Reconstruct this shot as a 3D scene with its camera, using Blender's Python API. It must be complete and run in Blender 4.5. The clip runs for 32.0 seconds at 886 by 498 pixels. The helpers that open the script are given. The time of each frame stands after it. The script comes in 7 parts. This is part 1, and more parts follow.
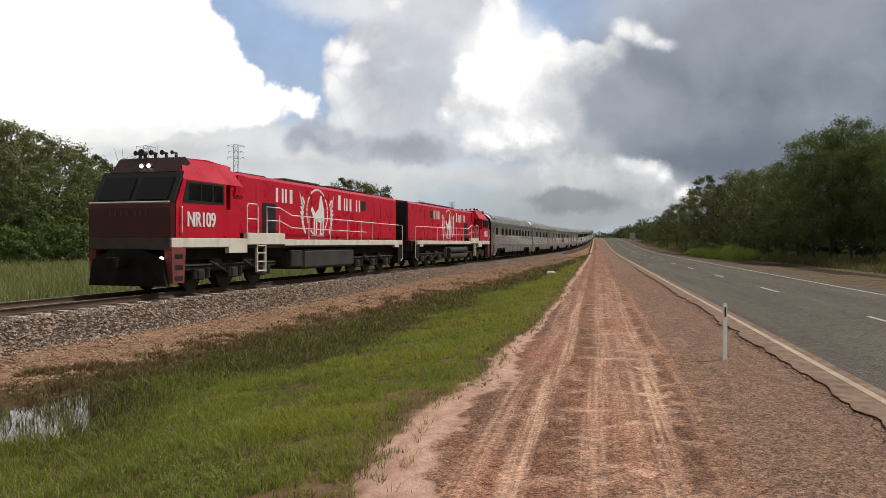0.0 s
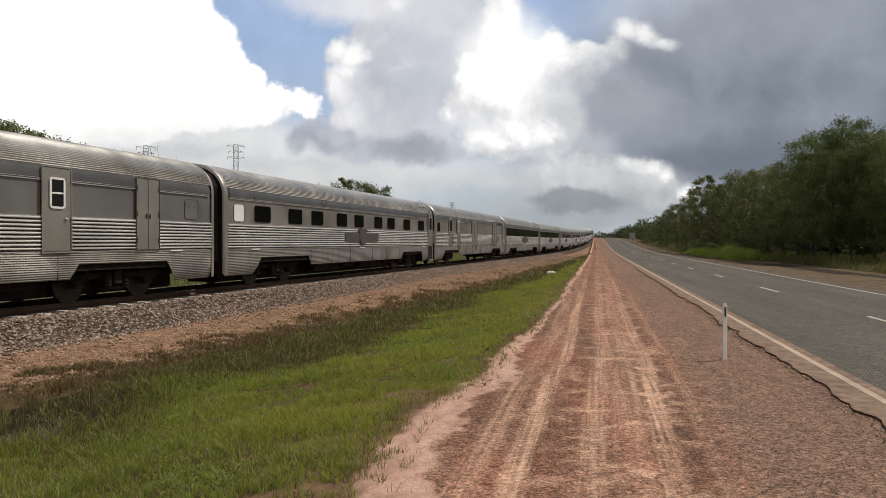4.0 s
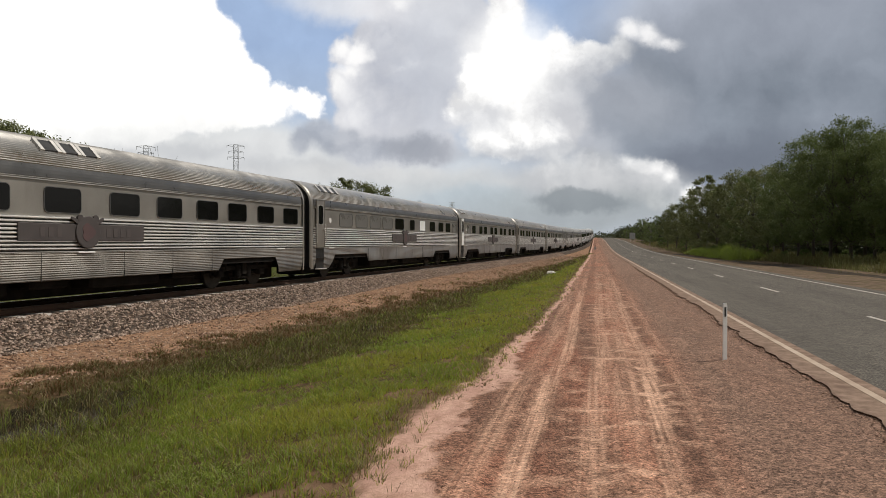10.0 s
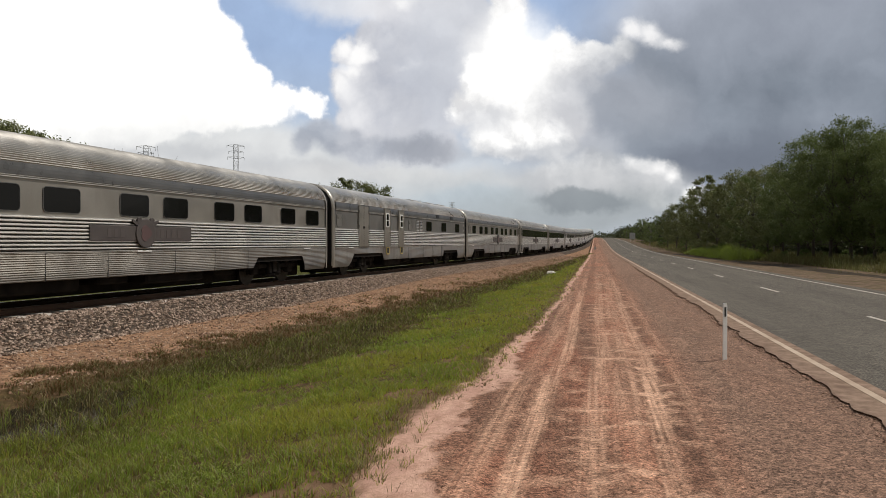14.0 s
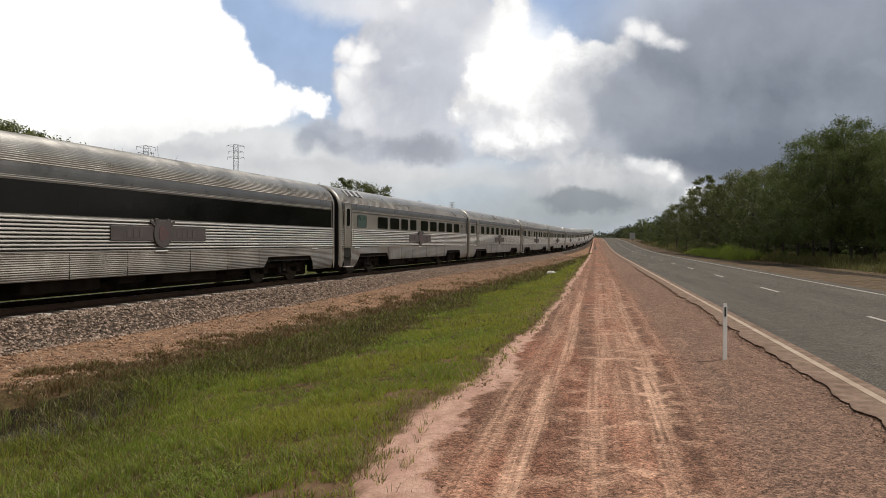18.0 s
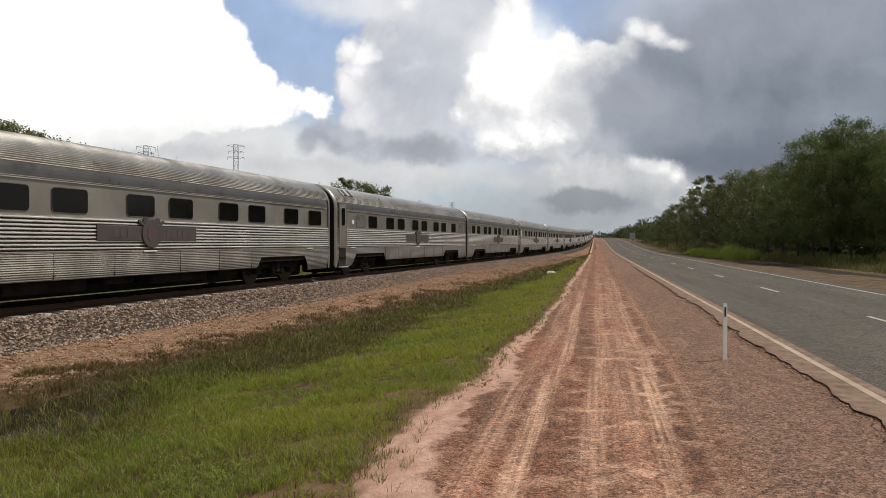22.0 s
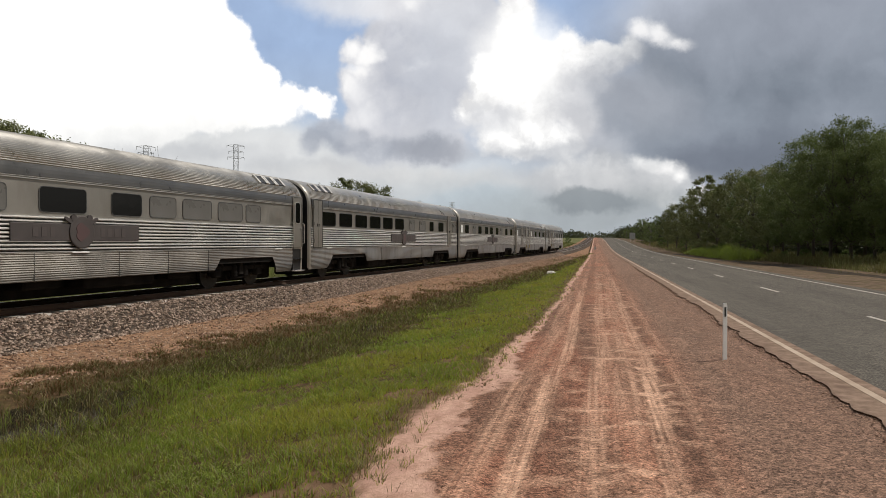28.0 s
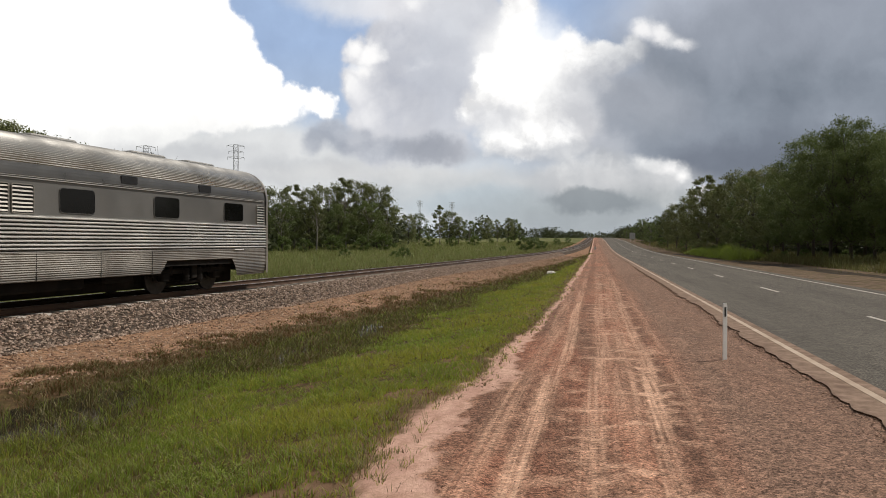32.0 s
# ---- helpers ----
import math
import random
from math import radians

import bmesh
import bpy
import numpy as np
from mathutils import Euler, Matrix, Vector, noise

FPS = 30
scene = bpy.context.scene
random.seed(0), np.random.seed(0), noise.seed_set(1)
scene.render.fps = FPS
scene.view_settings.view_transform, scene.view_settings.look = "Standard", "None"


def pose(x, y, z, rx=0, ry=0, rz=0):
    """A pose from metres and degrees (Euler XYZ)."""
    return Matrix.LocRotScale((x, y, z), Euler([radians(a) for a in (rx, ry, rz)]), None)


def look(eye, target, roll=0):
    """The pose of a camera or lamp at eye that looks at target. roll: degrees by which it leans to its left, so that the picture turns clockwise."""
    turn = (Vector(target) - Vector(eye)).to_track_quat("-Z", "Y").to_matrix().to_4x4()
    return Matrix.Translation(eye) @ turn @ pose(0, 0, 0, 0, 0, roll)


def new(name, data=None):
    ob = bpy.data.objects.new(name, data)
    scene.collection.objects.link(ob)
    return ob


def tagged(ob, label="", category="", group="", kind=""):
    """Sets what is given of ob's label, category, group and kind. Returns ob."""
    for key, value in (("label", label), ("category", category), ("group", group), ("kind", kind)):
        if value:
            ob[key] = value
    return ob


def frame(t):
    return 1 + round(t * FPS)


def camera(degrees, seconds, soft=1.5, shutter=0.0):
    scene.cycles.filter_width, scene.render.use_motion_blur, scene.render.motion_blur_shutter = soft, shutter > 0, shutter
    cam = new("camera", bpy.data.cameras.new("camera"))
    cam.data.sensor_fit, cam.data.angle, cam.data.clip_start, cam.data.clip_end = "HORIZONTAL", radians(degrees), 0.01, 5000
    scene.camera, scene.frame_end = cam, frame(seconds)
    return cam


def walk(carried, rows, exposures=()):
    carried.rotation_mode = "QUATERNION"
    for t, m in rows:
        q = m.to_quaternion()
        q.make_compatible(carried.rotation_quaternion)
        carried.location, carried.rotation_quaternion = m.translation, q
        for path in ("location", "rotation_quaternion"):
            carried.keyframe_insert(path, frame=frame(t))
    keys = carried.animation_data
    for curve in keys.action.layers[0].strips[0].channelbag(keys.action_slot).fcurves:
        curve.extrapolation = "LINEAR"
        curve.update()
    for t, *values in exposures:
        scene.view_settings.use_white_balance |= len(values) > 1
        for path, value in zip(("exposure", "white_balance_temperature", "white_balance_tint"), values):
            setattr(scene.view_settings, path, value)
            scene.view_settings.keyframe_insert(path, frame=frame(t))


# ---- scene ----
cam = camera(63.2, 32.0, soft=0.85, shutter=0.0)
EYE = 1.9
walk(cam, [(0, look((0, 0, EYE), (0, 100, EYE - 0.918))), (32.0, look((0, 0, EYE), (0, 100, EYE - 0.918)))],
     exposures=[(0, 0.0), (32.0, 0.0)])

# ---------------------------------------------------------------- world and sun
SUN_EL, SUN_AZ = 54.0, 70.0          # degrees; azimuth clockwise from the camera's heading
world = bpy.data.worlds.new("sky")
scene.world = world
world.use_nodes = True
wn, wl = world.node_tree.nodes, world.node_tree.links
wn.clear()
w_out = wn.new("ShaderNodeOutputWorld")
w_bg = wn.new("ShaderNodeBackground")
w_sky = wn.new("ShaderNodeTexSky")
w_sky.sky_type = "NISHITA"
w_sky.sun_disc = False
w_sky.sun_elevation = radians(SUN_EL)
w_sky.sun_rotation = radians(SUN_AZ)
w_sky.air_density, w_sky.dust_density = 1.2, 2.0
w_tc = wn.new("ShaderNodeTexCoord")
w_noise = wn.new("ShaderNodeTexNoise")
w_noise.inputs["Scale"].default_value = 2.2
w_noise.inputs["Detail"].default_value = 6
w_ramp = wn.new("ShaderNodeMapRange")
for k, v in (("From Min", 0.30), ("From Max", 0.62), ("To Min", 0.62), ("To Max", 0.97)):
    w_ramp.inputs[k].default_value = v
w_mix = wn.new("ShaderNodeMix")
w_mix.data_type = "RGBA"
w_mix.inputs[7].default_value = (5.55, 5.4, 5.2, 1)
wl.new(w_tc.outputs["Generated"], w_noise.inputs["Vector"])
wl.new(w_noise.outputs["Fac"], w_ramp.inputs["Value"])
wl.new(w_ramp.outputs["Result"], w_mix.inputs[0])
wl.new(w_sky.outputs["Color"], w_mix.inputs[6])
wl.new(w_mix.outputs[2], w_bg.inputs["Color"])
w_bg.inputs["Strength"].default_value = 0.055
wl.new(w_bg.outputs[0], w_out.inputs[0])

sun = new("sun", bpy.data.lights.new("sun", "SUN"))
sun.data.energy, sun.data.angle, sun.data.color = 3.3, radians(2.0), (1.0, 0.95, 0.87)
sa, se = radians(SUN_AZ), radians(SUN_EL)
sun.matrix_world = look((math.sin(sa) * math.cos(se) * 200, math.cos(sa) * math.cos(se) * 200, math.sin(se) * 200), (0, 0, 0))


# ---------------------------------------------------------------- mesh helpers
class Geo:
    """Vertices and faces gathered for one mesh."""

    def __init__(self):
        self.v, self.f, self.m, self.slot = [], [], [], 0

    def add(self, verts, faces):
        n = len(self.v)
        self.v.extend(verts)
        self.f.extend([tuple(i + n for i in f) for f in faces])
        self.m.extend([self.slot] * len(faces))
        return self

    def box(self, x0, x1, y0, y1, z0, z1, c=0.0):
        if c <= 0:
            p = [(x, y, z) for x in (x0, x1) for y in (y0, y1) for z in (z0, z1)]
            return self.add(p, [(0, 1, 3, 2), (4, 6, 7, 5), (0, 4, 5, 1), (2, 3, 7, 6), (0, 2, 6, 4), (1, 5, 7, 3)])
        c = min(c, (x1 - x0) * .45, (y1 - y0) * .45, (z1 - z0) * .45)
        p = []
        for z, i in ((z0, c), (z0 + c, 0), (z1 - c, 0), (z1, c)):
            a0, a1, b0, b1 = x0 + i, x1 - i, y0 + i, y1 - i
            p += [(a0 + c, b0, z), (a1 - c, b0, z), (a1, b0 + c, z), (a1, b1 - c, z), (a1 - c, b1, z), (a0 + c, b1, z), (a0, b1 - c, z), (a0, b0 + c, z)]
        f = [tuple(range(7, -1, -1)), tuple(range(24, 32))]
        for k in range(3):
            f += [(8 * k + i, 8 * k + (i + 1) % 8, 8 * k + 8 + (i + 1) % 8, 8 * k + 8 + i) for i in range(8)]
        return self.add(p, f)

    def prism(self, pts, axis, a, b):
        """A closed outline of 2D points drawn out along an axis from a to b."""
        def place(p, q):
            return {"x": (q, p[0], p[1]), "y": (p[0], q, p[1]), "z": (p[0], p[1], q)}[axis]
        n = len(pts)
        v = [place(p, a) for p in pts] + [place(p, b) for p in pts]
        f = [tuple(range(n)), tuple(range(2 * n - 1, n - 1, -1))]
        f += [(i, i + n, (i + 1) % n + n, (i + 1) % n) for i in range(n)]
        return self.add(v, f)

    def tube(self, pts, r, n=6, r2=None):
        """A round bar along a line of points, tapering from r to r2."""
        pts = [Vector(p) for p in pts]
        v, f = [], []
        for i, p in enumerate(pts):
            d = (pts[min(i + 1, len(pts) - 1)] - pts[max(i - 1, 0)]).normalized()
            a = d.orthogonal().normalized()
            b = d.cross(a)
            rr = r if r2 is None else r + (r2 - r) * i / (len(pts) - 1)
            v += [tuple(p + (a * math.cos(6.28319 * k / n) + b * math.sin(6.28319 * k / n)) * rr) for k in range(n)]
            if i:
                f += [((i - 1) * n + k, (i - 1) * n + (k + 1) % n, i * n + (k + 1) % n, i * n + k) for k in range(n)]
        f += [tuple(range(n - 1, -1, -1)), tuple(range(len(v) - n, len(v)))]
        return self.add(v, f)

    def disc(self, x, y, z, r, h, axis="y", n=20, prof=None):
        """A turned solid along an axis; prof lists (offset along, radius)."""
        prof = prof or [(-h / 2, r * .96), (-h * .4, r), (h * .4, r), (h / 2, r * .96)]
        v, f = [], []
        for i, (o, q) in enumerate(prof):
            for k in range(n):
                c, s_ = math.cos(6.28319 * k / n) * q, math.sin(6.28319 * k / n) * q
                v.append({"x": (x + o, y + c, z + s_), "y": (x + c, y + o, z + s_), "z": (x + c, y + s_, z + o)}[axis])
            if i:
                f += [((i - 1) * n + k, (i - 1) * n + (k + 1) % n, i * n + (k + 1) % n, i * n + k) for k in range(n)]
        f += [tuple(range(n - 1, -1, -1)), tuple(range(len(v) - n, len(v)))]
        return self.add(v, f)

    def panel(self, x, z, w, h, y0, y1, r=0.06, n=3):
        """A plate with round corners in the x-z plane, from y0 to y1."""
        pts = round_rect(x, z, w, h, r, n)
        return self.prism(pts, "y", y0, y1)

    def ring(self, x, z, w, h, t, y0, y1, r=0.07, n=3):
        """A frame with round corners round an opening of w by h."""
        a, b = round_rect(x, z, w + 2 * t, h + 2 * t, r + t, n), round_rect(x, z, w, h, r, n)
        k = len(a)
        v = [(p[0], y, p[1]) for y in (y0, y1) for q in (a, b) for p in q]
        f = []
        for i in range(k):
            j = (i + 1) % k
            f += [(2 * k + i, 2 * k + j, 3 * k + j, 3 * k + i), (i, j, 2 * k + j, 2 * k + i), (k + i, k + j, 3 * k + j, 3 * k + i)]
        return self.add(v, f)

    def mesh(self, name, mats, smooth=False):
        me = bpy.data.meshes.new(name)
        me.from_pydata(self.v, [], self.f)
        for m in (mats if isinstance(mats, (list, tuple)) else [mats]):
            me.materials.append(m)
        me.polygons.foreach_set("material_index", self.m)
        bm = bmesh.new()
        bm.from_mesh(me)
        bmesh.ops.recalc_face_normals(bm, faces=bm.faces)
        bm.to_mesh(me)
        bm.free()
        if smooth:
            me.polygons.foreach_set("use_smooth", [True] * len(me.polygons))
        me.update()
        return me


def round_rect(x, z, w, h, r, n=3):
    r = min(r, w * .49, h * .49)
    pts = []
    for cx, cz, a0 in ((w / 2 - r, h / 2 - r, 0), (-w / 2 + r, h / 2 - r, 90), (-w / 2 + r, -h / 2 + r, 180), (w / 2 - r, -h / 2 + r, 270)):
        for i in range(n + 1):
            a = radians(a0 + 90 * i / n)
            pts.append((x + cx + r * math.cos(a), z + cz + r * math.sin(a)))
    return pts


def part(name, geo, material, parent, label="", smooth=False):
    """One mesh object under a thing or under a part."""
    me = geo if isinstance(geo, bpy.types.Mesh) else geo.mesh(name, material, smooth)
    ob = new(name, me)
    ob.parent = parent
    if label:
        ob["label"] = label
    return ob


def quads(name, verts, mats, kind_slots=None):
    """A mesh of loose four-cornered faces from an (n, 4, 3) array."""
    n = len(verts)
    me = bpy.data.meshes.new(name)
    me.vertices.add(n * 4)
    me.vertices.foreach_set("co", np.asarray(verts, np.float32).ravel())
    me.loops.add(n * 4)
    me.loops.foreach_set("vertex_index", np.arange(n * 4, dtype=np.int32))
    me.polygons.add(n)
    me.polygons.foreach_set("loop_start", np.arange(0, n * 4, 4, dtype=np.int32))
    for m in mats:
        me.materials.append(m)
    if kind_slots is not None:
        me.polygons.foreach_set("material_index", np.asarray(kind_slots, np.int32))
    me.update(calc_edges=True)
    return me


# ---------------------------------------------------------------- materials
class Nodes:
    def __init__(self, name):
        self.mat = bpy.data.materials.new(name)
        self.mat.use_nodes = True
        self.n, self.l = self.mat.node_tree.nodes, self.mat.node_tree.links
        self.bsdf = self.n["Principled BSDF"]
        self.tc = self.n.new("ShaderNodeTexCoord")

    def put(self, socket, value):
        if hasattr(value, "is_output"):
            self.l.new(value, socket)
        elif isinstance(value, (tuple, list)) and len(value) == 3 and len(socket.default_value) == 4:
            socket.default_value = (*value, 1)
        else:
            socket.default_value = value

    def noise(self, scale, detail=4, rough=.55, vec=None, stretch=None, out="Fac"):
        v = vec or self.tc.outputs["Object"]
        if stretch:
            mp = self.n.new("ShaderNodeMapping")
            mp.inputs["Scale"].default_value = stretch
            self.l.new(v, mp.inputs["Vector"])
            v = mp.outputs[0]
        nd = self.n.new("ShaderNodeTexNoise")
        self.l.new(v, nd.inputs["Vector"])
        for k, x in (("Scale", scale), ("Detail", detail), ("Roughness", rough)):
            nd.inputs[k].default_value = x
        return nd.outputs[out]

    def rng(self, v, a, b, c=0.0, d=1.0, smooth=False):
        nd = self.n.new("ShaderNodeMapRange")
        nd.interpolation_type = "SMOOTHSTEP" if smooth else "LINEAR"
        self.put(nd.inputs["Value"], v)
        for k, x in (("From Min", a), ("From Max", b), ("To Min", c), ("To Max", d)):
            nd.inputs[k].default_value = x
        return nd.outputs[0]

    def mix(self, fac, a, b, mode="MIX"):
        nd = self.n.new("ShaderNodeMix")
        nd.data_type, nd.blend_type = "RGBA", mode
        self.put(nd.inputs[0], fac)
        self.put(nd.inputs[6], a)
        self.put(nd.inputs[7], b)
        return nd.outputs[2]

    def math(self, op, a, b=0.0, c=None):
        nd = self.n.new("ShaderNodeMath")
        nd.operation = op
        self.put(nd.inputs[0], a)
        self.put(nd.inputs[1], b)
        if c is not None:
            self.put(nd.inputs[2], c)
        return nd.outputs[0]

    def bump(self, h, strength=.3, dist=.02):
        nd = self.n.new("ShaderNodeBump")
        nd.inputs["Strength"].default_value, nd.inputs["Distance"].default_value = strength, dist
        self.l.new(h, nd.inputs["Height"])
        self.l.new(nd.outputs[0], self.bsdf.inputs["Normal"])

    def done(self, col, rough=.7, metal=0.0, spec=None):
        self.put(self.bsdf.inputs["Base Color"], col)
        self.put(self.bsdf.inputs["Roughness"], rough)
        self.put(self.bsdf.inputs["Metallic"], metal)
        if spec is not None:
            self.bsdf.inputs["Specular IOR Level"].default_value = spec
        return self.mat


def plain(name, a, b, scale=6, rough=.6, metal=0.0, fine=60, bump=0.15, spec=None, dirt=None):
    """Two tones at a large scale with a fine grain over them, and optional grime."""
    k = Nodes(name)
    c = k.mix(k.rng(k.noise(scale, 5), .35, .65), a, b)
    g = k.noise(fine, 3)
    c = k.mix(k.rng(g, .3, .7, 0, .22), c, tuple(x * .62 for x in a))
    if dirt:
        c = k.mix(k.rng(k.noise(1.3, 6, .62, stretch=(1, 1, .35)), .48, .72, 0, .7), c, dirt)
    k.bump(g, bump, .01)
    return k.done(c, k.rng(k.noise(scale * 2, 3), .3, .7, max(rough - .1, .03), min(rough + .12, 1)), metal, spec)


STEEL = plain("stainless_steel", (.60, .582, .55), (.68, .66, .625), .6, .42, .7, 90, .0)
# near-black: shade between the flutes as colour, also door seams and latches
STEEL_SHADE_SEAM = plain("groove_shade_and_seam_steel", (.040, .038, .036), (.060, .057, .054), 1.0, .6, .3, 60, .05)
STEEL_ROOF = plain("weathered_steel_roof", (.455, .438, .41), (.55, .53, .497), .5, .36, .8, 60, .1, dirt=(.35, .325, .292))
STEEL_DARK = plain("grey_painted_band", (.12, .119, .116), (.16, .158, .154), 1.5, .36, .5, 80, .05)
STEEL_FLAT = plain("brushed_steel_panel", (.385, .36, .322), (.46, .432, .388), .5, .38, .7, 40, .05, dirt=(.31, .285, .247))
STEEL_GREY = plain("dull_grey_van_side", (.215, .209, .198), (.265, .258, .244), .6, .42, .6, 40, .05, dirt=(.21, .20, .185))
SKIRT = plain("dusty_steel_skirt", (.235, .218, .19), (.30, .28, .246), .6, .40, .65, 70, .1, dirt=(.14, .118, .092))
UNDER = plain("black_underframe", (.012, .011, .010), (.025, .022, .02), 3, .85, .0, 40, .3, spec=.12, dirt=(.042, .035, .028))
WHEEL = plain("oily_wheel_steel", (.03, .027, .025), (.07, .062, .055), 6, .5, .6, 50, .2)
RUBBER = plain("black_rubber", (.012, .012, .012), (.022, .021, .02), 5, .8, 0, 40, .2)
RED = plain("red_loco_paint", (.52, .006, .028), (.60, .010, .036), .8, .33, 0, 70, .03, dirt=(.40, .010, .026))
# side red made dark: the nose's shade is in the colour; also door seams
RED_SHADE_SEAM = plain("red_nose_shade_and_seams", (.060, .006, .008), (.085, .008, .010), 1.2, .4, 0, 60, .04, dirt=(.05, .012, .012))
CREAM = plain("cream_white_paint", (.72, .69, .60), (.80, .77, .69), 1.5, .5, 0, 40, .05, dirt=(.45, .40, .32))
WHITE = plain("white_paint", (.78, .78, .76), (.84, .84, .82), 3, .5, 0, 60, .03)
BLACKP = plain("black_paint", (.013, .013, .014), (.022, .022, .022), 2, .4, 0, 60, .04)
TANK = plain("grey_fuel_tank", (.045, .043, .040), (.07, .067, .062), 1.2, .7, 0, 50, .1, spec=.2, dirt=(.04, .035, .03))
BOARD = plain("dull_red_brown_board", (.062, .052, .050), (.082, .069, .066), 2, .6, 0, 60, .05)
BOARD_MARK = plain("faded_board_lettering", (.076, .063, .060), (.092, .076, .073), 3, .6, 0, 60, .03)
CREST = plain("faded_maroon_crest", (.088, .054, .054), (.108, .062, .062), 3, .6, 0, 60, .05)
GLASS = plain("tinted_window_glass", (.004, .004, .004), (.007, .007, .007), 1, .07, 0, 30, .0, spec=.35)
BOGIE_GREY = plain("dusty_grey_bogie", (.024, .022, .020), (.05, .046, .041), 3, .8, 0, 40, .2, spec=.2, dirt=(.085, .075, .062))
BLIND = plain("window_with_grey_blind", (.13, .125, .115), (.17, .165, .155), 1, .3, 0, 30, .02, spec=.5)
BLIND_GREEN = plain("window_with_green_blind", (.045, .075, .065), (.06, .09, .08), 1, .3, 0, 30, .02, spec=.5)
# white pane colour stands for sky light showing through the coach
DAYLIGHT_PANE = plain("window_with_white_daylight", (.78, .80, .78), (.84, .86, .84), 1, .4, 0, 30, .02)
# brown in place of the sill's cream: the beam's shade as base colour
BEAM_SHADE = plain("front_beam_shade", (.06, .048, .04), (.10, .08, .066), 3, .8, 0, 40, .2, dirt=(.06, .05, .042))
STEP_RED = plain("dusty_red_steps", (.20, .03, .03), (.27, .05, .045), 3, .7, 0, 40, .1, dirt=(.08, .04, .035))
# brow red taken near black: shade of the cab front put into it
BROW = plain("shaded_red_brow", (.030, .008, .010), (.045, .010, .012), 1.5, .5, 0, 50, .05)
YELLOW = plain("yellow_paint", (.45, .36, .14), (.55, .44, .18), 3, .6, 0, 60, .05)
LAMP = Nodes("headlight_glow")
LAMP.bsdf.inputs["Emission Color"].default_value = (1, .96, .88, 1)
LAMP.bsdf.inputs["Emission Strength"].default_value = 3
LAMP = LAMP.done((.9, .9, .88), .2)
RUST = plain("rusty_rail_steel", (.075, .045, .03), (.12, .07, .045), 2, .7, .3, 40, .2)
RAILTOP = plain("polished_rail_head", (.30, .28, .26), (.38, .36, .34), 1, .3, .8, 40, .05)
CONCRETE = plain("weathered_concrete", (.42, .39, .35), (.56, .52, .47), 3, .85, 0, 30, .4, dirt=(.22, .17, .13))
GALV = plain("galvanised_steel", (.42, .43, .44), (.52, .53, .54), 2, .5, .6, 30, .1)


def ground_mat(name, cols, scale, fine, bump_d, rough=.95, stretch=None, voronoi=None):
    """Three tones of soil mixed by noise, with grit."""
    k = Nodes(name)
    c = k.mix(k.rng(k.noise(scale, 6, .6, stretch=stretch), .36, .64), cols[0], cols[1])
    c = k.mix(k.rng(k.noise(scale * 4.3, 5, .6), .48, .62), c, cols[2])
    g = k.noise(fine, 4, .7)
    c = k.mix(k.rng(g, .35, .7, 0, .55), c, tuple(x * .45 for x in cols[0]))
    c = k.mix(1.0, c, k.mix(k.rng(k.noise(fine * .28, 7, .74), .36, .64), (.62, .62, .62), (1.36, 1.36, 1.36)), "MULTIPLY")
    h = g
    if voronoi:
        vo = k.n.new("ShaderNodeTexVoronoi")
        vo.inputs["Scale"].default_value = voronoi
        k.l.new(k.tc.outputs["Object"], vo.inputs["Vector"])
        tone = k.n.new("ShaderNodeSeparateColor")
        k.l.new(vo.outputs["Color"], tone.inputs[0])
        c = k.mix(k.rng(tone.outputs[0], .1, .9, 0, .5), c, tuple(min(1, x * 1.7) for x in cols[1]))
        h = k.math("SUBTRACT", g, vo.outputs["Distance"])
    k.bump(h, .7, bump_d)
    return k.done(c, rough, spec=.05)


BALLAST = ground_mat("ballast_bed", ((.055, .042, .034), (.095, .075, .062), (.085, .055, .04)), .8, 30, .05, voronoi=16)
VERGE = ground_mat("orange_gravel_verge", ((.185, .112, .072), (.30, .18, .112), (.125, .072, .048)), .45, 22, .04, voronoi=13)
SOIL = ground_mat("damp_soil_under_grass", ((.085, .060, .028), (.115, .082, .042), (.15, .092, .055)), .9, 18, .03)
FIELD = ground_mat("meadow_floor", ((.13, .145, .05), (.17, .18, .07), (.18, .165, .08)), .05, 3, .05)
FORESTFLOOR = ground_mat("woodland_floor", ((.06, .065, .025), (.09, .09, .035), (.12, .085, .05)), .08, 4, .05)
MUD = ground_mat("dark_wet_mud", ((.035, .026, .019), (.055, .042, .03), (.08, .06, .04)), .5, 12, .03, .6)
EASTVERGE = ground_mat("brown_dirt_verge", ((.150, .104, .072), (.195, .138, .098), (.095, .08, .04)), .3, 9, .03)


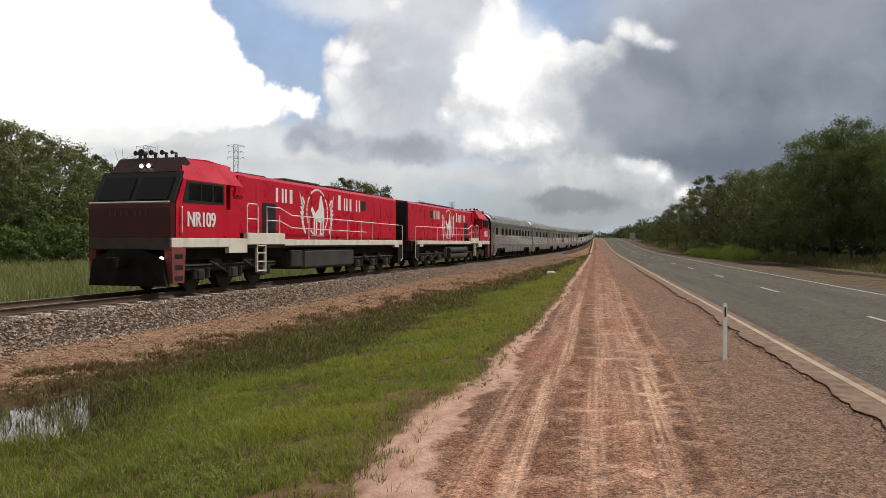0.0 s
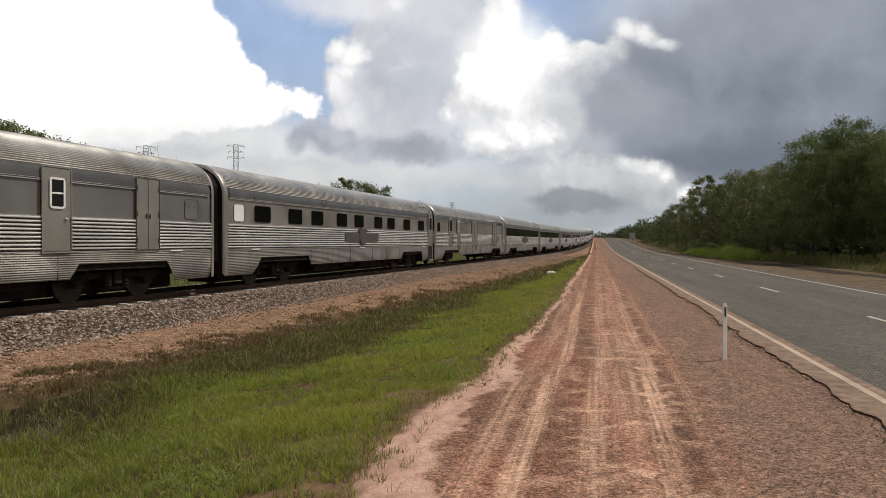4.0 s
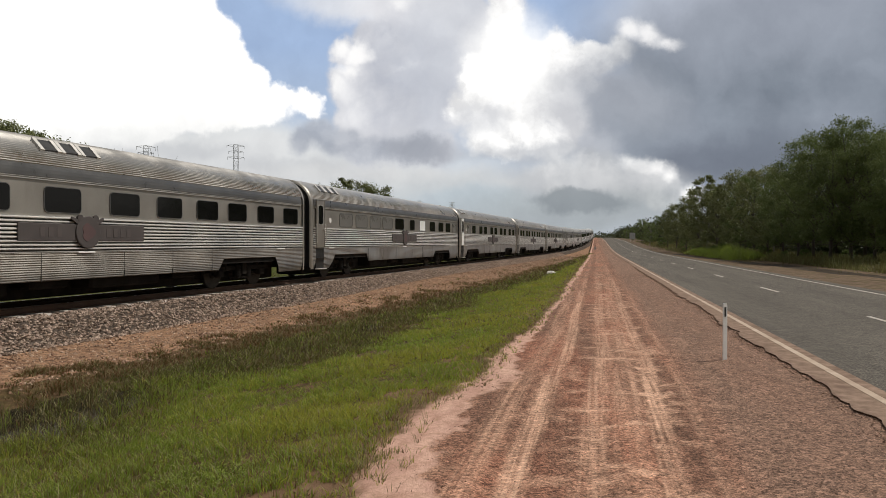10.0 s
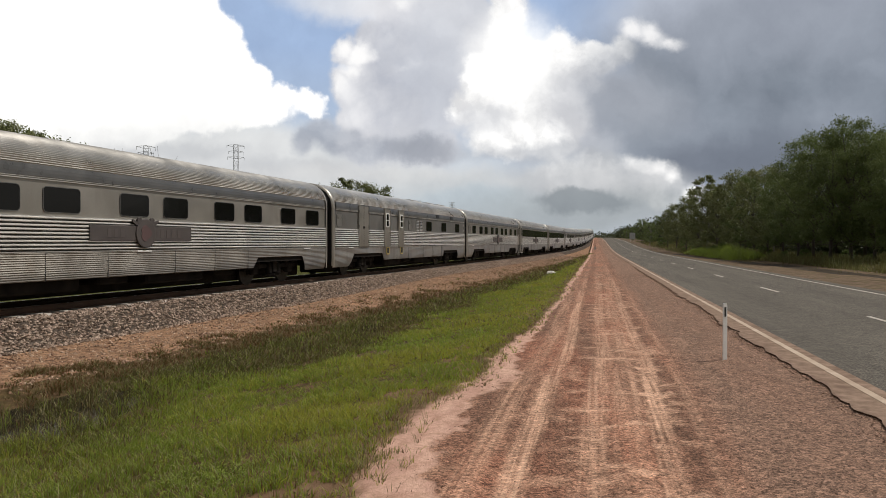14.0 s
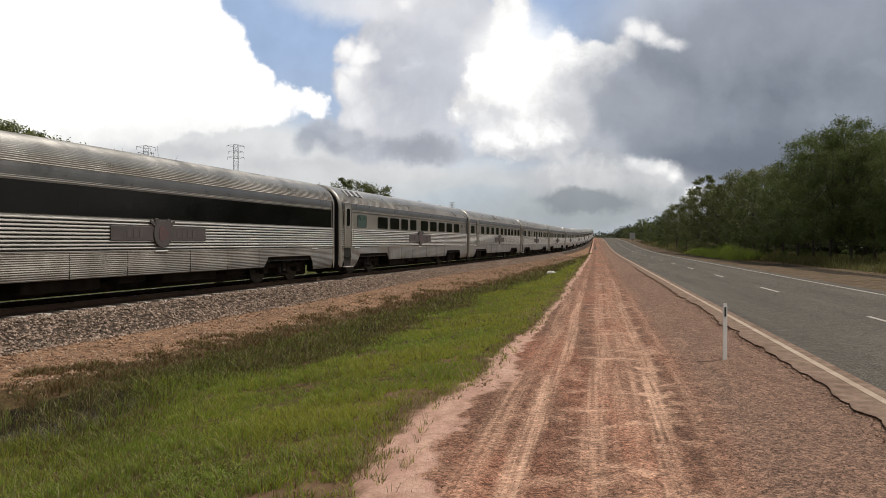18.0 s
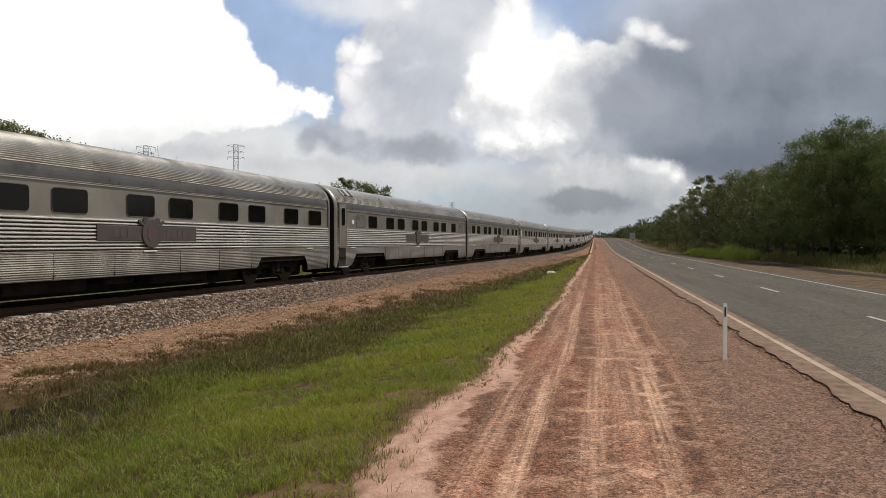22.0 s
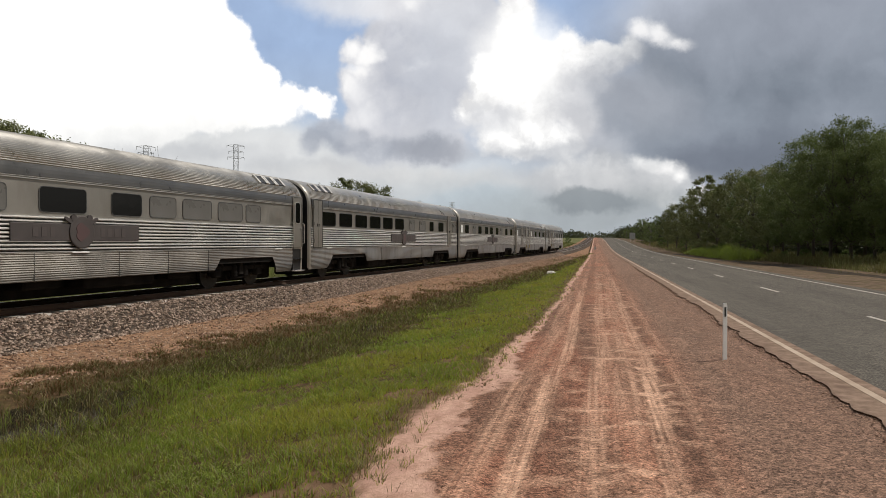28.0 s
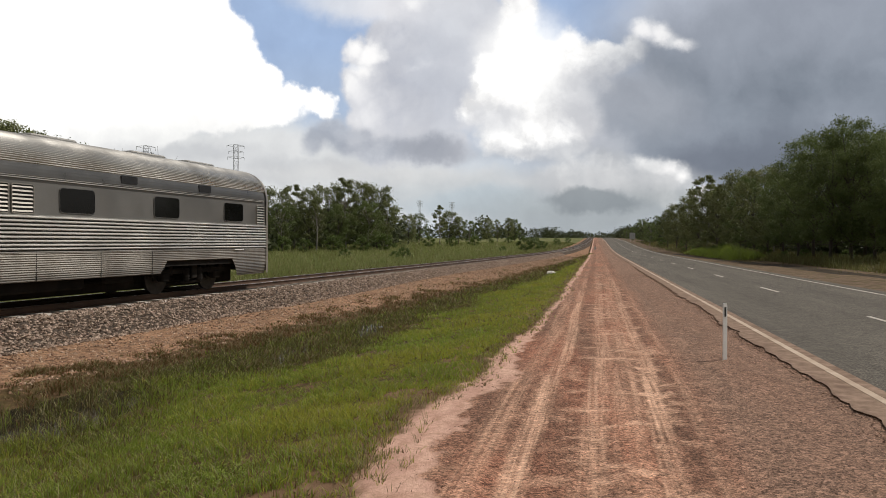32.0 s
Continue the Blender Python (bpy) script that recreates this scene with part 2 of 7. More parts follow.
def shoulder_mat():
    """Brown gravel with pale tyre tracks, a sandy margin and the soil under the grass.
    The map "lane" holds metres from the road's middle and along it; "margin" is 0 at the grass and 1 where the sand ends."""
    k = Nodes("red_gravel_shoulder")
    uv = k.n.new("ShaderNodeUVMap")
    uv.uv_map = "lane"
    lane = uv.outputs[0]
    sep = k.n.new("ShaderNodeSeparateXYZ")
    k.l.new(lane, sep.inputs[0])
    mg = k.n.new("ShaderNodeUVMap")
    mg.uv_map = "margin"
    msep = k.n.new("ShaderNodeSeparateXYZ")
    k.l.new(mg.outputs[0], msep.inputs[0])
    v = sep.outputs[1]
    wob = k.noise(.35, 3, .5, vec=lane, stretch=(.8, .5, 1))
    fray = k.noise(5.0, 5, .7, vec=lane, stretch=(1, .35, 1))
    bend = k.rng(v, 4.0, 13.0, .17, 0, True)
    u = k.math("ADD", k.math("ADD", sep.outputs[0], bend), k.math("MULTIPLY", k.math("SUBTRACT", wob, .5), .30))
    u = k.math("ADD", u, k.math("MULTIPLY", k.math("SUBTRACT", fray, .5), .10))
    # gravel: dark brown, redder in long patches
    streak = k.noise(.8, 5, .6, vec=lane, stretch=(2.8, .22, 1))
    c = k.mix(k.rng(streak, .36, .64), (.150, .099, .077), (.25, .155, .118))
    red = k.math("MULTIPLY", k.rng(k.noise(.30, 4, .55, vec=lane, stretch=(2.2, .45, 1)), .48, .62, 0, .5, True), k.rng(u, -6.4, -6.0, 1, .15, True))
    c = k.mix(red, c, (.26, .120, .084))
    c = k.mix(k.rng(u, -5.8, -5.2, 0, .75, True), c, (.200, .155, .130))
    # pale dust: tyre tracks, drifts across them and broken patches
    dust = None
    for centre, wide, force in ((-7.30, .17, 1.0), (-7.68, .20, .55), (-6.68, .20, .75), (-6.34, .24, .62), (-6.02, .16, 1.0), (-5.62, .09, .35)):
        d = k.math("ABSOLUTE", k.math("SUBTRACT", u, centre))
        m = k.rng(d, wide, wide * .35, 0, force, True)
        dust = m if dust is None else k.math("MAXIMUM", dust, m)
    dust = k.math("MULTIPLY", dust, k.rng(v, 14, 48, 1, .22))
    strand = k.rng(k.noise(1.0, 4, .6, vec=lane, stretch=(17, .25, 1)), .36, .60, .25, 1)
    tread = k.n.new("ShaderNodeTexWave")
    tread.bands_direction = "Y"
    for nm, x in (("Scale", 3.6), ("Distortion", 3.5), ("Detail", 3), ("Detail Scale", 1.5)):
        tread.inputs[nm].default_value = x
    k.l.new(lane, tread.inputs["Vector"])
    patchy = k.rng(k.noise(.55, 6, .66, vec=lane, stretch=(1.6, .35, 1)), .34, .54, .38, 1)
    tracks = k.math("MULTIPLY", k.math("MULTIPLY", dust, strand), k.math("MULTIPLY", patchy, k.rng(tread.outputs["Fac"], .1, .8, .78, 1)))
    drift = k.math("MULTIPLY", k.rng(k.noise(1.3, 6, .66, vec=lane, stretch=(1.1, 1.5, 1)), .50, .63, 0, .8), k.rng(u, -5.9, -4.6, 1, .12))
    drift = k.math("MULTIPLY", drift, k.rng(v, 20, 70, 1, .4))
    drift = k.math("MULTIPLY", drift, k.rng(k.math("ABSOLUTE", k.math("ADD", u, 6.35)), .9, .3, .35, 1, True))
    pale = k.math("MAXIMUM", tracks, drift)
    c = k.mix(pale, c, k.mix(k.noise(2.2, 4, .6, vec=lane), (.50, .36, .275), (.64, .49, .395)))
    # stones of the gravel
    loose = k.math("SUBTRACT", 1.0, k.math("MULTIPLY", pale, .72))
    for scale, lo, hi in ((30, .62, 1.42), (68, .42, 1.62)):
        vo = k.n.new("ShaderNodeTexVoronoi")
        vo.inputs["Scale"].default_value = scale
        k.l.new(k.tc.outputs["Object"], vo.inputs["Vector"])
        sc = k.n.new("ShaderNodeSeparateColor")
        k.l.new(vo.outputs["Color"], sc.inputs[0])
        c = k.mix(loose, c, k.mix(1.0, c, k.mix(sc.outputs[0], (lo, lo, lo), (hi, hi * .98, hi * .96)), "MULTIPLY"))
    grit = k.noise(48, 3, .75)
    c = k.mix(k.math("MULTIPLY", k.rng(grit, .48, .72, 0, .6), loose), c, (.055, .036, .03))
    mottle = k.noise(4.5, 7, .74)
    c = k.mix(1.0, c, k.mix(k.rng(mottle, .36, .64), (.78, .77, .76), (1.22, 1.21, 1.20)), "MULTIPLY")
    c = k.mix(1.0, c, (1.10, .945, .85), "MULTIPLY")
    # sand at the margin, then soil under the grass
    edge = k.math("ADD", msep.outputs[0], k.math("MULTIPLY", k.math("SUBTRACT", k.noise(1.6, 6, .62), .5), 1.5))
    sand = k.mix(k.rng(k.noise(2.6, 6, .62, vec=lane, stretch=(1.6, .6, 1)), .36, .64), (.66, .425, .33), (.50, .30, .232))
    sand = k.mix(k.rng(k.noise(7, 6, .72), .47, .64, 0, .6), sand, (.34, .20, .135))
    sand = k.mix(k.rng(k.noise(30, 4, .7), .5, .72, 0, .5), sand, (.22, .125, .085))
    c = k.mix(k.rng(edge, 1.0, .78, 0, .95, True), c, sand)
    soil = k.mix(k.rng(k.noise(1.4, 6, .6), .36, .64), (.115, .072, .036), (.20, .122, .074))
    c = k.mix(k.rng(edge, .10, -.35, 0, 1, True), c, soil)
    h = k.math("ADD", k.math("MULTIPLY", k.math("MULTIPLY", grit, loose), .8), k.math("MULTIPLY", k.math("MULTIPLY", dust, tread.outputs["Fac"]), .30))
    k.bump(h, .85, .02)
    return k.done(c, .95, spec=.15)


SHOULDER = shoulder_mat()


def asphalt_mat():
    k = Nodes("grey_asphalt")
    uv = k.n.new("ShaderNodeUVMap")
    uv.uv_map = "lane"
    c = k.mix(k.rng(k.noise(.5, 5, .6, vec=uv.outputs[0], stretch=(1.5, .12, 1)), .35, .65), (.066, .064, .061), (.098, .095, .090))
    c = k.mix(k.rng(k.noise(3.0, 7, .75), .46, .70, 0, .5), c, (.15, .142, .13))
    av = k.n.new("ShaderNodeTexVoronoi")
    av.inputs["Scale"].default_value = 48
    k.l.new(k.tc.outputs["Object"], av.inputs["Vector"])
    asep = k.n.new("ShaderNodeSeparateColor")
    k.l.new(av.outputs["Color"], asep.inputs[0])
    c = k.mix(1.0, c, k.mix(asep.outputs[0], (.45, .45, .45), (1.65, 1.64, 1.60)), "MULTIPLY")
    g = k.noise(130, 2, .8)
    c = k.mix(k.rng(g, .35, .7, 0, .6), c, (.05, .05, .052))
    c = k.mix(1.0, c, (1.45, 1.34, 1.21), "MULTIPLY")
    k.bump(g, .6, .01)
    return k.done(c, .9, spec=.08)


ASPHALT = asphalt_mat()
ROADPAINT = plain("worn_white_road_paint", (.40, .36, .31), (.52, .48, .43), 2, .7, 0, 25, .2, dirt=(.36, .28, .22))
EDGEDUST = plain("dusty_road_edge", (.19, .132, .100), (.33, .235, .178), 5.5, .95, 0, 38, .5, spec=.03, dirt=(.15, .10, .075))
EDGEPAINT = plain("dusty_edge_line_paint", (.44, .345, .265), (.55, .45, .36), 1.6, .9, 0, 25, .2, spec=.05, dirt=(.30, .215, .16))

LIP = plain("crumbled_road_edge", (.10, .056, .036), (.18, .108, .074), 7, .98, 0, 30, .6, spec=.0)

# ---------------------------------------------------------------- the line of the railway and of the road
OFFSET, HEAD, BEND = 14.888, 0.2953, 0.0003      # metres to the track, its heading, its curvature
BEND_END = 300.0
RAIL_TOP = 0.41


def line_at(s):
    """Plan place and heading (radians from the camera's axis, to the right) of the track, s metres past the nearest point."""
    q = min(max(s, 0.0), BEND_END)
    th = BEND * q
    u, w = math.sin(th) / BEND, OFFSET + (1 - math.cos(th)) / BEND
    rest = s - q
    u, w = u + rest * math.cos(th), w + rest * math.sin(th)
    return u * math.sin(HEAD) - w * math.cos(HEAD), u * math.cos(HEAD) + w * math.sin(HEAD), HEAD - th


LINE = np.array([line_at(s) for s in range(-1200, 4600, 5)])
RISE = np.array([(-5000, 0), (100, 0), (130, .12), (160, .45), (200, 1.15), (250, 2.2), (330, 3.3), (450, 4.7), (560, 5.6), (640, 5.9), (760, 5.0), (1000, 3.5), (5000, 3.0)])


def rise(y):
    return float(np.interp(y, RISE[:, 0], RISE[:, 1]))


def track_x(y):
    return float(np.interp(y, LINE[:, 1], LINE[:, 0]))


def track_slant(y):
    return 1.0 / math.cos(float(np.interp(y, LINE[:, 1], LINE[:, 2])))


def road_x(r, y):
    return 6.95 + 0.212 * y + r / 0.978


def edge_r(y):
    """Where the grass ends, in metres from the road's middle."""
    return float(np.interp(y, (4, 5.4, 7, 8.6, 10, 14, 18, 60, 90), (-8.35, -8.48, -8.84, -8.62, -8.42, -8.40, -8.08, -7.9, -7.75))) + .16 * noise.noise((y * .45, 2.2, 0)) + .10 * noise.noise((y * 1.3, 5.1, 0))


def sand_w(y):
    """Width of the bare sand between grass and gravel."""
    return float(np.interp(y, (4, 7, 10, 14, 18, 40), (.45, .62, .50, .36, .16, .30)))


def shoulder_relief(u, y):
    """Shallow ruts with raised rims along the shoulder, and lumps of gravel."""
    w = u + (.26 * min(1, max(0, (13 - y) / 9)))
    h = 0.0
    for c_, d_ in ((-7.30, .022), (-6.62, .012), (-6.02, .020)):
        q = (w - c_) / .15
        h += d_ * (.55 * math.exp(-((abs(q) - 1.6) / .5) ** 2) - math.exp(-q * q))
    return h + .012 * noise.noise((u * 2.6, y * 1.1, 33)) + .008 * noise.noise((u * 7, y * 5, 35))


def toe_l(y):
    """Metres from the track's middle to the foot of the ballast."""
    return float(np.interp(y, (26, 42), (2.55, 2.10)))


def verge_l(y):
    """Metres from the track's middle to the outer side of the gravel verge."""
    return float(np.interp(y, (24, 42), (4.9, 6.1)))


def lift(kind, value, y):
    """The verge comes up towards the track further along."""
    q = float(np.interp(y, (26, 44), (0, .15)))
    return q if kind in "TV" else (q * (1 - value) if kind == "F" else 0.0)


# columns across the ground: (how placed, value, height, material of the strip to its right)
ACROSS = [("L", -2600, -.2, 5), ("L", -700, -.2, 5), ("L", -230, -.2, 4), ("L", -90, -.25, 4), ("L", -40, -.30, 4), ("L", -15, -.36, 4), ("L", -6, -.40, 4),
          ("L", -3.9, -.36, 1), ("L", -2.5, -.32, 0), ("L", -1.62, .16, 0), ("L", -1.2, .20, 0), ("L", 0, .20, 0), ("L", 1.2, .20, 0), ("L", 1.62, .16, 0), ("T", 0, -.30, 1),
          ("V", -1.2, -.38, 1), ("V", 0, -.45, 2),
          ("F", .10, -.60, 2), ("F", .22, -.66, 2), ("F", .34, -.60, 2), ("F", .46, -.50, 2), ("F", .60, -.36, 2), ("F", .74, -.22, 2), ("F", .87, -.10, 3), ("F", .95, -.05, 3), ("F", 1, -.02, 3), ("E", 1, 0, 3)]
ACROSS += [("R", -7.75 + .125 * i, 0 if i < 25 else -.004 * (i - 25) , 3) for i in range(30)]
ACROSS += [("R", -4.0, -.012, 3), ("R", -3.82, -.012, 3), ("R", -3.3, -.05, 3), ("R", 3.4, -.06, 6),
          ("R", 4.2, -.03, 6), ("R", 5.0, -.05, 6), ("R", 5.8, -.08, 6), ("R", 6.6, -.12, 6), ("R", 7.5, -.16, 6), ("R", 8.5, -.18, 6), ("R", 9.5, -.2, 6), ("R", 10.7, -.18, 6), ("R", 12, -.15, 5), ("R", 18, -.1, 5), ("R", 40, 0, 5), ("R", 120, 0, 5), ("R", 500, 0, 5), ("R", 2400, 0, 5)]


def ground_rows():
    ys = [-900, -500, -250, -120, -60, -30, -15, -6]
    y = -2.0
    while y < 3900:
        ys.append(y)
        y += max(.22, .022 * max(y, 0))
    return ys


def column_x(kind, value, y):
    xt, sl = track_x(y), track_slant(y)
    x_edge = road_x(edge_r(y), y)
    if kind == "L":
        return xt + value * sl
    if kind == "T":
        return xt + toe_l(y) * sl
    if kind == "V":
        return xt + (verge_l(y) + value) * sl
    if kind == "F":
        a = xt + verge_l(y) * sl
        return a + (max(x_edge, a + .2) - a) * value
    if kind == "E":
        return x_edge + .5 * sand_w(y)
    return road_x(value, y)


GRID_Y = ground_rows()
GRID_X = []
for gy in GRID_Y:
    xs = [column_x(k_, v_, gy) for k_, v_, _, _ in ACROSS]
    n_right = [i for i, c_ in enumerate(ACROSS) if c_[0] == "R" and c_[1] == -3.3][0]
    for i in range(n_right - 1, 0, -1):
        xs[i] = min(xs[i], xs[i + 1] - .04)
    GRID_X.append(xs)
GRID_X = np.array(GRID_X)
GRID_Z = np.array([[c_[2] + lift(c_[0], c_[1], gy) + (shoulder_relief(c_[1], gy) * (1 if c_[1] < -4.05 else 1.3) if c_[0] == "R" and c_[1] < -3.6 and 0 < gy < 50 else 0) for c_ in ACROSS] for gy in GRID_Y])


def wave(x, y):
    """Unevenness of the ground off the road and the track."""
    if y > 60:
        return 0.0
    r = (x - 6.95 - .212 * y) * .978
    off = min(1, max(0, (-r - 4.0) / .6)) if r < 0 else min(1, max(0, (r - 4.2) / 1.5))
    lat = abs(x - track_x(y))
    off *= min(1, max(0, (lat - 1.9) / .8))
    if off <= 0:
        return 0.0
    z = noise.noise((x * .22, y * .22, 3.1)) * .05 + noise.noise((x * .9, y * .9, 7.7)) * .03
    return z * off * min(1, (60 - y) / 30)


def ground_z(x, y):
    """Height of the ground sheet."""
    i = min(max(int(np.searchsorted(GRID_Y, y)), 1), len(GRID_Y) - 1)
    t = (y - GRID_Y[i - 1]) / (GRID_Y[i] - GRID_Y[i - 1])
    xs = GRID_X[i - 1] * (1 - t) + GRID_X[i] * t
    return float(np.interp(x, xs, GRID_Z[i - 1] * (1 - t) + GRID_Z[i] * t)) + rise(y) + wave(x, y)


def build_ground():
    nc = len(ACROSS)
    verts, faces, mi, uvs, margin = [], [], [], [], []
    for j, y in enumerate(GRID_Y):
        for i, (k_, v_, z, m_) in enumerate(ACROSS):
            x = float(GRID_X[j][i])
            verts.append((x, y, float(GRID_Z[j][i]) + rise(y) + wave(x, y)))
            margin.append(((x - road_x(edge_r(y), y)) / sand_w(y), y))
            uvs.append(((x - 6.95 - .212 * y) * .978, y))
    for j in range(len(GRID_Y) - 1):
        for i in range(nc - 1):
            a = j * nc + i
            faces.append((a, a + 1, a + nc + 1, a + nc))
            gy, gr = GRID_Y[j], (uvs[a][0] + uvs[a + 1][0]) / 2
            wet = 36 < gy < 118 and abs(gr - np.interp(gy, (44, 111), (10.4, 6.3)) + noise.noise((gy * .12, gr * .3, 1))) < 1.25
            mi.append(7 if wet and ACROSS[i][3] in (5, 6) else ACROSS[i][3])
    me = bpy.data.meshes.new("ground")
    me.from_pydata(verts, [], faces)
    for m in (BALLAST, VERGE, SOIL, SHOULDER, FIELD, FORESTFLOOR, EASTVERGE, MUD):
        me.materials.append(m)
    me.polygons.foreach_set("material_index", mi)
    lay = me.uv_layers.new(name="lane")
    idx = np.zeros(len(me.loops), np.int32)
    me.loops.foreach_get("vertex_index", idx)
    lay.data.foreach_set("uv", np.array(uvs, np.float32)[idx].ravel())
    me.uv_layers.new(name="margin").data.foreach_set("uv", np.array(margin, np.float32)[idx].ravel())
    me.polygons.foreach_set("use_smooth", [True] * len(me.polygons))
    tagged(new("ground", me), "red gravel shoulder, green verge, ballast and meadow", "ground", kind="structure")


build_ground()


def bite(y):
    """How far the broken edge of the asphalt is eaten in or left out at y."""
    return noise.noise((y * .8, 1.7, 0)) + .8 * noise.noise((y * 2.3, 9.2, 0)) + .45 * noise.noise((y * 6.1, 4.2, 0))


def strip(name, left, right, z0, mat, y_from, y_to, parent=None, label="", ragged=0.0, thick=.09):
    """A slab along the road between two lateral distances from its middle."""
    ys = []
    y = y_from
    while y < y_to:
        ys.append(y)
        y += max(.09 if ragged else 1.2, .02 * max(y, 0))
    ys.append(y_to)
    g = Geo()
    uvs = []
    for y in ys:
        l = left + ragged * bite(y)
        for r, z in ((l - (.045 if thick > .05 and ragged else 0), z0 - thick), (l + (.03 if ragged else 0), z0), (right, z0), (right, z0 - thick)):
            g.v.append((road_x(r, y), y, z + rise(y)))
            uvs.append((r, y))
    for j in range(len(ys) - 1):
        for i in range(3):
            a = 4 * j + i
            g.f.append((a, a + 1, a + 5, a + 4))
            g.m.append(1 if ragged and i == 0 and isinstance(mat, list) else 0)
    me = g.mesh(name, mat)
    lay = me.uv_layers.new(name="lane")
    idx = np.zeros(len(me.loops), np.int32)
    me.loops.foreach_get("vertex_index", idx)
    lay.data.foreach_set("uv", np.array(uvs, np.float32)[idx].ravel())
    ob = new(name, me)
    if parent:
        ob.parent = parent
    if label:
        ob["label"] = label
    return ob


road = tagged(strip("road", -3.86, 4.05, 0.012, [ASPHALT, LIP], -12, 745, ragged=.13, thick=.09), "grey two-lane asphalt highway with a broken edge", "road", kind="structure")
strip("road_edge_dust", -3.862, -3.22, .016, EDGEDUST, -12, 700, road, "dusty pale road edge", ragged=.13, thick=.004)
strip("edge_line", -3.50, -3.39, .0195, EDGEPAINT, -60, 740, road, "worn white edge line", thick=.005)
strip("edge_line", 3.26, 3.38, .018, ROADPAINT, -60, 740, road, "worn white edge line", thick=.005)
for i in range(-3, 30):
    y_dash = 15.4 + 11.9 * i
    strip("lane_dash", -.06, .06, .018, ROADPAINT, y_dash, y_dash + 2.9, road, thick=.005)


# ---------------------------------------------------------------- railway track
def line_pose(s, lift=0.0):
    x, y, h = line_at(s)
    return x, y, rise(y) + lift, h


track = tagged(new("railway_track"), "single railway track on concrete sleepers in grey ballast", "railway track", kind="structure")
RAIL_PROFILE = [(-.07, -.16), (.07, -.16), (.07, -.145), (.012, -.12), (.012, -.045), (.036, -.03), (.036, -.006), (.026, 0), (-.026, 0), (-.036, -.006), (-.036, -.03), (-.012, -.045), (-.012, -.12), (-.07, -.145)]
for side in (-1, 1):
    g = Geo()
    n = len(RAIL_PROFILE)
    stations = list(range(-860, -20, 20)) + list(range(-20, 400, 4)) + list(range(400, 1000, 20))
    for j, s in enumerate(stations):
        x, y, z, h = line_pose(s, RAIL_TOP)
        cx, cy = math.cos(h), -math.sin(h)
        for o, zz in RAIL_PROFILE:
            lat = side * .755 + o
            g.v.append((x + lat * cx, y + lat * cy, z + zz))
        if j:
            for i in range(n):
                g.f.append(((j - 1) * n + i, (j - 1) * n + (i + 1) % n, j * n + (i + 1) % n, j * n + i))
                g.m.append(1 if RAIL_PROFILE[i][1] > -.01 and RAIL_PROFILE[(i + 1) % n][1] > -.01 else 0)
    part("rail", g, [RUST, RAILTOP], track, "rusty steel rail with a polished head")

sl = Geo()
sl.prism([(-1.3, -.22), (1.3, -.22), (1.3, -.06), (1.24, 0), (.95, .01), (.55, -.02), (-.55, -.02), (-.95, .01), (-1.24, 0), (-1.3, -.06)], "y", -.12, .12)
SLEEPER = sl.mesh("sleeper", CONCRETE)
for i in range(300):
    s = -6 + .69 * i
    x, y, z, h = line_pose(s, RAIL_TOP - .172)
    ob = new("sleeper", SLEEPER)
    ob.parent = track
    ob.matrix_basis = pose(x, y, z, 0, 0, -math.degrees(h) + random.uniform(-.5, .5))


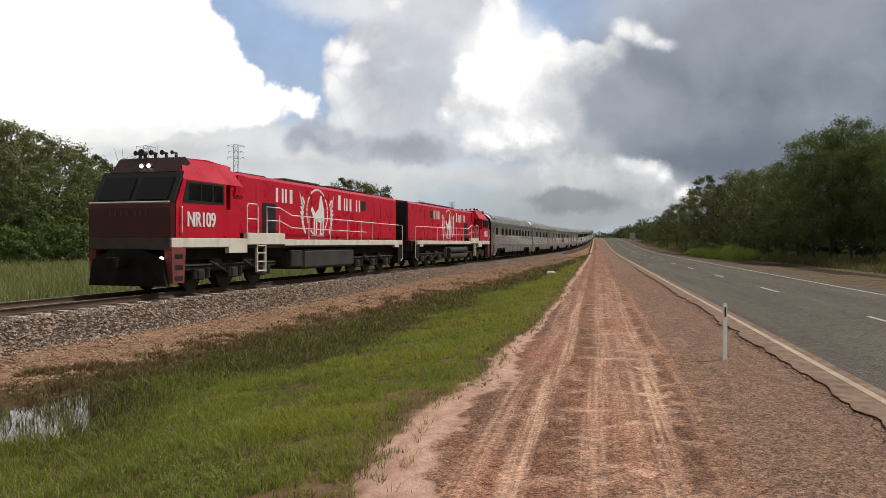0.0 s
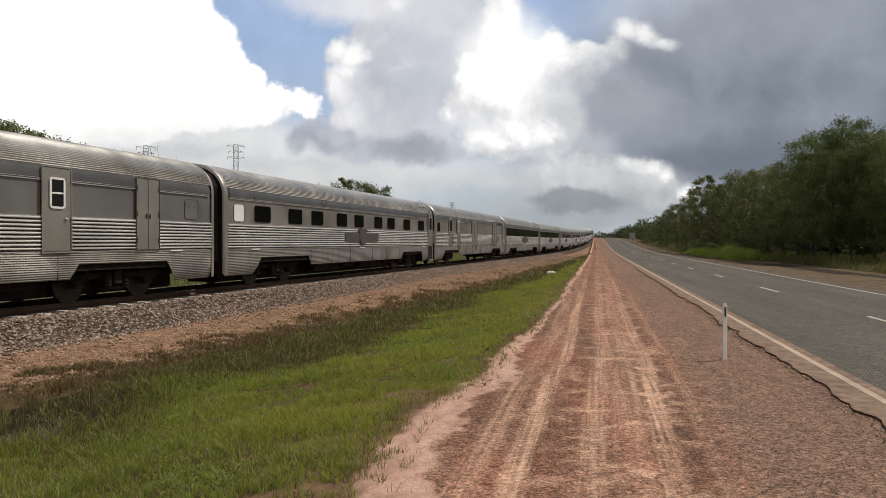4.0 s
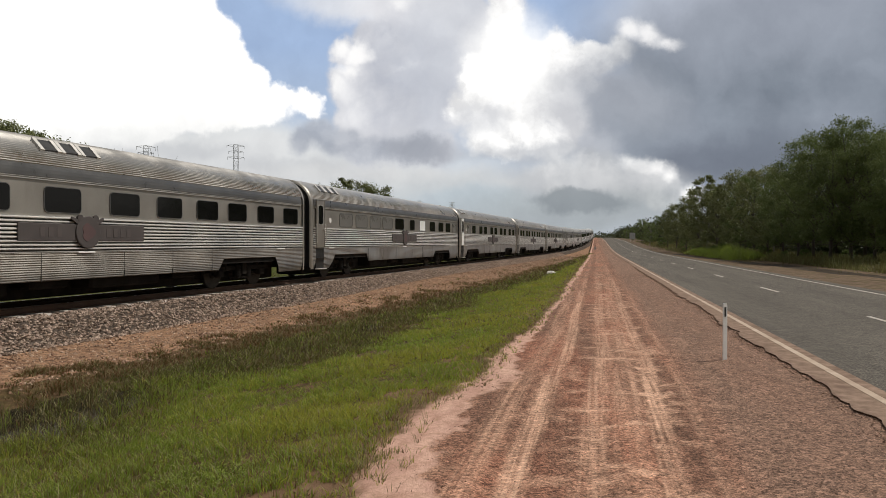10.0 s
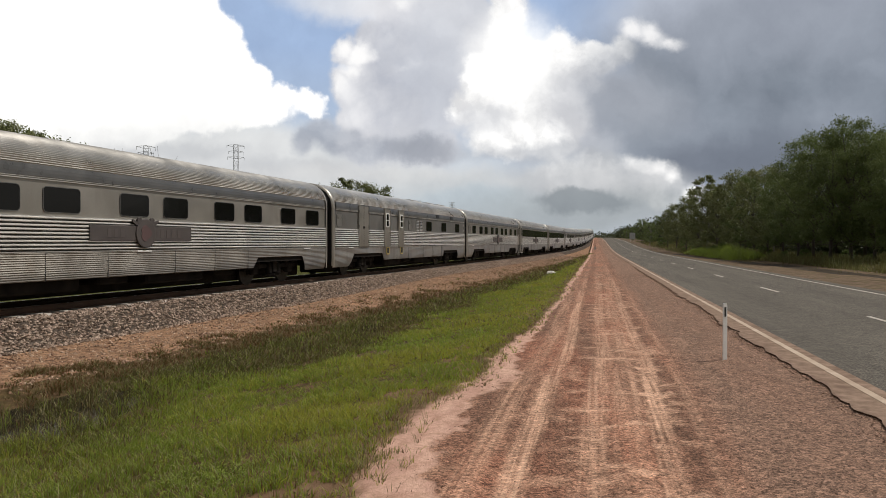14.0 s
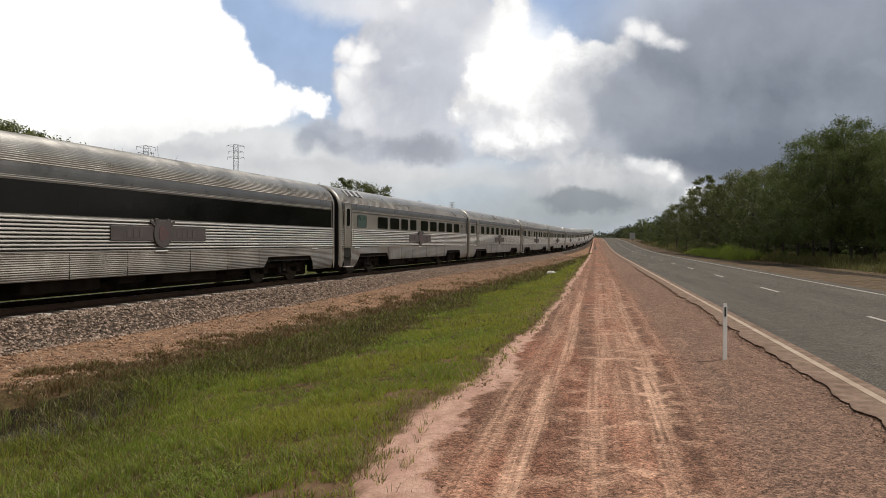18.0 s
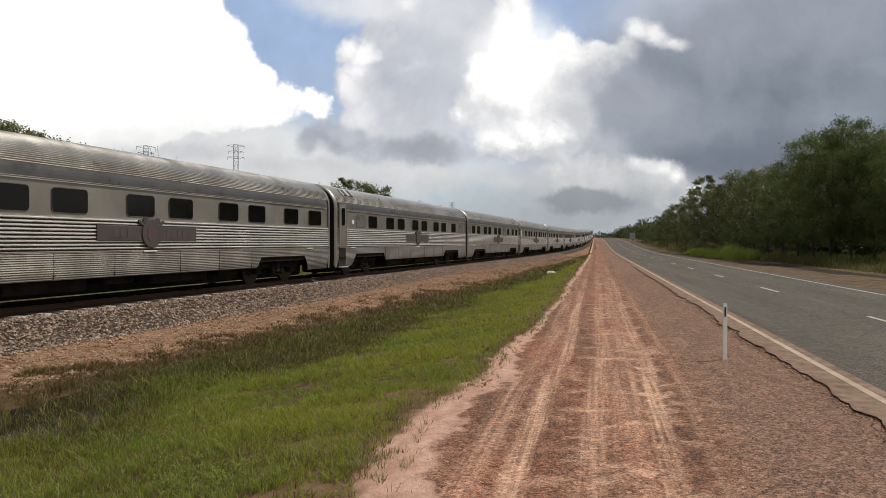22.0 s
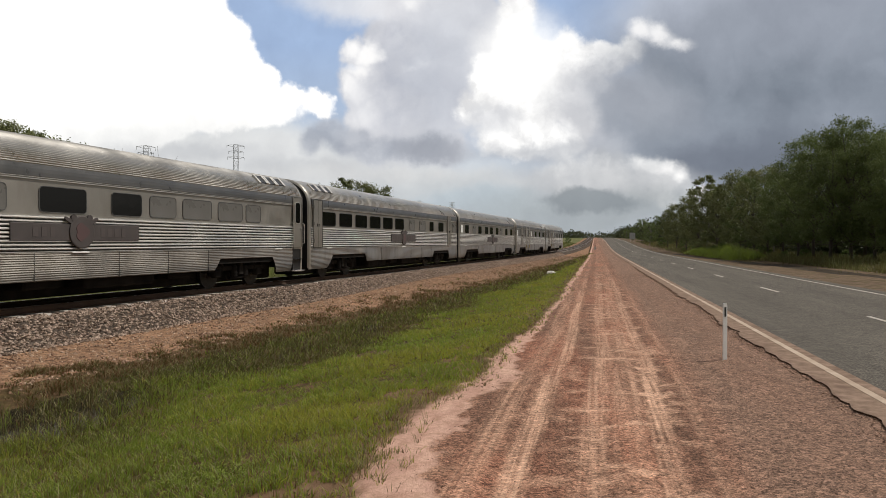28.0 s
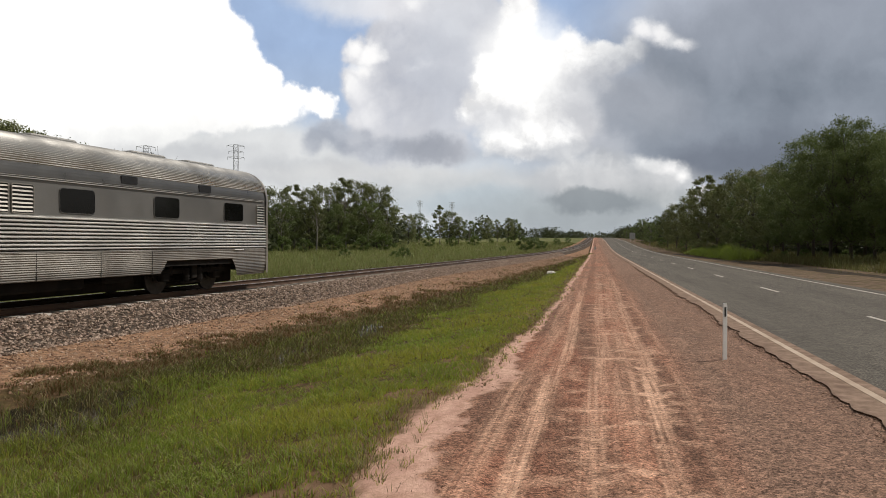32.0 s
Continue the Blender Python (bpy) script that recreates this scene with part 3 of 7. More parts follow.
# ---------------------------------------------------------------- moving sky
def sky_backdrop():
    """Clouds far behind everything; the map counts hundredths of a unit of 100 across the view."""
    far = 3600.0
    k = Nodes("cloudy_sky")
    mp = k.n.new("ShaderNodeMapping")
    q = 12.74 / far
    mp.inputs["Scale"].default_value = (q, 0, q)
    mp.inputs["Location"].default_value = (7.84, 0, 8.82 - 4.293 - 1.9 * q)
    k.l.new(k.tc.outputs["Object"], mp.inputs["Vector"])
    p0 = mp.outputs[0]

    def warp(vec, scale, amount, detail=5):
        nd = k.noise(scale, detail, .6, vec=vec, out="Color")
        s1 = k.n.new("ShaderNodeVectorMath")
        s1.operation = "SUBTRACT"
        k.l.new(nd, s1.inputs[0])
        s1.inputs[1].default_value = (.5, .5, .5)
        s2 = k.n.new("ShaderNodeVectorMath")
        s2.operation = "MULTIPLY_ADD"
        k.l.new(s1.outputs[0], s2.inputs[0])
        s2.inputs[1].default_value = (amount, amount, amount)
        k.l.new(vec, s2.inputs[2])
        return s2.outputs[0]

    soft = warp(p0, .45, 1.5, 6)
    crisp = warp(p0, 1.1, .7, 7)

    def lumps():
        total = None
        for scale, w in ((.75, .42), (1.7, .32), (3.9, .18), (8.5, .10)):
            vo = k.n.new("ShaderNodeTexVoronoi")
            vo.feature = "SMOOTH_F1"
            vo.inputs["Scale"].default_value = scale
            vo.inputs["Smoothness"].default_value = .35
            k.l.new(warp(p0, scale * 1.4, .45 / scale, 3), vo.inputs["Vector"])
            m = k.math("MULTIPLY", vo.outputs["Distance"], w)
            total = m if total is None else k.math("ADD", total, m)
        return total
    puff = lumps()

    def blob(x, y, rx, ry, edge, vec, turn=0.0, lump=0.0):
        """Mask of a cloud at (x, y) in the view's own units, y down; lump gives it a billowing rim."""
        m = k.n.new("ShaderNodeMapping")
        m.vector_type = "TEXTURE"
        m.inputs["Location"].default_value = (x / 100, 0, (882 - y) / 100)
        m.inputs["Rotation"].default_value = (0, radians(turn), 0)
        m.inputs["Scale"].default_value = (rx / 100, 1, ry / 100)
        k.l.new(vec, m.inputs["Vector"])
        ln = k.n.new("ShaderNodeVectorMath")
        ln.operation = "LENGTH"
        k.l.new(m.outputs[0], ln.inputs[0])
        d = ln.outputs["Value"]
        if lump:
            d = k.math("ADD", d, k.math("MULTIPLY", k.math("SUBTRACT", puff, .42), lump))
        return k.rng(d, 1 + edge, 1 - edge, 0, 1, True)

    def cloud(puffs, edge, vec, lump=.0, soften=.25):
        """Mask of a cloud heaped up from round puffs (x, y, half width, half height), with a billowing rim."""
        field = None
        for x, y, rx, ry in puffs:
            m = k.n.new("ShaderNodeMapping")
            m.vector_type = "TEXTURE"
            m.inputs["Location"].default_value = (x / 100, 0, (882 - y) / 100)
            m.inputs["Scale"].default_value = (rx / 100, 1, ry / 100)
            k.l.new(vec, m.inputs["Vector"])
            ln = k.n.new("ShaderNodeVectorMath")
            ln.operation = "LENGTH"
            k.l.new(m.outputs[0], ln.inputs[0])
            d = k.math("MULTIPLY", k.math("SUBTRACT", 1.0, ln.outputs["Value"]), min(rx, ry) / 100)
            field = d if field is None else k.math("SMOOTH_MAX", field, d, soften * .3)
        if lump:
            field = k.math("ADD", field, k.math("MULTIPLY", k.math("SUBTRACT", .42, puff), lump))
        return k.rng(field, -edge, edge, 0, 1, True)

    def relief(scale, dx, dz):
        """Billows lit from one side: the difference of a noise and the same noise moved a little."""
        mv = k.n.new("ShaderNodeMapping")
        mv.inputs["Location"].default_value = (dx, 0, dz)
        k.l.new(crisp, mv.inputs["Vector"])
        d = k.math("SUBTRACT", k.noise(scale, 5, .5, vec=crisp), k.noise(scale, 5, .5, vec=mv.outputs[0]))
        return k.rng(d, -.13, .13, 0, 1)

    sep = k.n.new("ShaderNodeSeparateXYZ")
    k.l.new(p0, sep.inputs[0])
    c = k.mix(k.rng(sep.outputs[2], 4.3, 8.0, 0, 1), (.56, .62, .66), (.36, .48, .70))
    big = k.noise(.55, 6, .52, vec=soft)
    c = cloud_layers(k, c, blob, cloud, soft, crisp, big, relief(1.15, -.16, -.20), relief(.6, .25, -.25))
    fine = k.noise(1.3, 6, .55, vec=soft)
    c = k.mix(1.0, c, k.mix(k.rng(fine, .32, .68), (.94, .94, .945), (1.06, 1.06, 1.055)), "MULTIPLY")
    em = k.n.new("ShaderNodeEmission")
    k.l.new(c, em.inputs["Color"])
    k.l.new(em.outputs[0], k.n["Material Output"].inputs["Surface"])
    g = Geo()
    xs = np.linspace(-4200, 4200, 9)
    for x in xs:
        g.v += [(float(x), 0, -150.0), (float(x), 0, 1750.0)]
    for i in range(8):
        g.f.append((2 * i, 2 * i + 2, 2 * i + 3, 2 * i + 1))
        g.m.append(0)
    ob = tagged(new("backdrop", g.mesh("backdrop", k.mat)), "tropical sky with white and storm-grey clouds", "sky", kind="structure")
    ob.location = (0, far, 0)
    return ob, far


def cloud_layers(k, c, blob, cloud, soft, crisp, big, billow, broad):
    lilac = k.mix(k.rng(big, .36, .64), (.50, .52, .585), (.70, .71, .755))
    lilac = k.mix(k.math("MULTIPLY", billow, .45), lilac, (.80, .80, .82))
    bright = k.mix(k.rng(billow, .15, .85), (.74, .74, .75), (1.16, 1.15, 1.13))
    grey = k.mix(billow, (.50, .52, .55), (.86, .86, .86))
    storm = k.mix(k.rng(big, .35, .68), (.184, .214, .26), (.29, .325, .385))
    storm = k.mix(k.math("MULTIPLY", broad, .5), storm, (.295, .33, .39))
    under = k.mix(billow, (.36, .39, .455), (.52, .545, .60))

    def lay(c_, amount, mask, colour):
        return k.mix(k.math("MULTIPLY", mask, amount) if amount < 1 else mask, c_, colour)
    def at(vec, c_):
        """The same place on the map, worked out after the layers below, so that the layers follow one another."""
        nd = k.n.new("ShaderNodeVectorMath")
        nd.operation = "MULTIPLY_ADD"
        k.l.new(c_, nd.inputs[0])
        nd.inputs[1].default_value = (1e-7, 1e-7, 1e-7)
        k.l.new(vec, nd.inputs[2])
        return nd.outputs[0]
    # haze and low bands
    c = lay(c, .9, blob(250, 330, 640, 110, .3, at(soft, c)), (.72, .73, .73))
    c = lay(c, .75, blob(1500, 250, 560, 300, .3, at(soft, c)), (.42, .44, .48))
    c = lay(c, .75, blob(1190, 30, 110, 90, .5, at(soft, c)), (.58, .62, .70))
    # thin veil over the blue gap
    c = lay(c, .8, blob(610, 15, 110, 30, .6, at(crisp, c), 8), (.80, .81, .84))
    # tall cloud: lilac body, white puffs on its near side
    c = lay(c, 1, cloud([(604, 92, 30, 30), (596, 150, 22, 38), (606, 205, 30, 38), (650, 180, 66, 95), (660, 80, 50, 50), (704, 40, 62, 70), (760, 110, 95, 140), (690, 160, 90, 115), (800, 40, 70, 70), (640, 255, 60, 40), (725, 255, 90, 40)], .09, at(crisp, c), .30), lilac)
    c = lay(c, .85, blob(690, 6, 90, 40, .5, at(crisp, c)), (.80, .80, .83))
    c = lay(c, .95, cloud([(600, 88, 22, 20), (626, 98, 30, 24), (614, 122, 24, 16), (594, 150, 12, 16), (700, 12, 20, 12)], .10, at(crisp, c), .30), (1.0, .99, .985))
    c = lay(c, .8, cloud([(608, 165, 16, 22), (620, 200, 22, 20), (598, 205, 12, 20)], .14, at(crisp, c), .30), (.86, .86, .88))
    c = lay(c, .85, cloud([(712, 114, 24, 12), (694, 120, 16, 10)], .11, at(crisp, c), .25), (.90, .90, .915))
    c = lay(c, .65, blob(752, 150, 75, 110, .7, at(soft, c), -10), (.50, .53, .60))
    c = lay(c, .6, blob(790, 40, 70, 90, .6, at(soft, c)), (.66, .68, .73))
    # white mass in the middle, grey on its far side
    c = lay(c, 1, cloud([(884, 10, 30, 60), (876, 80, 40, 60), (846, 140, 46, 44), (815, 195, 46, 34), (900, 170, 95, 75), (945, 120, 55, 50), (976, 86, 34, 32), (1012, 108, 46, 38), (1050, 112, 34, 30), (1000, 180, 62, 60), (885, 240, 80, 42), (955, 250, 60, 36), (1085, 92, 24, 30)], .085, at(crisp, c), .28), bright)
    c = lay(c, .85, blob(905, 105, 75, 90, .6, at(soft, c), 10), (1.14, 1.13, 1.11))
    c = lay(c, .75, blob(1022, 205, 90, 58, .6, at(soft, c), 20), (.60, .61, .645))
    c = lay(c, .7, blob(842, 222, 46, 20, .6, at(soft, c)), (.72, .73, .76))
    c = lay(c, .75, blob(960, 272, 120, 18, .6, at(soft, c)), (.47, .49, .53))
    # large white cloud
    c = lay(c, 1, cloud([(100, 110, 330, 175), (200, -10, 190, 100), (320, 80, 90, 90), (380, 108, 60, 54), (430, 138, 46, 38), (474, 170, 34, 32), (530, 190, 26, 22), (410, 188, 110, 46), (270, 195, 200, 48)], .06, at(crisp, c), .34), (1.25, 1.23, 1.20))
    c = lay(c, .78, blob(200, 292, 430, 76, .75, at(soft, c)), (.76, .77, .77))
    c = lay(c, .6, blob(430, 262, 100, 26, .6, at(crisp, c)), (.74, .75, .76))
    for bx, by, brx, bry, bt in ((300, 268, 120, 14, .55), (470, 292, 110, 13, .56), (180, 300, 150, 12, .60), (560, 298, 90, 10, .58), (380, 318, 160, 10, .60)):
        c = lay(c, .6, blob(bx, by, brx, bry, .7, at(crisp, c)), (bt, bt + .015, bt + .04))
    # dark undersides and the pale band below
    c = lay(c, .85, cloud([(524, 252, 24, 20), (552, 236, 28, 26), (586, 248, 40, 28), (640, 264, 64, 24), (715, 264, 60, 26)], .12, at(crisp, c), .22), under)
    c = lay(c, .8, blob(735, 266, 58, 20, .5, at(crisp, c)), (.36, .38, .43))
    c = lay(c, .8, blob(600, 312, 180, 22, .5, at(crisp, c)), (.67, .675, .68))
    c = lay(c, .85, cloud([(745, 312, 60, 16), (820, 316, 80, 18), (890, 318, 60, 14)], .14, at(crisp, c), .2), (.67, .675, .68))
    c = lay(c, .6, blob(740, 350, 230, 40, .6, at(soft, c)), (.50, .54, .57))
    c = lay(c, .8, blob(830, 362, 150, 24, .5, at(soft, c)), (.50, .57, .62))
    # storm cloud
    c = lay(c, .97, blob(1440, 150, 385, 175, .20, at(soft, c)), storm)
    c = lay(c, .95, cloud([(1095, 205, 70, 52), (1160, 225, 85, 66), (1230, 255, 80, 76), (1320, 270, 140, 95), (1480, 240, 180, 170)], .20, at(soft, c), .15), storm)
    c = lay(c, .8, blob(1275, 285, 150, 50, .55, at(soft, c), -8), (.165, .188, .235))
    c = lay(c, .55, blob(1330, 0, 260, 100, .6, at(soft, c)), (.38, .41, .48))
    c = lay(c, .45, blob(1090, 175, 90, 60, .7, at(soft, c)), (.46, .48, .53))
    c = lay(c, .9, cloud([(1108, 52, 20, 14), (1134, 60, 26, 15), (1164, 74, 22, 11)], .11, at(crisp, c), .18), (.97, .96, .96))
    # lit heap under the storm
    c = lay(c, .9, cloud([(985, 315, 60, 36), (1050, 305, 58, 44), (1108, 318, 52, 46), (1160, 338, 42, 40), (1202, 364, 34, 30)], .10, at(crisp, c), .26), grey)
    c = lay(c, .75, blob(1040, 330, 130, 34, .7, at(soft, c)), (.57, .58, .595))
    c = lay(c, .75, blob(1010, 388, 210, 42, .6, at(soft, c)), (.37, .40, .415))
    c = lay(c, .95, cloud([(1150, 300, 22, 10), (1170, 308, 16, 12), (1212, 340, 14, 9)], .10, at(crisp, c), .14), (1.02, 1.01, 1.0))
    c = lay(c, .85, cloud([(968, 350, 42, 16), (1012, 360, 70, 25), (1066, 364, 46, 15)], .07, at(crisp, c), .14), (.27, .30, .325))
    return c


backdrop, SKY_FAR = sky_backdrop()

# ---------------------------------------------------------------- the train: coaches
# A vehicle's own x runs back along the train from the gap in front of it, its y to the left of that, z up from the rail head.
PITCH = 23.15
NEAR = -1.5          # the side towards the road
MESHES = {}


def cached(name, key, make, mats, smooth=False):
    if (name, key) not in MESHES:
        MESHES[(name, key)] = make().mesh(name, mats, smooth)
    return MESHES[(name, key)]


def roof_point(a):
    """Half of the roof's outline, a from 0 at the side to 1 at the crown."""
    c, s_ = math.cos(a * math.pi / 2), math.sin(a * math.pi / 2)
    return 1.5 * max(c, 0) ** .86, 2.98 + 1.09 * s_ ** .90


X0, X1 = .36, PITCH - .36


def shell_geo():
    g = Geo()
    out = [(-1.40, .98), (-1.46, 1.02), (-1.47, 1.3), (-1.47, 2.98)]
    out += [(-roof_point(i / 14)[0] * .985, roof_point(i / 14)[1] - .02) for i in range(15)]
    out = out + [(-y, z) for y, z in reversed(out)]
    g.prism(out, "x", X0, X1)
    return g


def end_geo():
    """Smooth rounded collar at a coach's end."""
    g = Geo()
    ring = [(1.50, .42), (1.515, .8), (1.515, 2.98)] + [(roof_point(i / 14)[0] * 1.01, roof_point(i / 14)[1] + .012) for i in range(15)]
    ring = [(-y, z) for y, z in ring] + [(y, z) for y, z in reversed(ring)]
    for x, k in ((0, .955), (.04, .985), (.09, 1.0), (.20, 1.0)):
        g.v += [(x, y * k, 2.2 + (z - 2.2) * k) for y, z in ring]
    n = len(ring)
    for j in range(3):
        for i in range(n - 1):
            g.f.append((j * n + i, j * n + i + 1, j * n + n + i + 1, j * n + n + i))
            g.m.append(0)
    g.f.append(tuple(range(n)))
    g.m.append(1)
    return g


def gangway_geo():
    """Folded bellows as one closed sleeve."""
    g = Geo()
    n = 9
    for i in range(n):
        x, k = -.37 + i * .0925, (.94 if i % 2 else 1.0)
        g.v += [(x, y * k, 2.2 + (z - 2.2) * k) for y, z in ((-1.3, .85), (1.3, .85), (1.3, 3.3), (1.05, 3.72), (-1.05, 3.72), (-1.3, 3.3))]
        if i:
            g.f += [((i - 1) * 6 + q, (i - 1) * 6 + (q + 1) % 6, i * 6 + (q + 1) % 6, i * 6 + q) for q in range(6)]
            g.m += [0] * 6
    return g


def flute_spans(gaps):
    spans, a = [], X0 + .09
    for p, q in sorted(gaps):
        if p > a:
            spans.append((round(a, 3), round(p, 3)))
        a = max(a, q)
    if a < X1 - .09:
        spans.append((round(a, 3), X1 - .09))
    return spans


def flute_geo(p, q, side):
    """Nine bold ridges along a side from p to q."""
    n, z0, h = 9, 1.285, .0895
    prof = []
    for i in range(n):
        z = z0 + i * h
        prof += [(1.474, z), (1.474, z + h * .30), (1.516, z + h * .42), (1.534, z + h * .58), (1.530, z + h * .74), (1.508, z + h * .90)]
    prof += [(1.472, z0 + n * h)]
    m = len(prof)
    v = [(x, side * y, z) for x in (p, q) for y, z in prof]
    g = Geo().add(v, [(i, i + 1, m + i + 1, m + i) for i in range(m - 1)])
    # gap faces take the near-black slot, so groove shade is painted in
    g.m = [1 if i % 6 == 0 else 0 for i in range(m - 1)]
    return g


BOGIES = (4.15, 19.0)


def skirt_geo(gaps, far_end_low):
    """Finely ribbed lower side, cut away over the bogies and at the stepwells."""
    g = Geo()
    n, z0, z1 = 17, .40, 1.265
    h = (z1 - z0) / n
    for side in (-1, 1):
        for i in range(n):
            z = z0 + i * h
            spans, a = [], X0 + .05
            holes = []
            if z < .93:
                w = 1.62 + (.93 - z) * .75
                holes += [(b - w, b + w + .35 * (1 if b < 10 else -0)) for b in BOGIES]
            if z < .58:
                holes += [(BOGIES[0] + 1.5, BOGIES[1] - 1.5)]
            if side < 0:
                holes += list(gaps)
            for p, q in sorted(holes):
                if p > a:
                    spans.append((a, p))
                a = max(a, q)
            if a < X1 - .05:
                spans.append((a, X1 - .05))

            def y_at(zz):
                return 1.505 - .10 * max(0, (.85 - zz) / .45) ** 2
            for p, q in spans:
                v = []
                for x in (p, q):
                    v += [(x, side * (y_at(z) - .014), z), (x, side * y_at(z + h * .45), z + h * .45), (x, side * (y_at(z + h) - .014), z + h)]
                g.add(v, [(0, 1, 4, 3), (1, 2, 5, 4)])
    return g


def roof_geo():
    g = Geo()
    n = 56
    prof = []
    for i in range(n * 2 + 1):
        a = .13 + (1.87 - .13) * i / (2 * n)
        y, z = roof_point(a if a <= 1 else 2 - a)
        y = -y if a <= 1 else y
        k = 1.012 if i % 2 else 1.0
        prof.append((y * k, 2.98 + (z - 2.98) * k))
    m = len(prof)
    v = [(x, y, z) for x in (X0 + .06, X1 - .06) for y, z in prof]
    g.add(v, [(i, i + 1, m + i + 1, m + i) for i in range(m - 1)])
    return g


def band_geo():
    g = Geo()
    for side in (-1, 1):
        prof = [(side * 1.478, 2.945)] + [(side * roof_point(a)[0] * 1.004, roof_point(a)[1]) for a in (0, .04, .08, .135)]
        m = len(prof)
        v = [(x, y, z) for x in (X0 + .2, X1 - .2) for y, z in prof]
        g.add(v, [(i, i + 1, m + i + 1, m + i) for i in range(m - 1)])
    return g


def moulding_geo():
    g = Geo()
    for side in (-1, 1):
        for z, t in ((2.915, .022), (2.955, .012), (1.272, .02), (2.095, .014)):
            y0, y1 = sorted((side * 1.465, side * 1.508))
            g.box(X0 + .2, X1 - .2, y0, y1, z - t / 2, z + t / 2)
    return g


def bogie_geo():
    g = Geo()
    for side in (-1, 1):
        y = side * 1.08
        g.box(-1.75, 1.75, y - .07, y + .07, .55, .72, .03)
        for x in (-1.25, 1.25):
            g.box(x - .17, x + .17, y - .1, y + .13, .34, .60, .04)
            for d in (-.27, .27):
                g.disc(x + d, y, .66, .09, .26, "z", 10)
        for d in (-.32, .32):
            g.disc(d, y + side * .06, .52, .12, .40, "z", 10)
            for q in range(4):
                g.disc(d, y + side * .06, .38 + q * .09, .135, .03, "z", 10)
        g.box(-.5, .5, y - .06, y + .12, .26, .34, .02)
        g.box(-.14, .14, y, y + side * .16 if side > 0 else y + .02, .4, .8, .02) if side > 0 else g.box(-.14, .14, y - .16, y, .4, .8, .02)
    g.box(-.35, .35, -1.1, 1.1, .5, .85, .05)
    # solid dark block added to fill the shadowed void between the wheels
    g.box(-1.95, 1.95, -.62, .62, .26, .88, .05)
    for x in (-1.6, 1.6):
        g.box(x - .08, x + .08, -1.05, 1.05, .5, .66, .02)
    return g


def wheelset_geo():
    g = Geo()
    g.tube([(0, -.95, .46), (0, .95, .46)], .075, 10)
    for side in (-1, 1):
        g.disc(0, side * .755, .46, .46, .13, "y", 28,
               [(-.065, .40), (-.065, .46), (.035, .455), (.045, .49), (.065, .49), (.065, .40)] if side > 0 else [(-.065, .40), (-.065, .49), (-.045, .49), (-.035, .455), (.065, .46), (.065, .40)])
        g.disc(0, side * .80, .46, .17, .10, "y", 16)
    return g


def window(parent, u, w, kind="g", z=2.475, h=.57, r=.09, side=NEAR):
    """A flush tinted pane with a thin metal frame."""
    mat = {"g": GLASS, "b": BLIND, "n": BLIND_GREEN, "w": DAYLIGHT_PANE}[kind]
    s_ = -1 if side < 0 else 1
    y = s_ * 1.47
    pane = cached("window", (w, kind, h, r, s_), lambda: Geo().panel(0, 0, w, h, 0, s_ * .012, r), mat)
    ob = part("window", pane, mat, parent, {"g": "dark tinted window", "b": "window with a grey blind", "n": "window with a dull green blind", "w": "window painted white for daylight through it"}[kind])
    ob.location = (u, y, z)
    fr = cached("frame", (w, h, r, s_), lambda: Geo().ring(0, 0, w, h, .016, 0, s_ * .018, r), STEEL_DARK)
    part("frame", fr, STEEL_DARK, ob)
    return ob


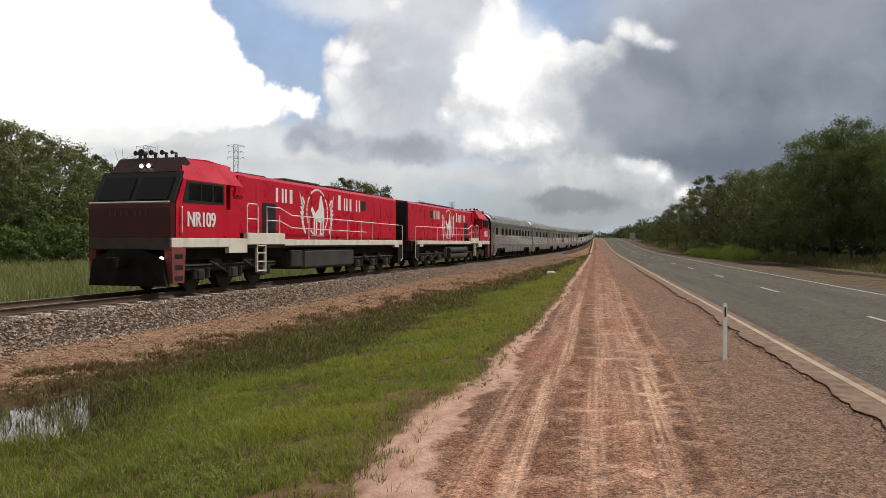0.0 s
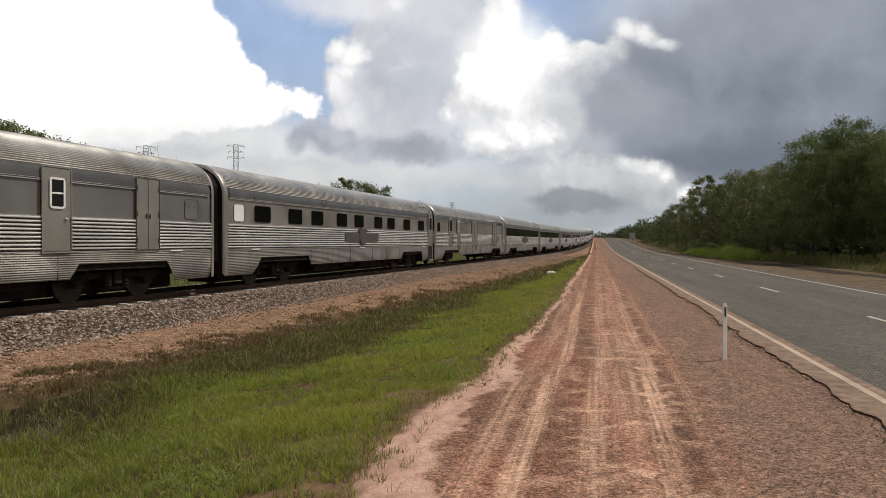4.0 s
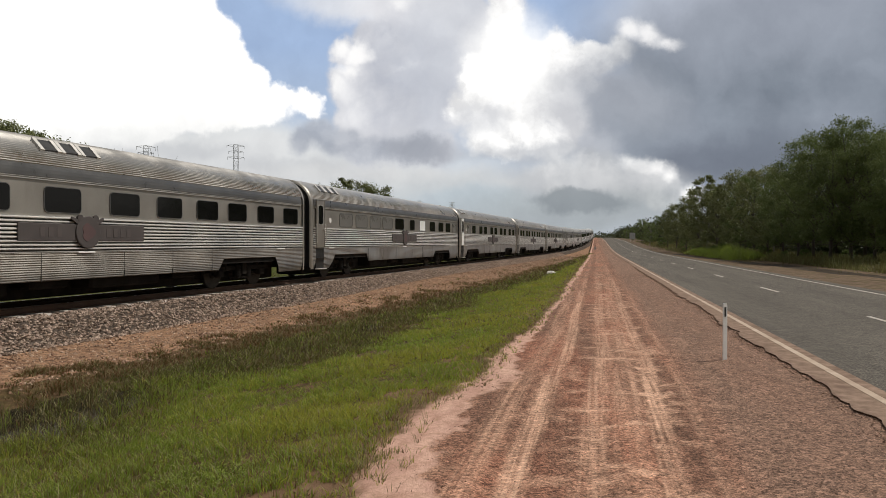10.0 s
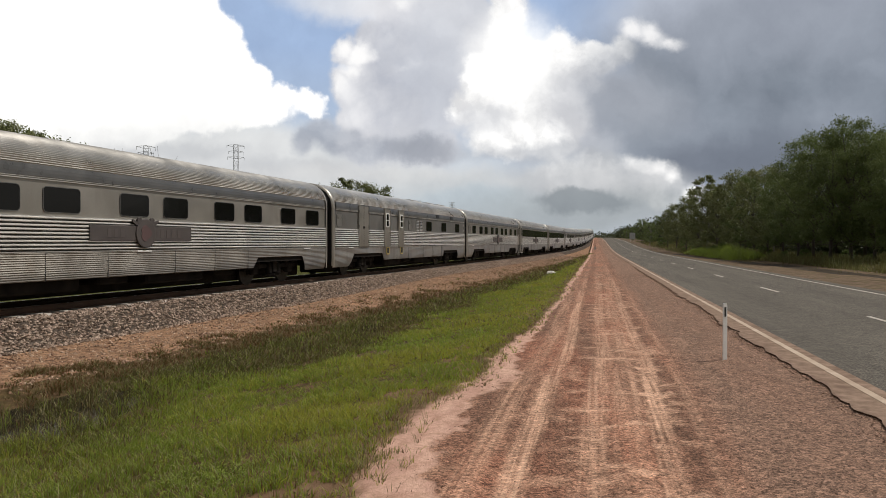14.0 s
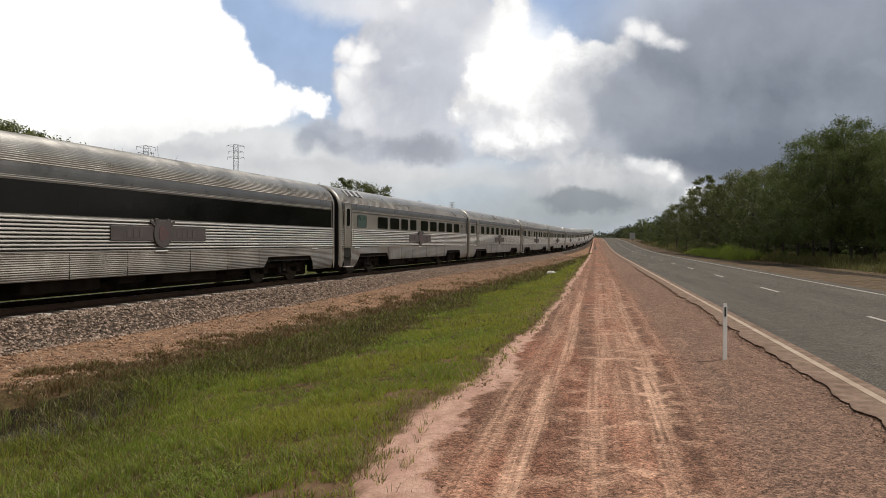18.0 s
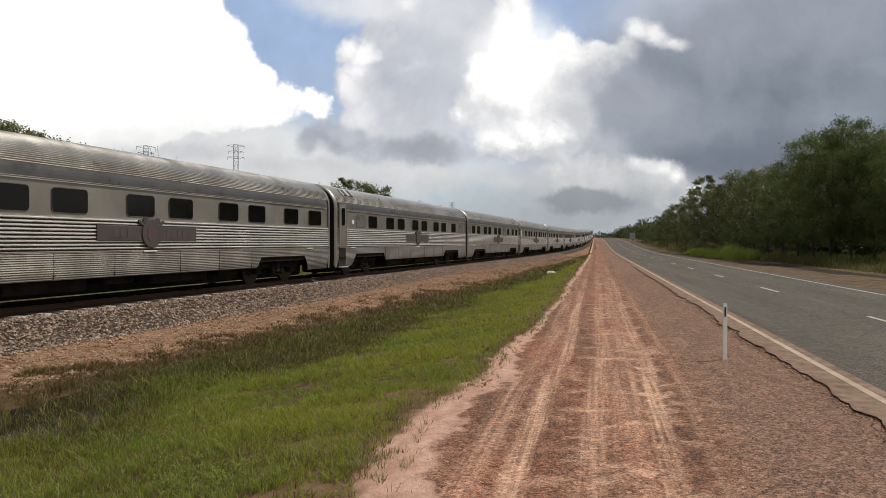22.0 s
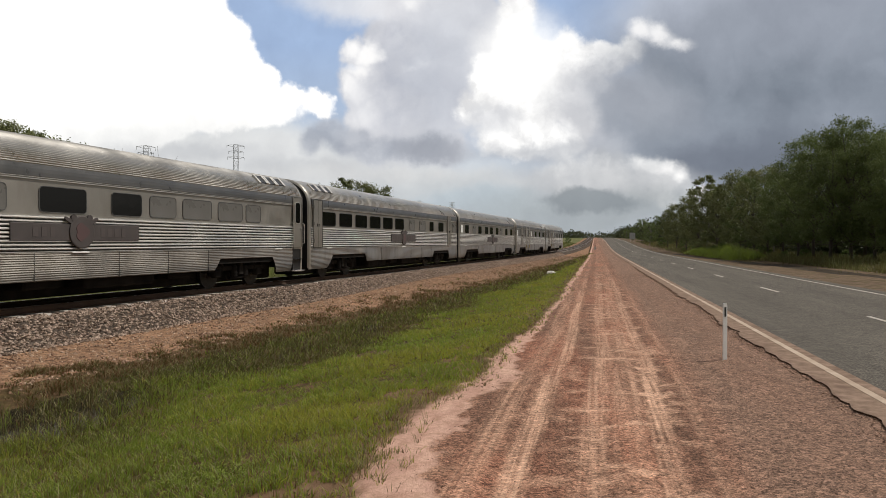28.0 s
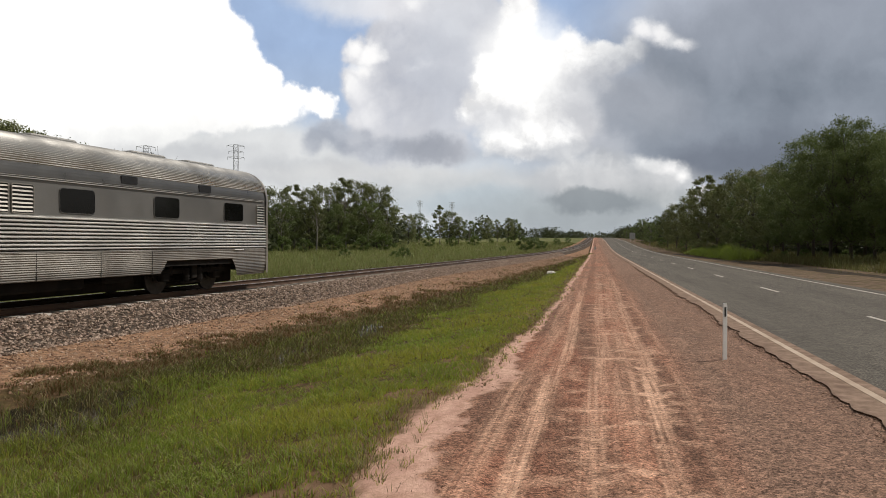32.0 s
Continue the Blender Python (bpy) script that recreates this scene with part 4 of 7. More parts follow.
def door(parent, u, w=.74, kind="D", dark=False):
    """Vestibule doors (D), blank loading doors (B), white sash doors (S) and pale open doors (W)."""
    lo, hi = (1.28, 3.22)
    mat = {"D": STEEL_FLAT, "B": STEEL_FLAT, "S": STEEL_FLAT, "W": WHITE}[kind]
    g = cached("door", (w, kind), lambda: Geo().box(-w / 2, w / 2, -.05, .0, lo, hi, .02), mat)
    ob = part("door", g, mat, parent, {"D": "steel vestibule door with a tall window", "B": "plain steel loading door", "S": "narrow steel door with a white sash window", "W": "pale vestibule door with a tall window"}[kind])
    ob.location = (u, -1.478, 0)
    t_ = .012 if kind == "B" else .03
    part("door_frame", cached("door_frame", (w, t_), lambda: Geo().ring(0, (lo + hi) / 2, w, hi - lo, t_, -.05, -.066, .03, 2), STEEL_DARK if kind == "B" else STEEL_FLAT), STEEL_FLAT, ob)
    if kind in "DW":
        pane = part("door_window", cached("door_window", (w,), lambda: Geo().panel(0, 2.62, w * .56, .78, -.051, -.062, .1), GLASS), GLASS, ob)
        part("frame", cached("door_window_frame", (w,), lambda: Geo().ring(0, 2.62, w * .56, .78, .022, -.05, -.07, .1), STEEL), STEEL, pane)
        part("handle", cached("handle", (1,), lambda: Geo().box(-.03, .05, -.10, -.05, 2.02, 2.06, .008), STEEL), STEEL, ob).location = (w * .36, 0, 0)
        for x in (-w / 2 - .09, w / 2 + .09):
            part("grab_rail", cached("grab_rail", 1, lambda: Geo().tube([(0, -.03, 1.42), (0, -.11, 1.46), (0, -.11, 2.2), (0, -.03, 2.24)], .016, 6), STEEL), STEEL, ob).location = (x, 0, 0)
    elif kind == "S":
        pane = part("sash_window", cached("sash_window", (w,), lambda: Geo().panel(0, 2.63, w * .42, .62, -.051, -.06, .03), GLASS), GLASS, ob)
        fr = Geo().ring(0, 2.63, w * .42, .62, .05, -.05, -.08, .03)
        fr.box(-w * .21, w * .21, -.078, -.06, 2.61, 2.65)
        part("frame", cached("sash_frame", (w,), lambda: fr, WHITE), WHITE, pane, "white sash frame")
        part("handle", cached("handle", (1,), lambda: Geo().box(-.03, .05, -.10, -.05, 2.02, 2.06, .008), STEEL), STEEL, ob).location = (w * .3, 0, 0)
    else:
        part("door_seam", cached("door_seam", (1,), lambda: Geo().box(-.010, .010, -.056, -.05, 1.3, 3.2), STEEL_SHADE_SEAM), STEEL_SHADE_SEAM, ob)
        for x, z in ((-.07, 2.2), (.07, 2.2)):
            part("latch", cached("latch", 1, lambda: Geo().box(-.025, .025, -.075, -.05, -.06, .06, .008), STEEL_SHADE_SEAM), STEEL_SHADE_SEAM, ob).location = (x, 0, z)
        for x in (-w / 2 + .03, w / 2 - .03):
            for z in (1.55, 2.25, 2.95):
                part("hinge", cached("hinge", 1, lambda: Geo().tube([(0, -.056, -.07), (0, -.056, .07)], .014, 6), STEEL_DARK), STEEL_DARK, ob).location = (x, 0, z)
    return ob


def stepwell(parent, u, w=.74):
    g = cached("stepwell", (w,), lambda: Geo().box(-w / 2, w / 2, -.02, .35, .42, 1.26).box(-w / 2 - .02, w / 2 + .02, -.09, .1, .36, .41, .01).box(-w / 2, w / 2, -.10, .0, .84, .86), [BLACKP])
    part("stepwell", g, BLACKP, parent, "open black stepwell under the door").location = (u, -1.47, 0)
    tread = part("step", cached("step", (w,), lambda: Geo().box(-w / 2 - .03, w / 2 + .03, -.16, .02, .385, .425, .01), STEEL), STEEL, parent, "folding metal step")
    tread.location = (u, -1.47, 0)


def louvre(parent, u, w, z=2.45, h=.62):
    def make():
        g = Geo().ring(0, 0, w, h, .02, 0, -.03, .02, 1)
        g.slot = 1
        g.box(-w / 2, w / 2, -.006, .0, -h / 2, h / 2)
        g.slot = 0
        n = 7
        for i in range(n):
            zz = -h / 2 + (i + .5) * h / n
            g.prism([(-.030, zz - .022), (-.010, zz + .018), (-.007, zz + .008), (-.024, zz - .026)], "x", -w / 2, w / 2)
        return g
    part("louvre", cached("louvre", (w, h), make, [STEEL_FLAT, BLACKP]), STEEL_FLAT, parent, "metal ventilation louvre").location = (u, NEAR + .028, z)


def roof_hatches(parent, u, n):
    """Dark sloping vents with bright rims on the roof's shoulder."""
    for i in range(n):
        def make():
            g = Geo()
            (ya, za), (yb, zb) = roof_point(.36), roof_point(.55)
            g.slot = 0
            g.prism([(-ya * 1.01, za), (-yb * 1.01, zb), (-yb * 1.03, zb + .05), (-ya * 1.03, za + .03)], "x", -.19, .19)
            g.slot = 1
            for x in (-.30, .19):
                g.prism([(-ya * 1.01, za - .05), (-yb * 1.01, zb + .02), (-yb * 1.035, zb + .08), (-ya * 1.045, za + .02)], "x", x, x + .11)
            return g
        part("roof_vent", cached("roof_vent", 1, make, [BLACKP, STEEL]), BLACKP, parent, "dark roof vent with a bright rim").location = (u + i * .62, 0, 0)


def upper_vent(parent, u, w):
    part("upper_vent", cached("upper_vent", (w,), lambda: Geo().panel(0, 3.13, w, .20, .06, -.02, .02, 1), BLACKP), BLACKP, parent, "dark slot vent").location = (u, -1.50, 0)


def name_board(parent, u=11.58):
    """Long dull board with a crest; its lettering is left as bars."""
    y = NEAR - .022
    ob = part("name_board", cached("name_board", 1, lambda: Geo().box(-2.0, 2.0, -.03, .0, 1.53, 1.93, .01), BOARD), BOARD, parent, "long dull brown name board")
    ob.location = (u, y, 0)
    g = Geo().disc(0, -.03, 1.735, .39, .06, "y", 36)
    for k_ in (-1, 1):
        g.disc(k_ * .25, -.03, 2.07, .09, .056, "y", 14)
        g.prism([(k_ * .20, 2.00), (k_ * .50, 2.10), (k_ * .52, 2.04), (k_ * .36, 1.94)], "y", -.052, -.004)
    part("crest", cached("crest", 1, lambda: g, BOARD), BOARD, ob, "round crest with small side scrolls")
    heart = [(.20 * math.cos(radians(a)) * (1 + .16 * math.cos(radians(5 * a))), 1.74 + .20 * math.sin(radians(a)) * (1 + .22 * math.cos(radians(3 * a)))) for a in range(0, 360, 12)]
    part("crest_emblem", cached("crest_emblem", 1, lambda: Geo().prism(heart, "y", -.068, -.05), CREST), CREST, ob, "faded maroon emblem")

    for x0, n in ((-1.42, 3), (.62, 4)):
        for i in range(n):
            part("lettering_bar", cached("lettering_bar", 1, lambda: Geo().box(-.07, .07, -.036, -.02, 1.62, 1.84), BOARD_MARK), BOARD_MARK, ob).location = (x0 + i * .24 + .07, 0, 0)


def tags(parent, spots):
    for u in spots:
        part("marker_plate", cached("marker_plate", 1, lambda: Geo().box(-.27, .27, -.012, 0, 1.235, 1.275, .004), WHITE), WHITE, parent, "small white marker plate").location = (u, NEAR - .02, 0)


def coach(label, wins=(), doors=(), band=None, hatches=(), louvres=(), slots=(), board=True, lamps=(), pod=(), hatch=(), tall_louvre=(), open_under=False, side=None):
    """One stainless-steel carriage; every list holds distances back from the gap in front."""
    c = new("railway_coach")
    tagged(c, label, "railway coach", group="coaches of the train")
    gaps = tuple(sorted((u - w / 2 - .03, u + w / 2 + .03) for u, w, k in doors))
    wells = tuple((u - w / 2 - .02, u + w / 2 + .02) for u, w, k in doors if k in "DW" and (u < 2 or u > 21))
    side = side or STEEL_FLAT
    part("body", cached("body", side.name, shell_geo, side), side, c)
    part("roof", cached("roof", 1, roof_geo, STEEL_ROOF), STEEL_ROOF, c, "finely ribbed steel roof")
    for p, q in flute_spans(gaps):
        part("fluted_panel", cached("fluted_panel", (p, q, -1), lambda: flute_geo(p, q, -1), [STEEL, STEEL_SHADE_SEAM]), STEEL, c, "bold horizontal steel ridges")
    part("fluted_panel", cached("fluted_panel", 1, lambda: flute_geo(X0 + .25, X1 - .25, 1), [STEEL, STEEL_SHADE_SEAM]), STEEL, c, "bold horizontal steel ridges")
    part("skirt", cached("skirt", wells, lambda: skirt_geo(wells, 0), SKIRT), SKIRT, c, "dusty ribbed steel skirt")
    for u in (6.35, 8.3, 10.25, 12.9, 14.85, 16.75):
        if not any(p - .1 < u < q + .1 for p, q in wells):
            part("skirt_seam", cached("skirt_seam", 1, lambda: Geo().box(-.003, .003, -.003, .02, .60, 1.255), STEEL_DARK), STEEL_DARK, c).location = (u, NEAR - .004, 0)
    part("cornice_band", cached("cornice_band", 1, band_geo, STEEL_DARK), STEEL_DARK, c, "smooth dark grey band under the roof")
    part("moulding", cached("moulding", 1, moulding_geo, STEEL), STEEL, c)
    for x, turn in ((.0, 0), (PITCH, 180)):
        e = part("end_collar", cached("end_collar", 1, end_geo, [STEEL_FLAT, BLACKP], False), STEEL_FLAT, c, "smooth rounded coach end")
        e.matrix_basis = pose(x + (.24 if turn == 0 else -.24), 0, 0, 0, 0, turn)
    part("gangway", cached("gangway", 1, gangway_geo, RUBBER), RUBBER, c, "black bellows gangway")
    part("coupler", cached("coupler", 1, lambda: Geo().tube([(-.5, 0, .75), (.5, 0, .75)], .11, 8), UNDER), UNDER, c)
    for y in (-.75, .75):
        part("jumper_hose", cached("jumper_hose", 1, lambda: Geo().tube([(-.42, 0, .85), (-.22, 0, .42), (0, 0, .34), (.2, 0, .42), (.42, 0, .85)], .03, 6), RUBBER), RUBBER, c).location = (0, y, 0)
    for u, w, k in wins:
        window(c, u, w, k)
    if band:
        a, b = band
        pane = part("window_band", cached("window_band", (a, b), lambda: Geo().box(a, b, -.02, .0, 2.13, 2.86, .008), GLASS), GLASS, c, "continuous dark window band")
        pane.location = (0, -1.47, 0)
        for x in np.linspace(a + 2.4, b - 2.4, 8):
            part("pane_joint", cached("pane_joint", 1, lambda: Geo().box(-.006, .006, -.003, 0, 2.15, 2.84), GLASS), GLASS, pane).location = (float(x), -.02, 0)
    for u, w, k in doors:
        door(c, u, w, k)
    for p, q in wells:
        stepwell(c, (p + q) / 2, q - p - .04)
    for u, n in hatches:
        roof_hatches(c, u, n)
    for u, w in louvres:
        louvre(c, u, w)
    for u in tall_louvre:
        g = Geo().box(-.17, .17, -.02, .05, 1.42, 3.14, .01)
        for i in range(20):
            z = 1.47 + i * .083
            g.prism([(-.045, z), (-.022, z + .05), (-.018, z + .035), (-.03, z - .005)], "x", -.13, .13)
        lv = part("side_louvre", cached("side_louvre", 1, lambda: g, STEEL_FLAT), STEEL_FLAT, c, "tall steel side louvre")
        lv.location = (u, NEAR - .036, 0)
    for u, w in slots:
        upper_vent(c, u, w)
    for u, k in lamps:
        disc = part("side_sign", cached("side_sign", 1, lambda: Geo().disc(0, 0, 0, .11, .02, "y", 18), WHITE), WHITE, c, "small white round sign")
        disc.location = (u, -1.485, 2.42)
    for u in pod:
        part("roof_unit", cached("roof_unit", 1, lambda: Geo().box(-.75, .75, -.42, .42, 4.02, 4.13, .04), STEEL_ROOF), STEEL_ROOF, c, "flat roof unit").location = (u, 0, 0)
    if board:
        name_board(c)
    tags(c, (2.15, 21.0) if not board else (2.15, 11.58, 21.0))
    for u in BOGIES:
        b = part("bogie", cached("bogie", 1, bogie_geo, UNDER), UNDER, c, "black two-axle bogie")
        b.location = (u, 0, 0)
        for d in (-1.25, 1.25):
            part("wheelset", cached("wheelset", 1, wheelset_geo, WHEEL, False), WHEEL, b).location = (d, 0, 0)
    for u0, u1, z0 in () if open_under else ((7.2, 9.6, .30), (10.2, 11.3, .40), (12.0, 14.6, .33), (15.2, 16.3, .42)):
        part("equipment_box", cached("equipment_box", (u0, z0), lambda: Geo().box(u0, u1, -1.25, 1.25, z0, .9, .05), UNDER), UNDER, c)
    if not open_under:
        part("underfloor", cached("underfloor", 1, lambda: Geo().box(1.2, PITCH - 1.2, -.60, .60, .15, .9, .05), UNDER), UNDER, c, "black underfloor equipment")
    for u in hatch:
        h_ = part("skirt_hatch", cached("skirt_hatch", 1, lambda: Geo().ring(0, 0, .34, .30, .05, .02, -.02, .02, 1), YELLOW), YELLOW, c, "small yellow-framed hatch")
        h_.location = (u, NEAR - .012, 1.07)
        part("opening", cached("hatch_opening", 1, lambda: Geo().panel(0, 0, .33, .29, .02, -.008, .02, 1), BLACKP), BLACKP, h_)
    part("sole_bar", cached("sole_bar", 1, lambda: Geo().box(.7, PITCH - .7, -1.42, 1.42, .80, .978), UNDER), UNDER, c)
    return c


def row(us, w=1.08, k="g", other=()):
    """Windows at the distances us; other gives (index, kind) for those with a blind."""
    kinds = dict(other)
    return [(u, w, kinds.get(i, k)) for i, u in enumerate(us)]


SLEEP_F = (3.14, 4.66, 7.09, 8.81, 11.25, 12.96, 15.4, 17.12, 19.56, 21.54)
SLEEP_R = (2.27, 3.99, 6.42, 8.14, 10.57, 12.32, 14.73, 16.47, 18.92, 20.93)
SLEEP_M = (2.66, 5.07, 6.95, 9.38, 11.3, 13.74, 15.55, 18.05, 20.6)
CREW = (5.16, 7.08, 8.96, 10.88, 12.77, 14.68, 16.58, 18.47, 20.43)
LAB_S = "silver fluted steel sleeping coach with square windows"


def sleeper_front(other=(), lab=LAB_S + " and leading door"):
    return coach(lab, row(SLEEP_F, other=other), [(1.0, .72, "D")], hatches=[(1.7, 2)], lamps=[(2.2, 0)])


def sleeper_rear(other=(), first="b", lab=LAB_S + " and trailing door", dk="D"):
    return coach(lab, [(.98, .54, first)] + row(SLEEP_R, other=other), [(22.4, .72, dk)], hatches=[(20.9, 2)], lamps=[(21.75, 0)])


def sleeper_mid(first="w", other=(), dk="D"):
    return coach(LAB_S + " and a small front window", [(1.15, .6, first)] + row(SLEEP_M, other=other), [(22.3, .72, dk)], hatches=[(20.9, 2)])


def diner(k="n"):
    return coach("silver fluted dining coach with wide dark windows and a leading door",
                 [(2.83, 1.07, k), (5.55, 1.38, "g"), (7.3, 1.38, "g"), (8.9, 1.1, "g"), (10.4, 1.1, "g"), (12.5, 1.38, "g"), (14.35, 1.36, "g"), (16.18, 1.36, "g"), (18.02, 1.36, "g"), (19.88, 1.36, "g"), (21.75, 1.3, "b")],
                 [(1.08, .74, "D")], hatches=[(1.7, 3)])


def lounge(front):
    return coach("silver fluted lounge coach with one continuous dark window band", [], [(.98, .7, "D")] if front else [(22.3, .72, "D")],
                 band=(1.5, 22.6) if front else (.75, 21.85), hatches=[(1.7, 2)] if front else [(20.9, 2)])


def saloon():
    return coach("silver fluted saloon coach with a door behind its first window", [(1.5, 1.07, "g")] + row((4.94, 6.93, 8.9, 10.9, 12.95, 14.75, 16.55, 18.2, 20.0, 21.8), 1.07, other=[(9, "g")]),
                 [(3.03, .75, "B")], hatches=[(10.7, 3)])


def van(first="b", mid="b"):
    return coach("silver fluted crew van with narrow white-framed sash doors", [(.98, .54, first), (10.58, .54, mid), (14.12, 1.08, "g"), (17.4, 1.08, "g"), (20.75, 1.08, "g")],
                 [(3.65, 1.22, "B"), (6.78, .82, "S"), (8.92, .82, "S")], louvres=[(11.9, .55), (12.55, .55), (22.4, .5)], slots=[(15.85, .6), (19.15, .6)], board=False, hatch=(6.9, 9.0), pod=(14.5, 18.0, 20.5), side=STEEL_GREY)


COACHES = [
    coach("silver fluted crew coach with square windows behind the locomotives", [(2.61, 1.08, "g")] + row(CREW) + [(22.3, .52, "b")], [(.95, .65, "D")], hatches=[(1.6, 2)], board=False, pod=(3.2,)),
    coach("silver fluted power van with slot vents under its roof", [(4.07, 1.06, "g"), (7.3, 1.06, "g"), (10.58, 1.06, "g"), (12.99, 1.06, "g"), (21.76, .6, "b")],
          [(14.6, .85, "B"), (16.7, .82, "S"), (19.8, .9, "B")], louvres=[(1.15, .59)], slots=[(2.43, 1.16), (5.7, 1.13), (8.97, 1.16)], board=False, pod=(3.0, 7.0, 11.0), side=STEEL_GREY),
    sleeper_mid(),
    coach("silver baggage van with wide plain steel loading doors", [(1.1, .6, "g")], [(3.87, .87, "D"), (5.97, .81, "S"), (10.77, 1.68, "B"), (18.21, 1.69, "B")], slots=[(20.4, 1.3)], board=False, hatch=(6.2, 11.3), tall_louvre=(21.9, 22.28), open_under=True),
    lounge(False), lounge(False), diner(), saloon(),
    coach("silver fluted saloon coach with grey blinds in its leading windows", [(3.77, 1.38, "b"), (5.56, 1.36, "b"), (7.31, 1.38, "b"), (9.03, 1.38, "b"), (10.84, 1.35, "g"), (12.99, .8, "g"), (14.87, 1.08, "w"), (16.9, 1.08, "g"), (18.78, 1.05, "g"), (20.42, 1.05, "g"), (22.0, 1.0, "b")],
          [(1.08, .72, "D")], hatches=[(1.7, 3)], lamps=[(2.1, 0)]),
    coach(LAB_S + " and pale leading door", row(SLEEP_F, other=[(0, "b")]), [(1.0, .78, "W")], hatches=[(1.7, 2)], lamps=[(2.2, 0)]),
    sleeper_front(), sleeper_front(), van(), sleeper_mid("b"), lounge(True), lounge(True), diner(), saloon(),
    coach(LAB_S + " and two narrow ones", [(2.15, .8, "g"), (3.25, .8, "g")] + row((5.87, 7.73, 10.17, 11.98, 14.38, 16.29, 18.78, 20.63), other=[(1, "b")]) + [(22.3, .7, "g")], [(1.08, .7, "D")], hatches=[(1.7, 3)]),
    sleeper_front(), sleeper_front(other=[(0, "b"), (9, "b")]),
    sleeper_rear([(6, "b")]), sleeper_rear([(0, "b"), (6, "g")], "w"), sleeper_rear(), sleeper_rear([(9, "n")], "b", LAB_S + " and pale trailing door", "W"),
    coach("silver fluted saloon coach with grey blinds in its trailing windows", [(1.82, 1.38, "b"), (3.7, 1.36, "g"), (5.55, 1.36, "g"), (7.4, 1.36, "g"), (9.26, .57, "b"), (11.11, 1.38, "g"), (13.21, 1.1, "g"), (14.66, 1.1, "b"), (16.24, 1.4, "b"), (17.99, 1.36, "b"), (19.37, .9, "b")],
          [(22.45, .66, "D")], hatches=[(20.3, 3)]),
    coach("silver fluted dining coach with six wide windows", [(2.15, 1.37, "g"), (3.93, 1.37, "g"), (5.71, 1.37, "g"), (7.48, 1.37, "g"), (9.25, 1.37, "g"), (11.02, 1.37, "g"), (13.17, .84, "b"), (15.07, 1.1, "b"), (16.91, .78, "g"), (18.97, 1.1, "g"), (22.2, 1.0, "b")],
          [(1.05, .8, "B"), (20.76, .85, "B")], hatches=[(1.3, 3)]),
    sleeper_mid("w", [(1, "b"), (6, "b")]), van("w", "w"), van("b", "b"),
]

# ---------------------------------------------------------------- the train: locomotives
def lettering(text, size, depth=.008):
    cu = bpy.data.curves.new("lettering", "FONT")
    cu.body, cu.size, cu.extrude, cu.align_x, cu.align_y = text, size, depth, "CENTER", "CENTER"
    cu.offset = .0
    tmp = bpy.data.objects.new("lettering", cu)
    scene.collection.objects.link(tmp)
    bpy.context.view_layer.update()
    me = bpy.data.meshes.new_from_object(tmp.evaluated_get(bpy.context.evaluated_depsgraph_get()))
    bm = bmesh.new()
    for k_, dx in enumerate((-.02, 0, .02)):          # bold strokes
        first = len(bm.verts)
        bm.from_mesh(me)
        bm.verts.ensure_lookup_table()
        bmesh.ops.translate(bm, vec=(dx, 0, .002 * k_), verts=bm.verts[first:])
    bm.to_mesh(me)
    bm.free()
    bpy.data.objects.remove(tmp)
    bpy.data.curves.remove(cu)
    return me


LOCO_LEN = 19.6
HOOD_END = 19.9


def bogie3_geo():
    g = Geo()
    for side in (-1, 1):
        y = side * 1.12
        g.box(-2.75, 2.75, y - .07, y + .07, .62, .82, .03)
        for x in (-1.85, 0, 1.85):
            g.box(x - .2, x + .2, y - .12, y + .14, .32, .66, .04)
            for d in (-.34, .34):
                g.disc(x + d, y + side * .04, .52, .11, .34, "z", 10)
                for q in range(4):
                    g.disc(x + d, y + side * .04, .40 + q * .085, .125, .03, "z", 10)
        for x in (-.95, .95):
            g.box(x - .28, x + .28, y - .05, y + .1, .66, .98, .03)
            g.tube([(x - .5, y + side * .12, .9), (x + .5, y + side * .12, .52)], .035, 6)
        g.tube([(-2.7, y + side * .1, .78), (2.7, y + side * .1, .78)], .025, 5)
    g.box(-2.6, 2.6, -.95, .95, .55, .95, .05)
    return g


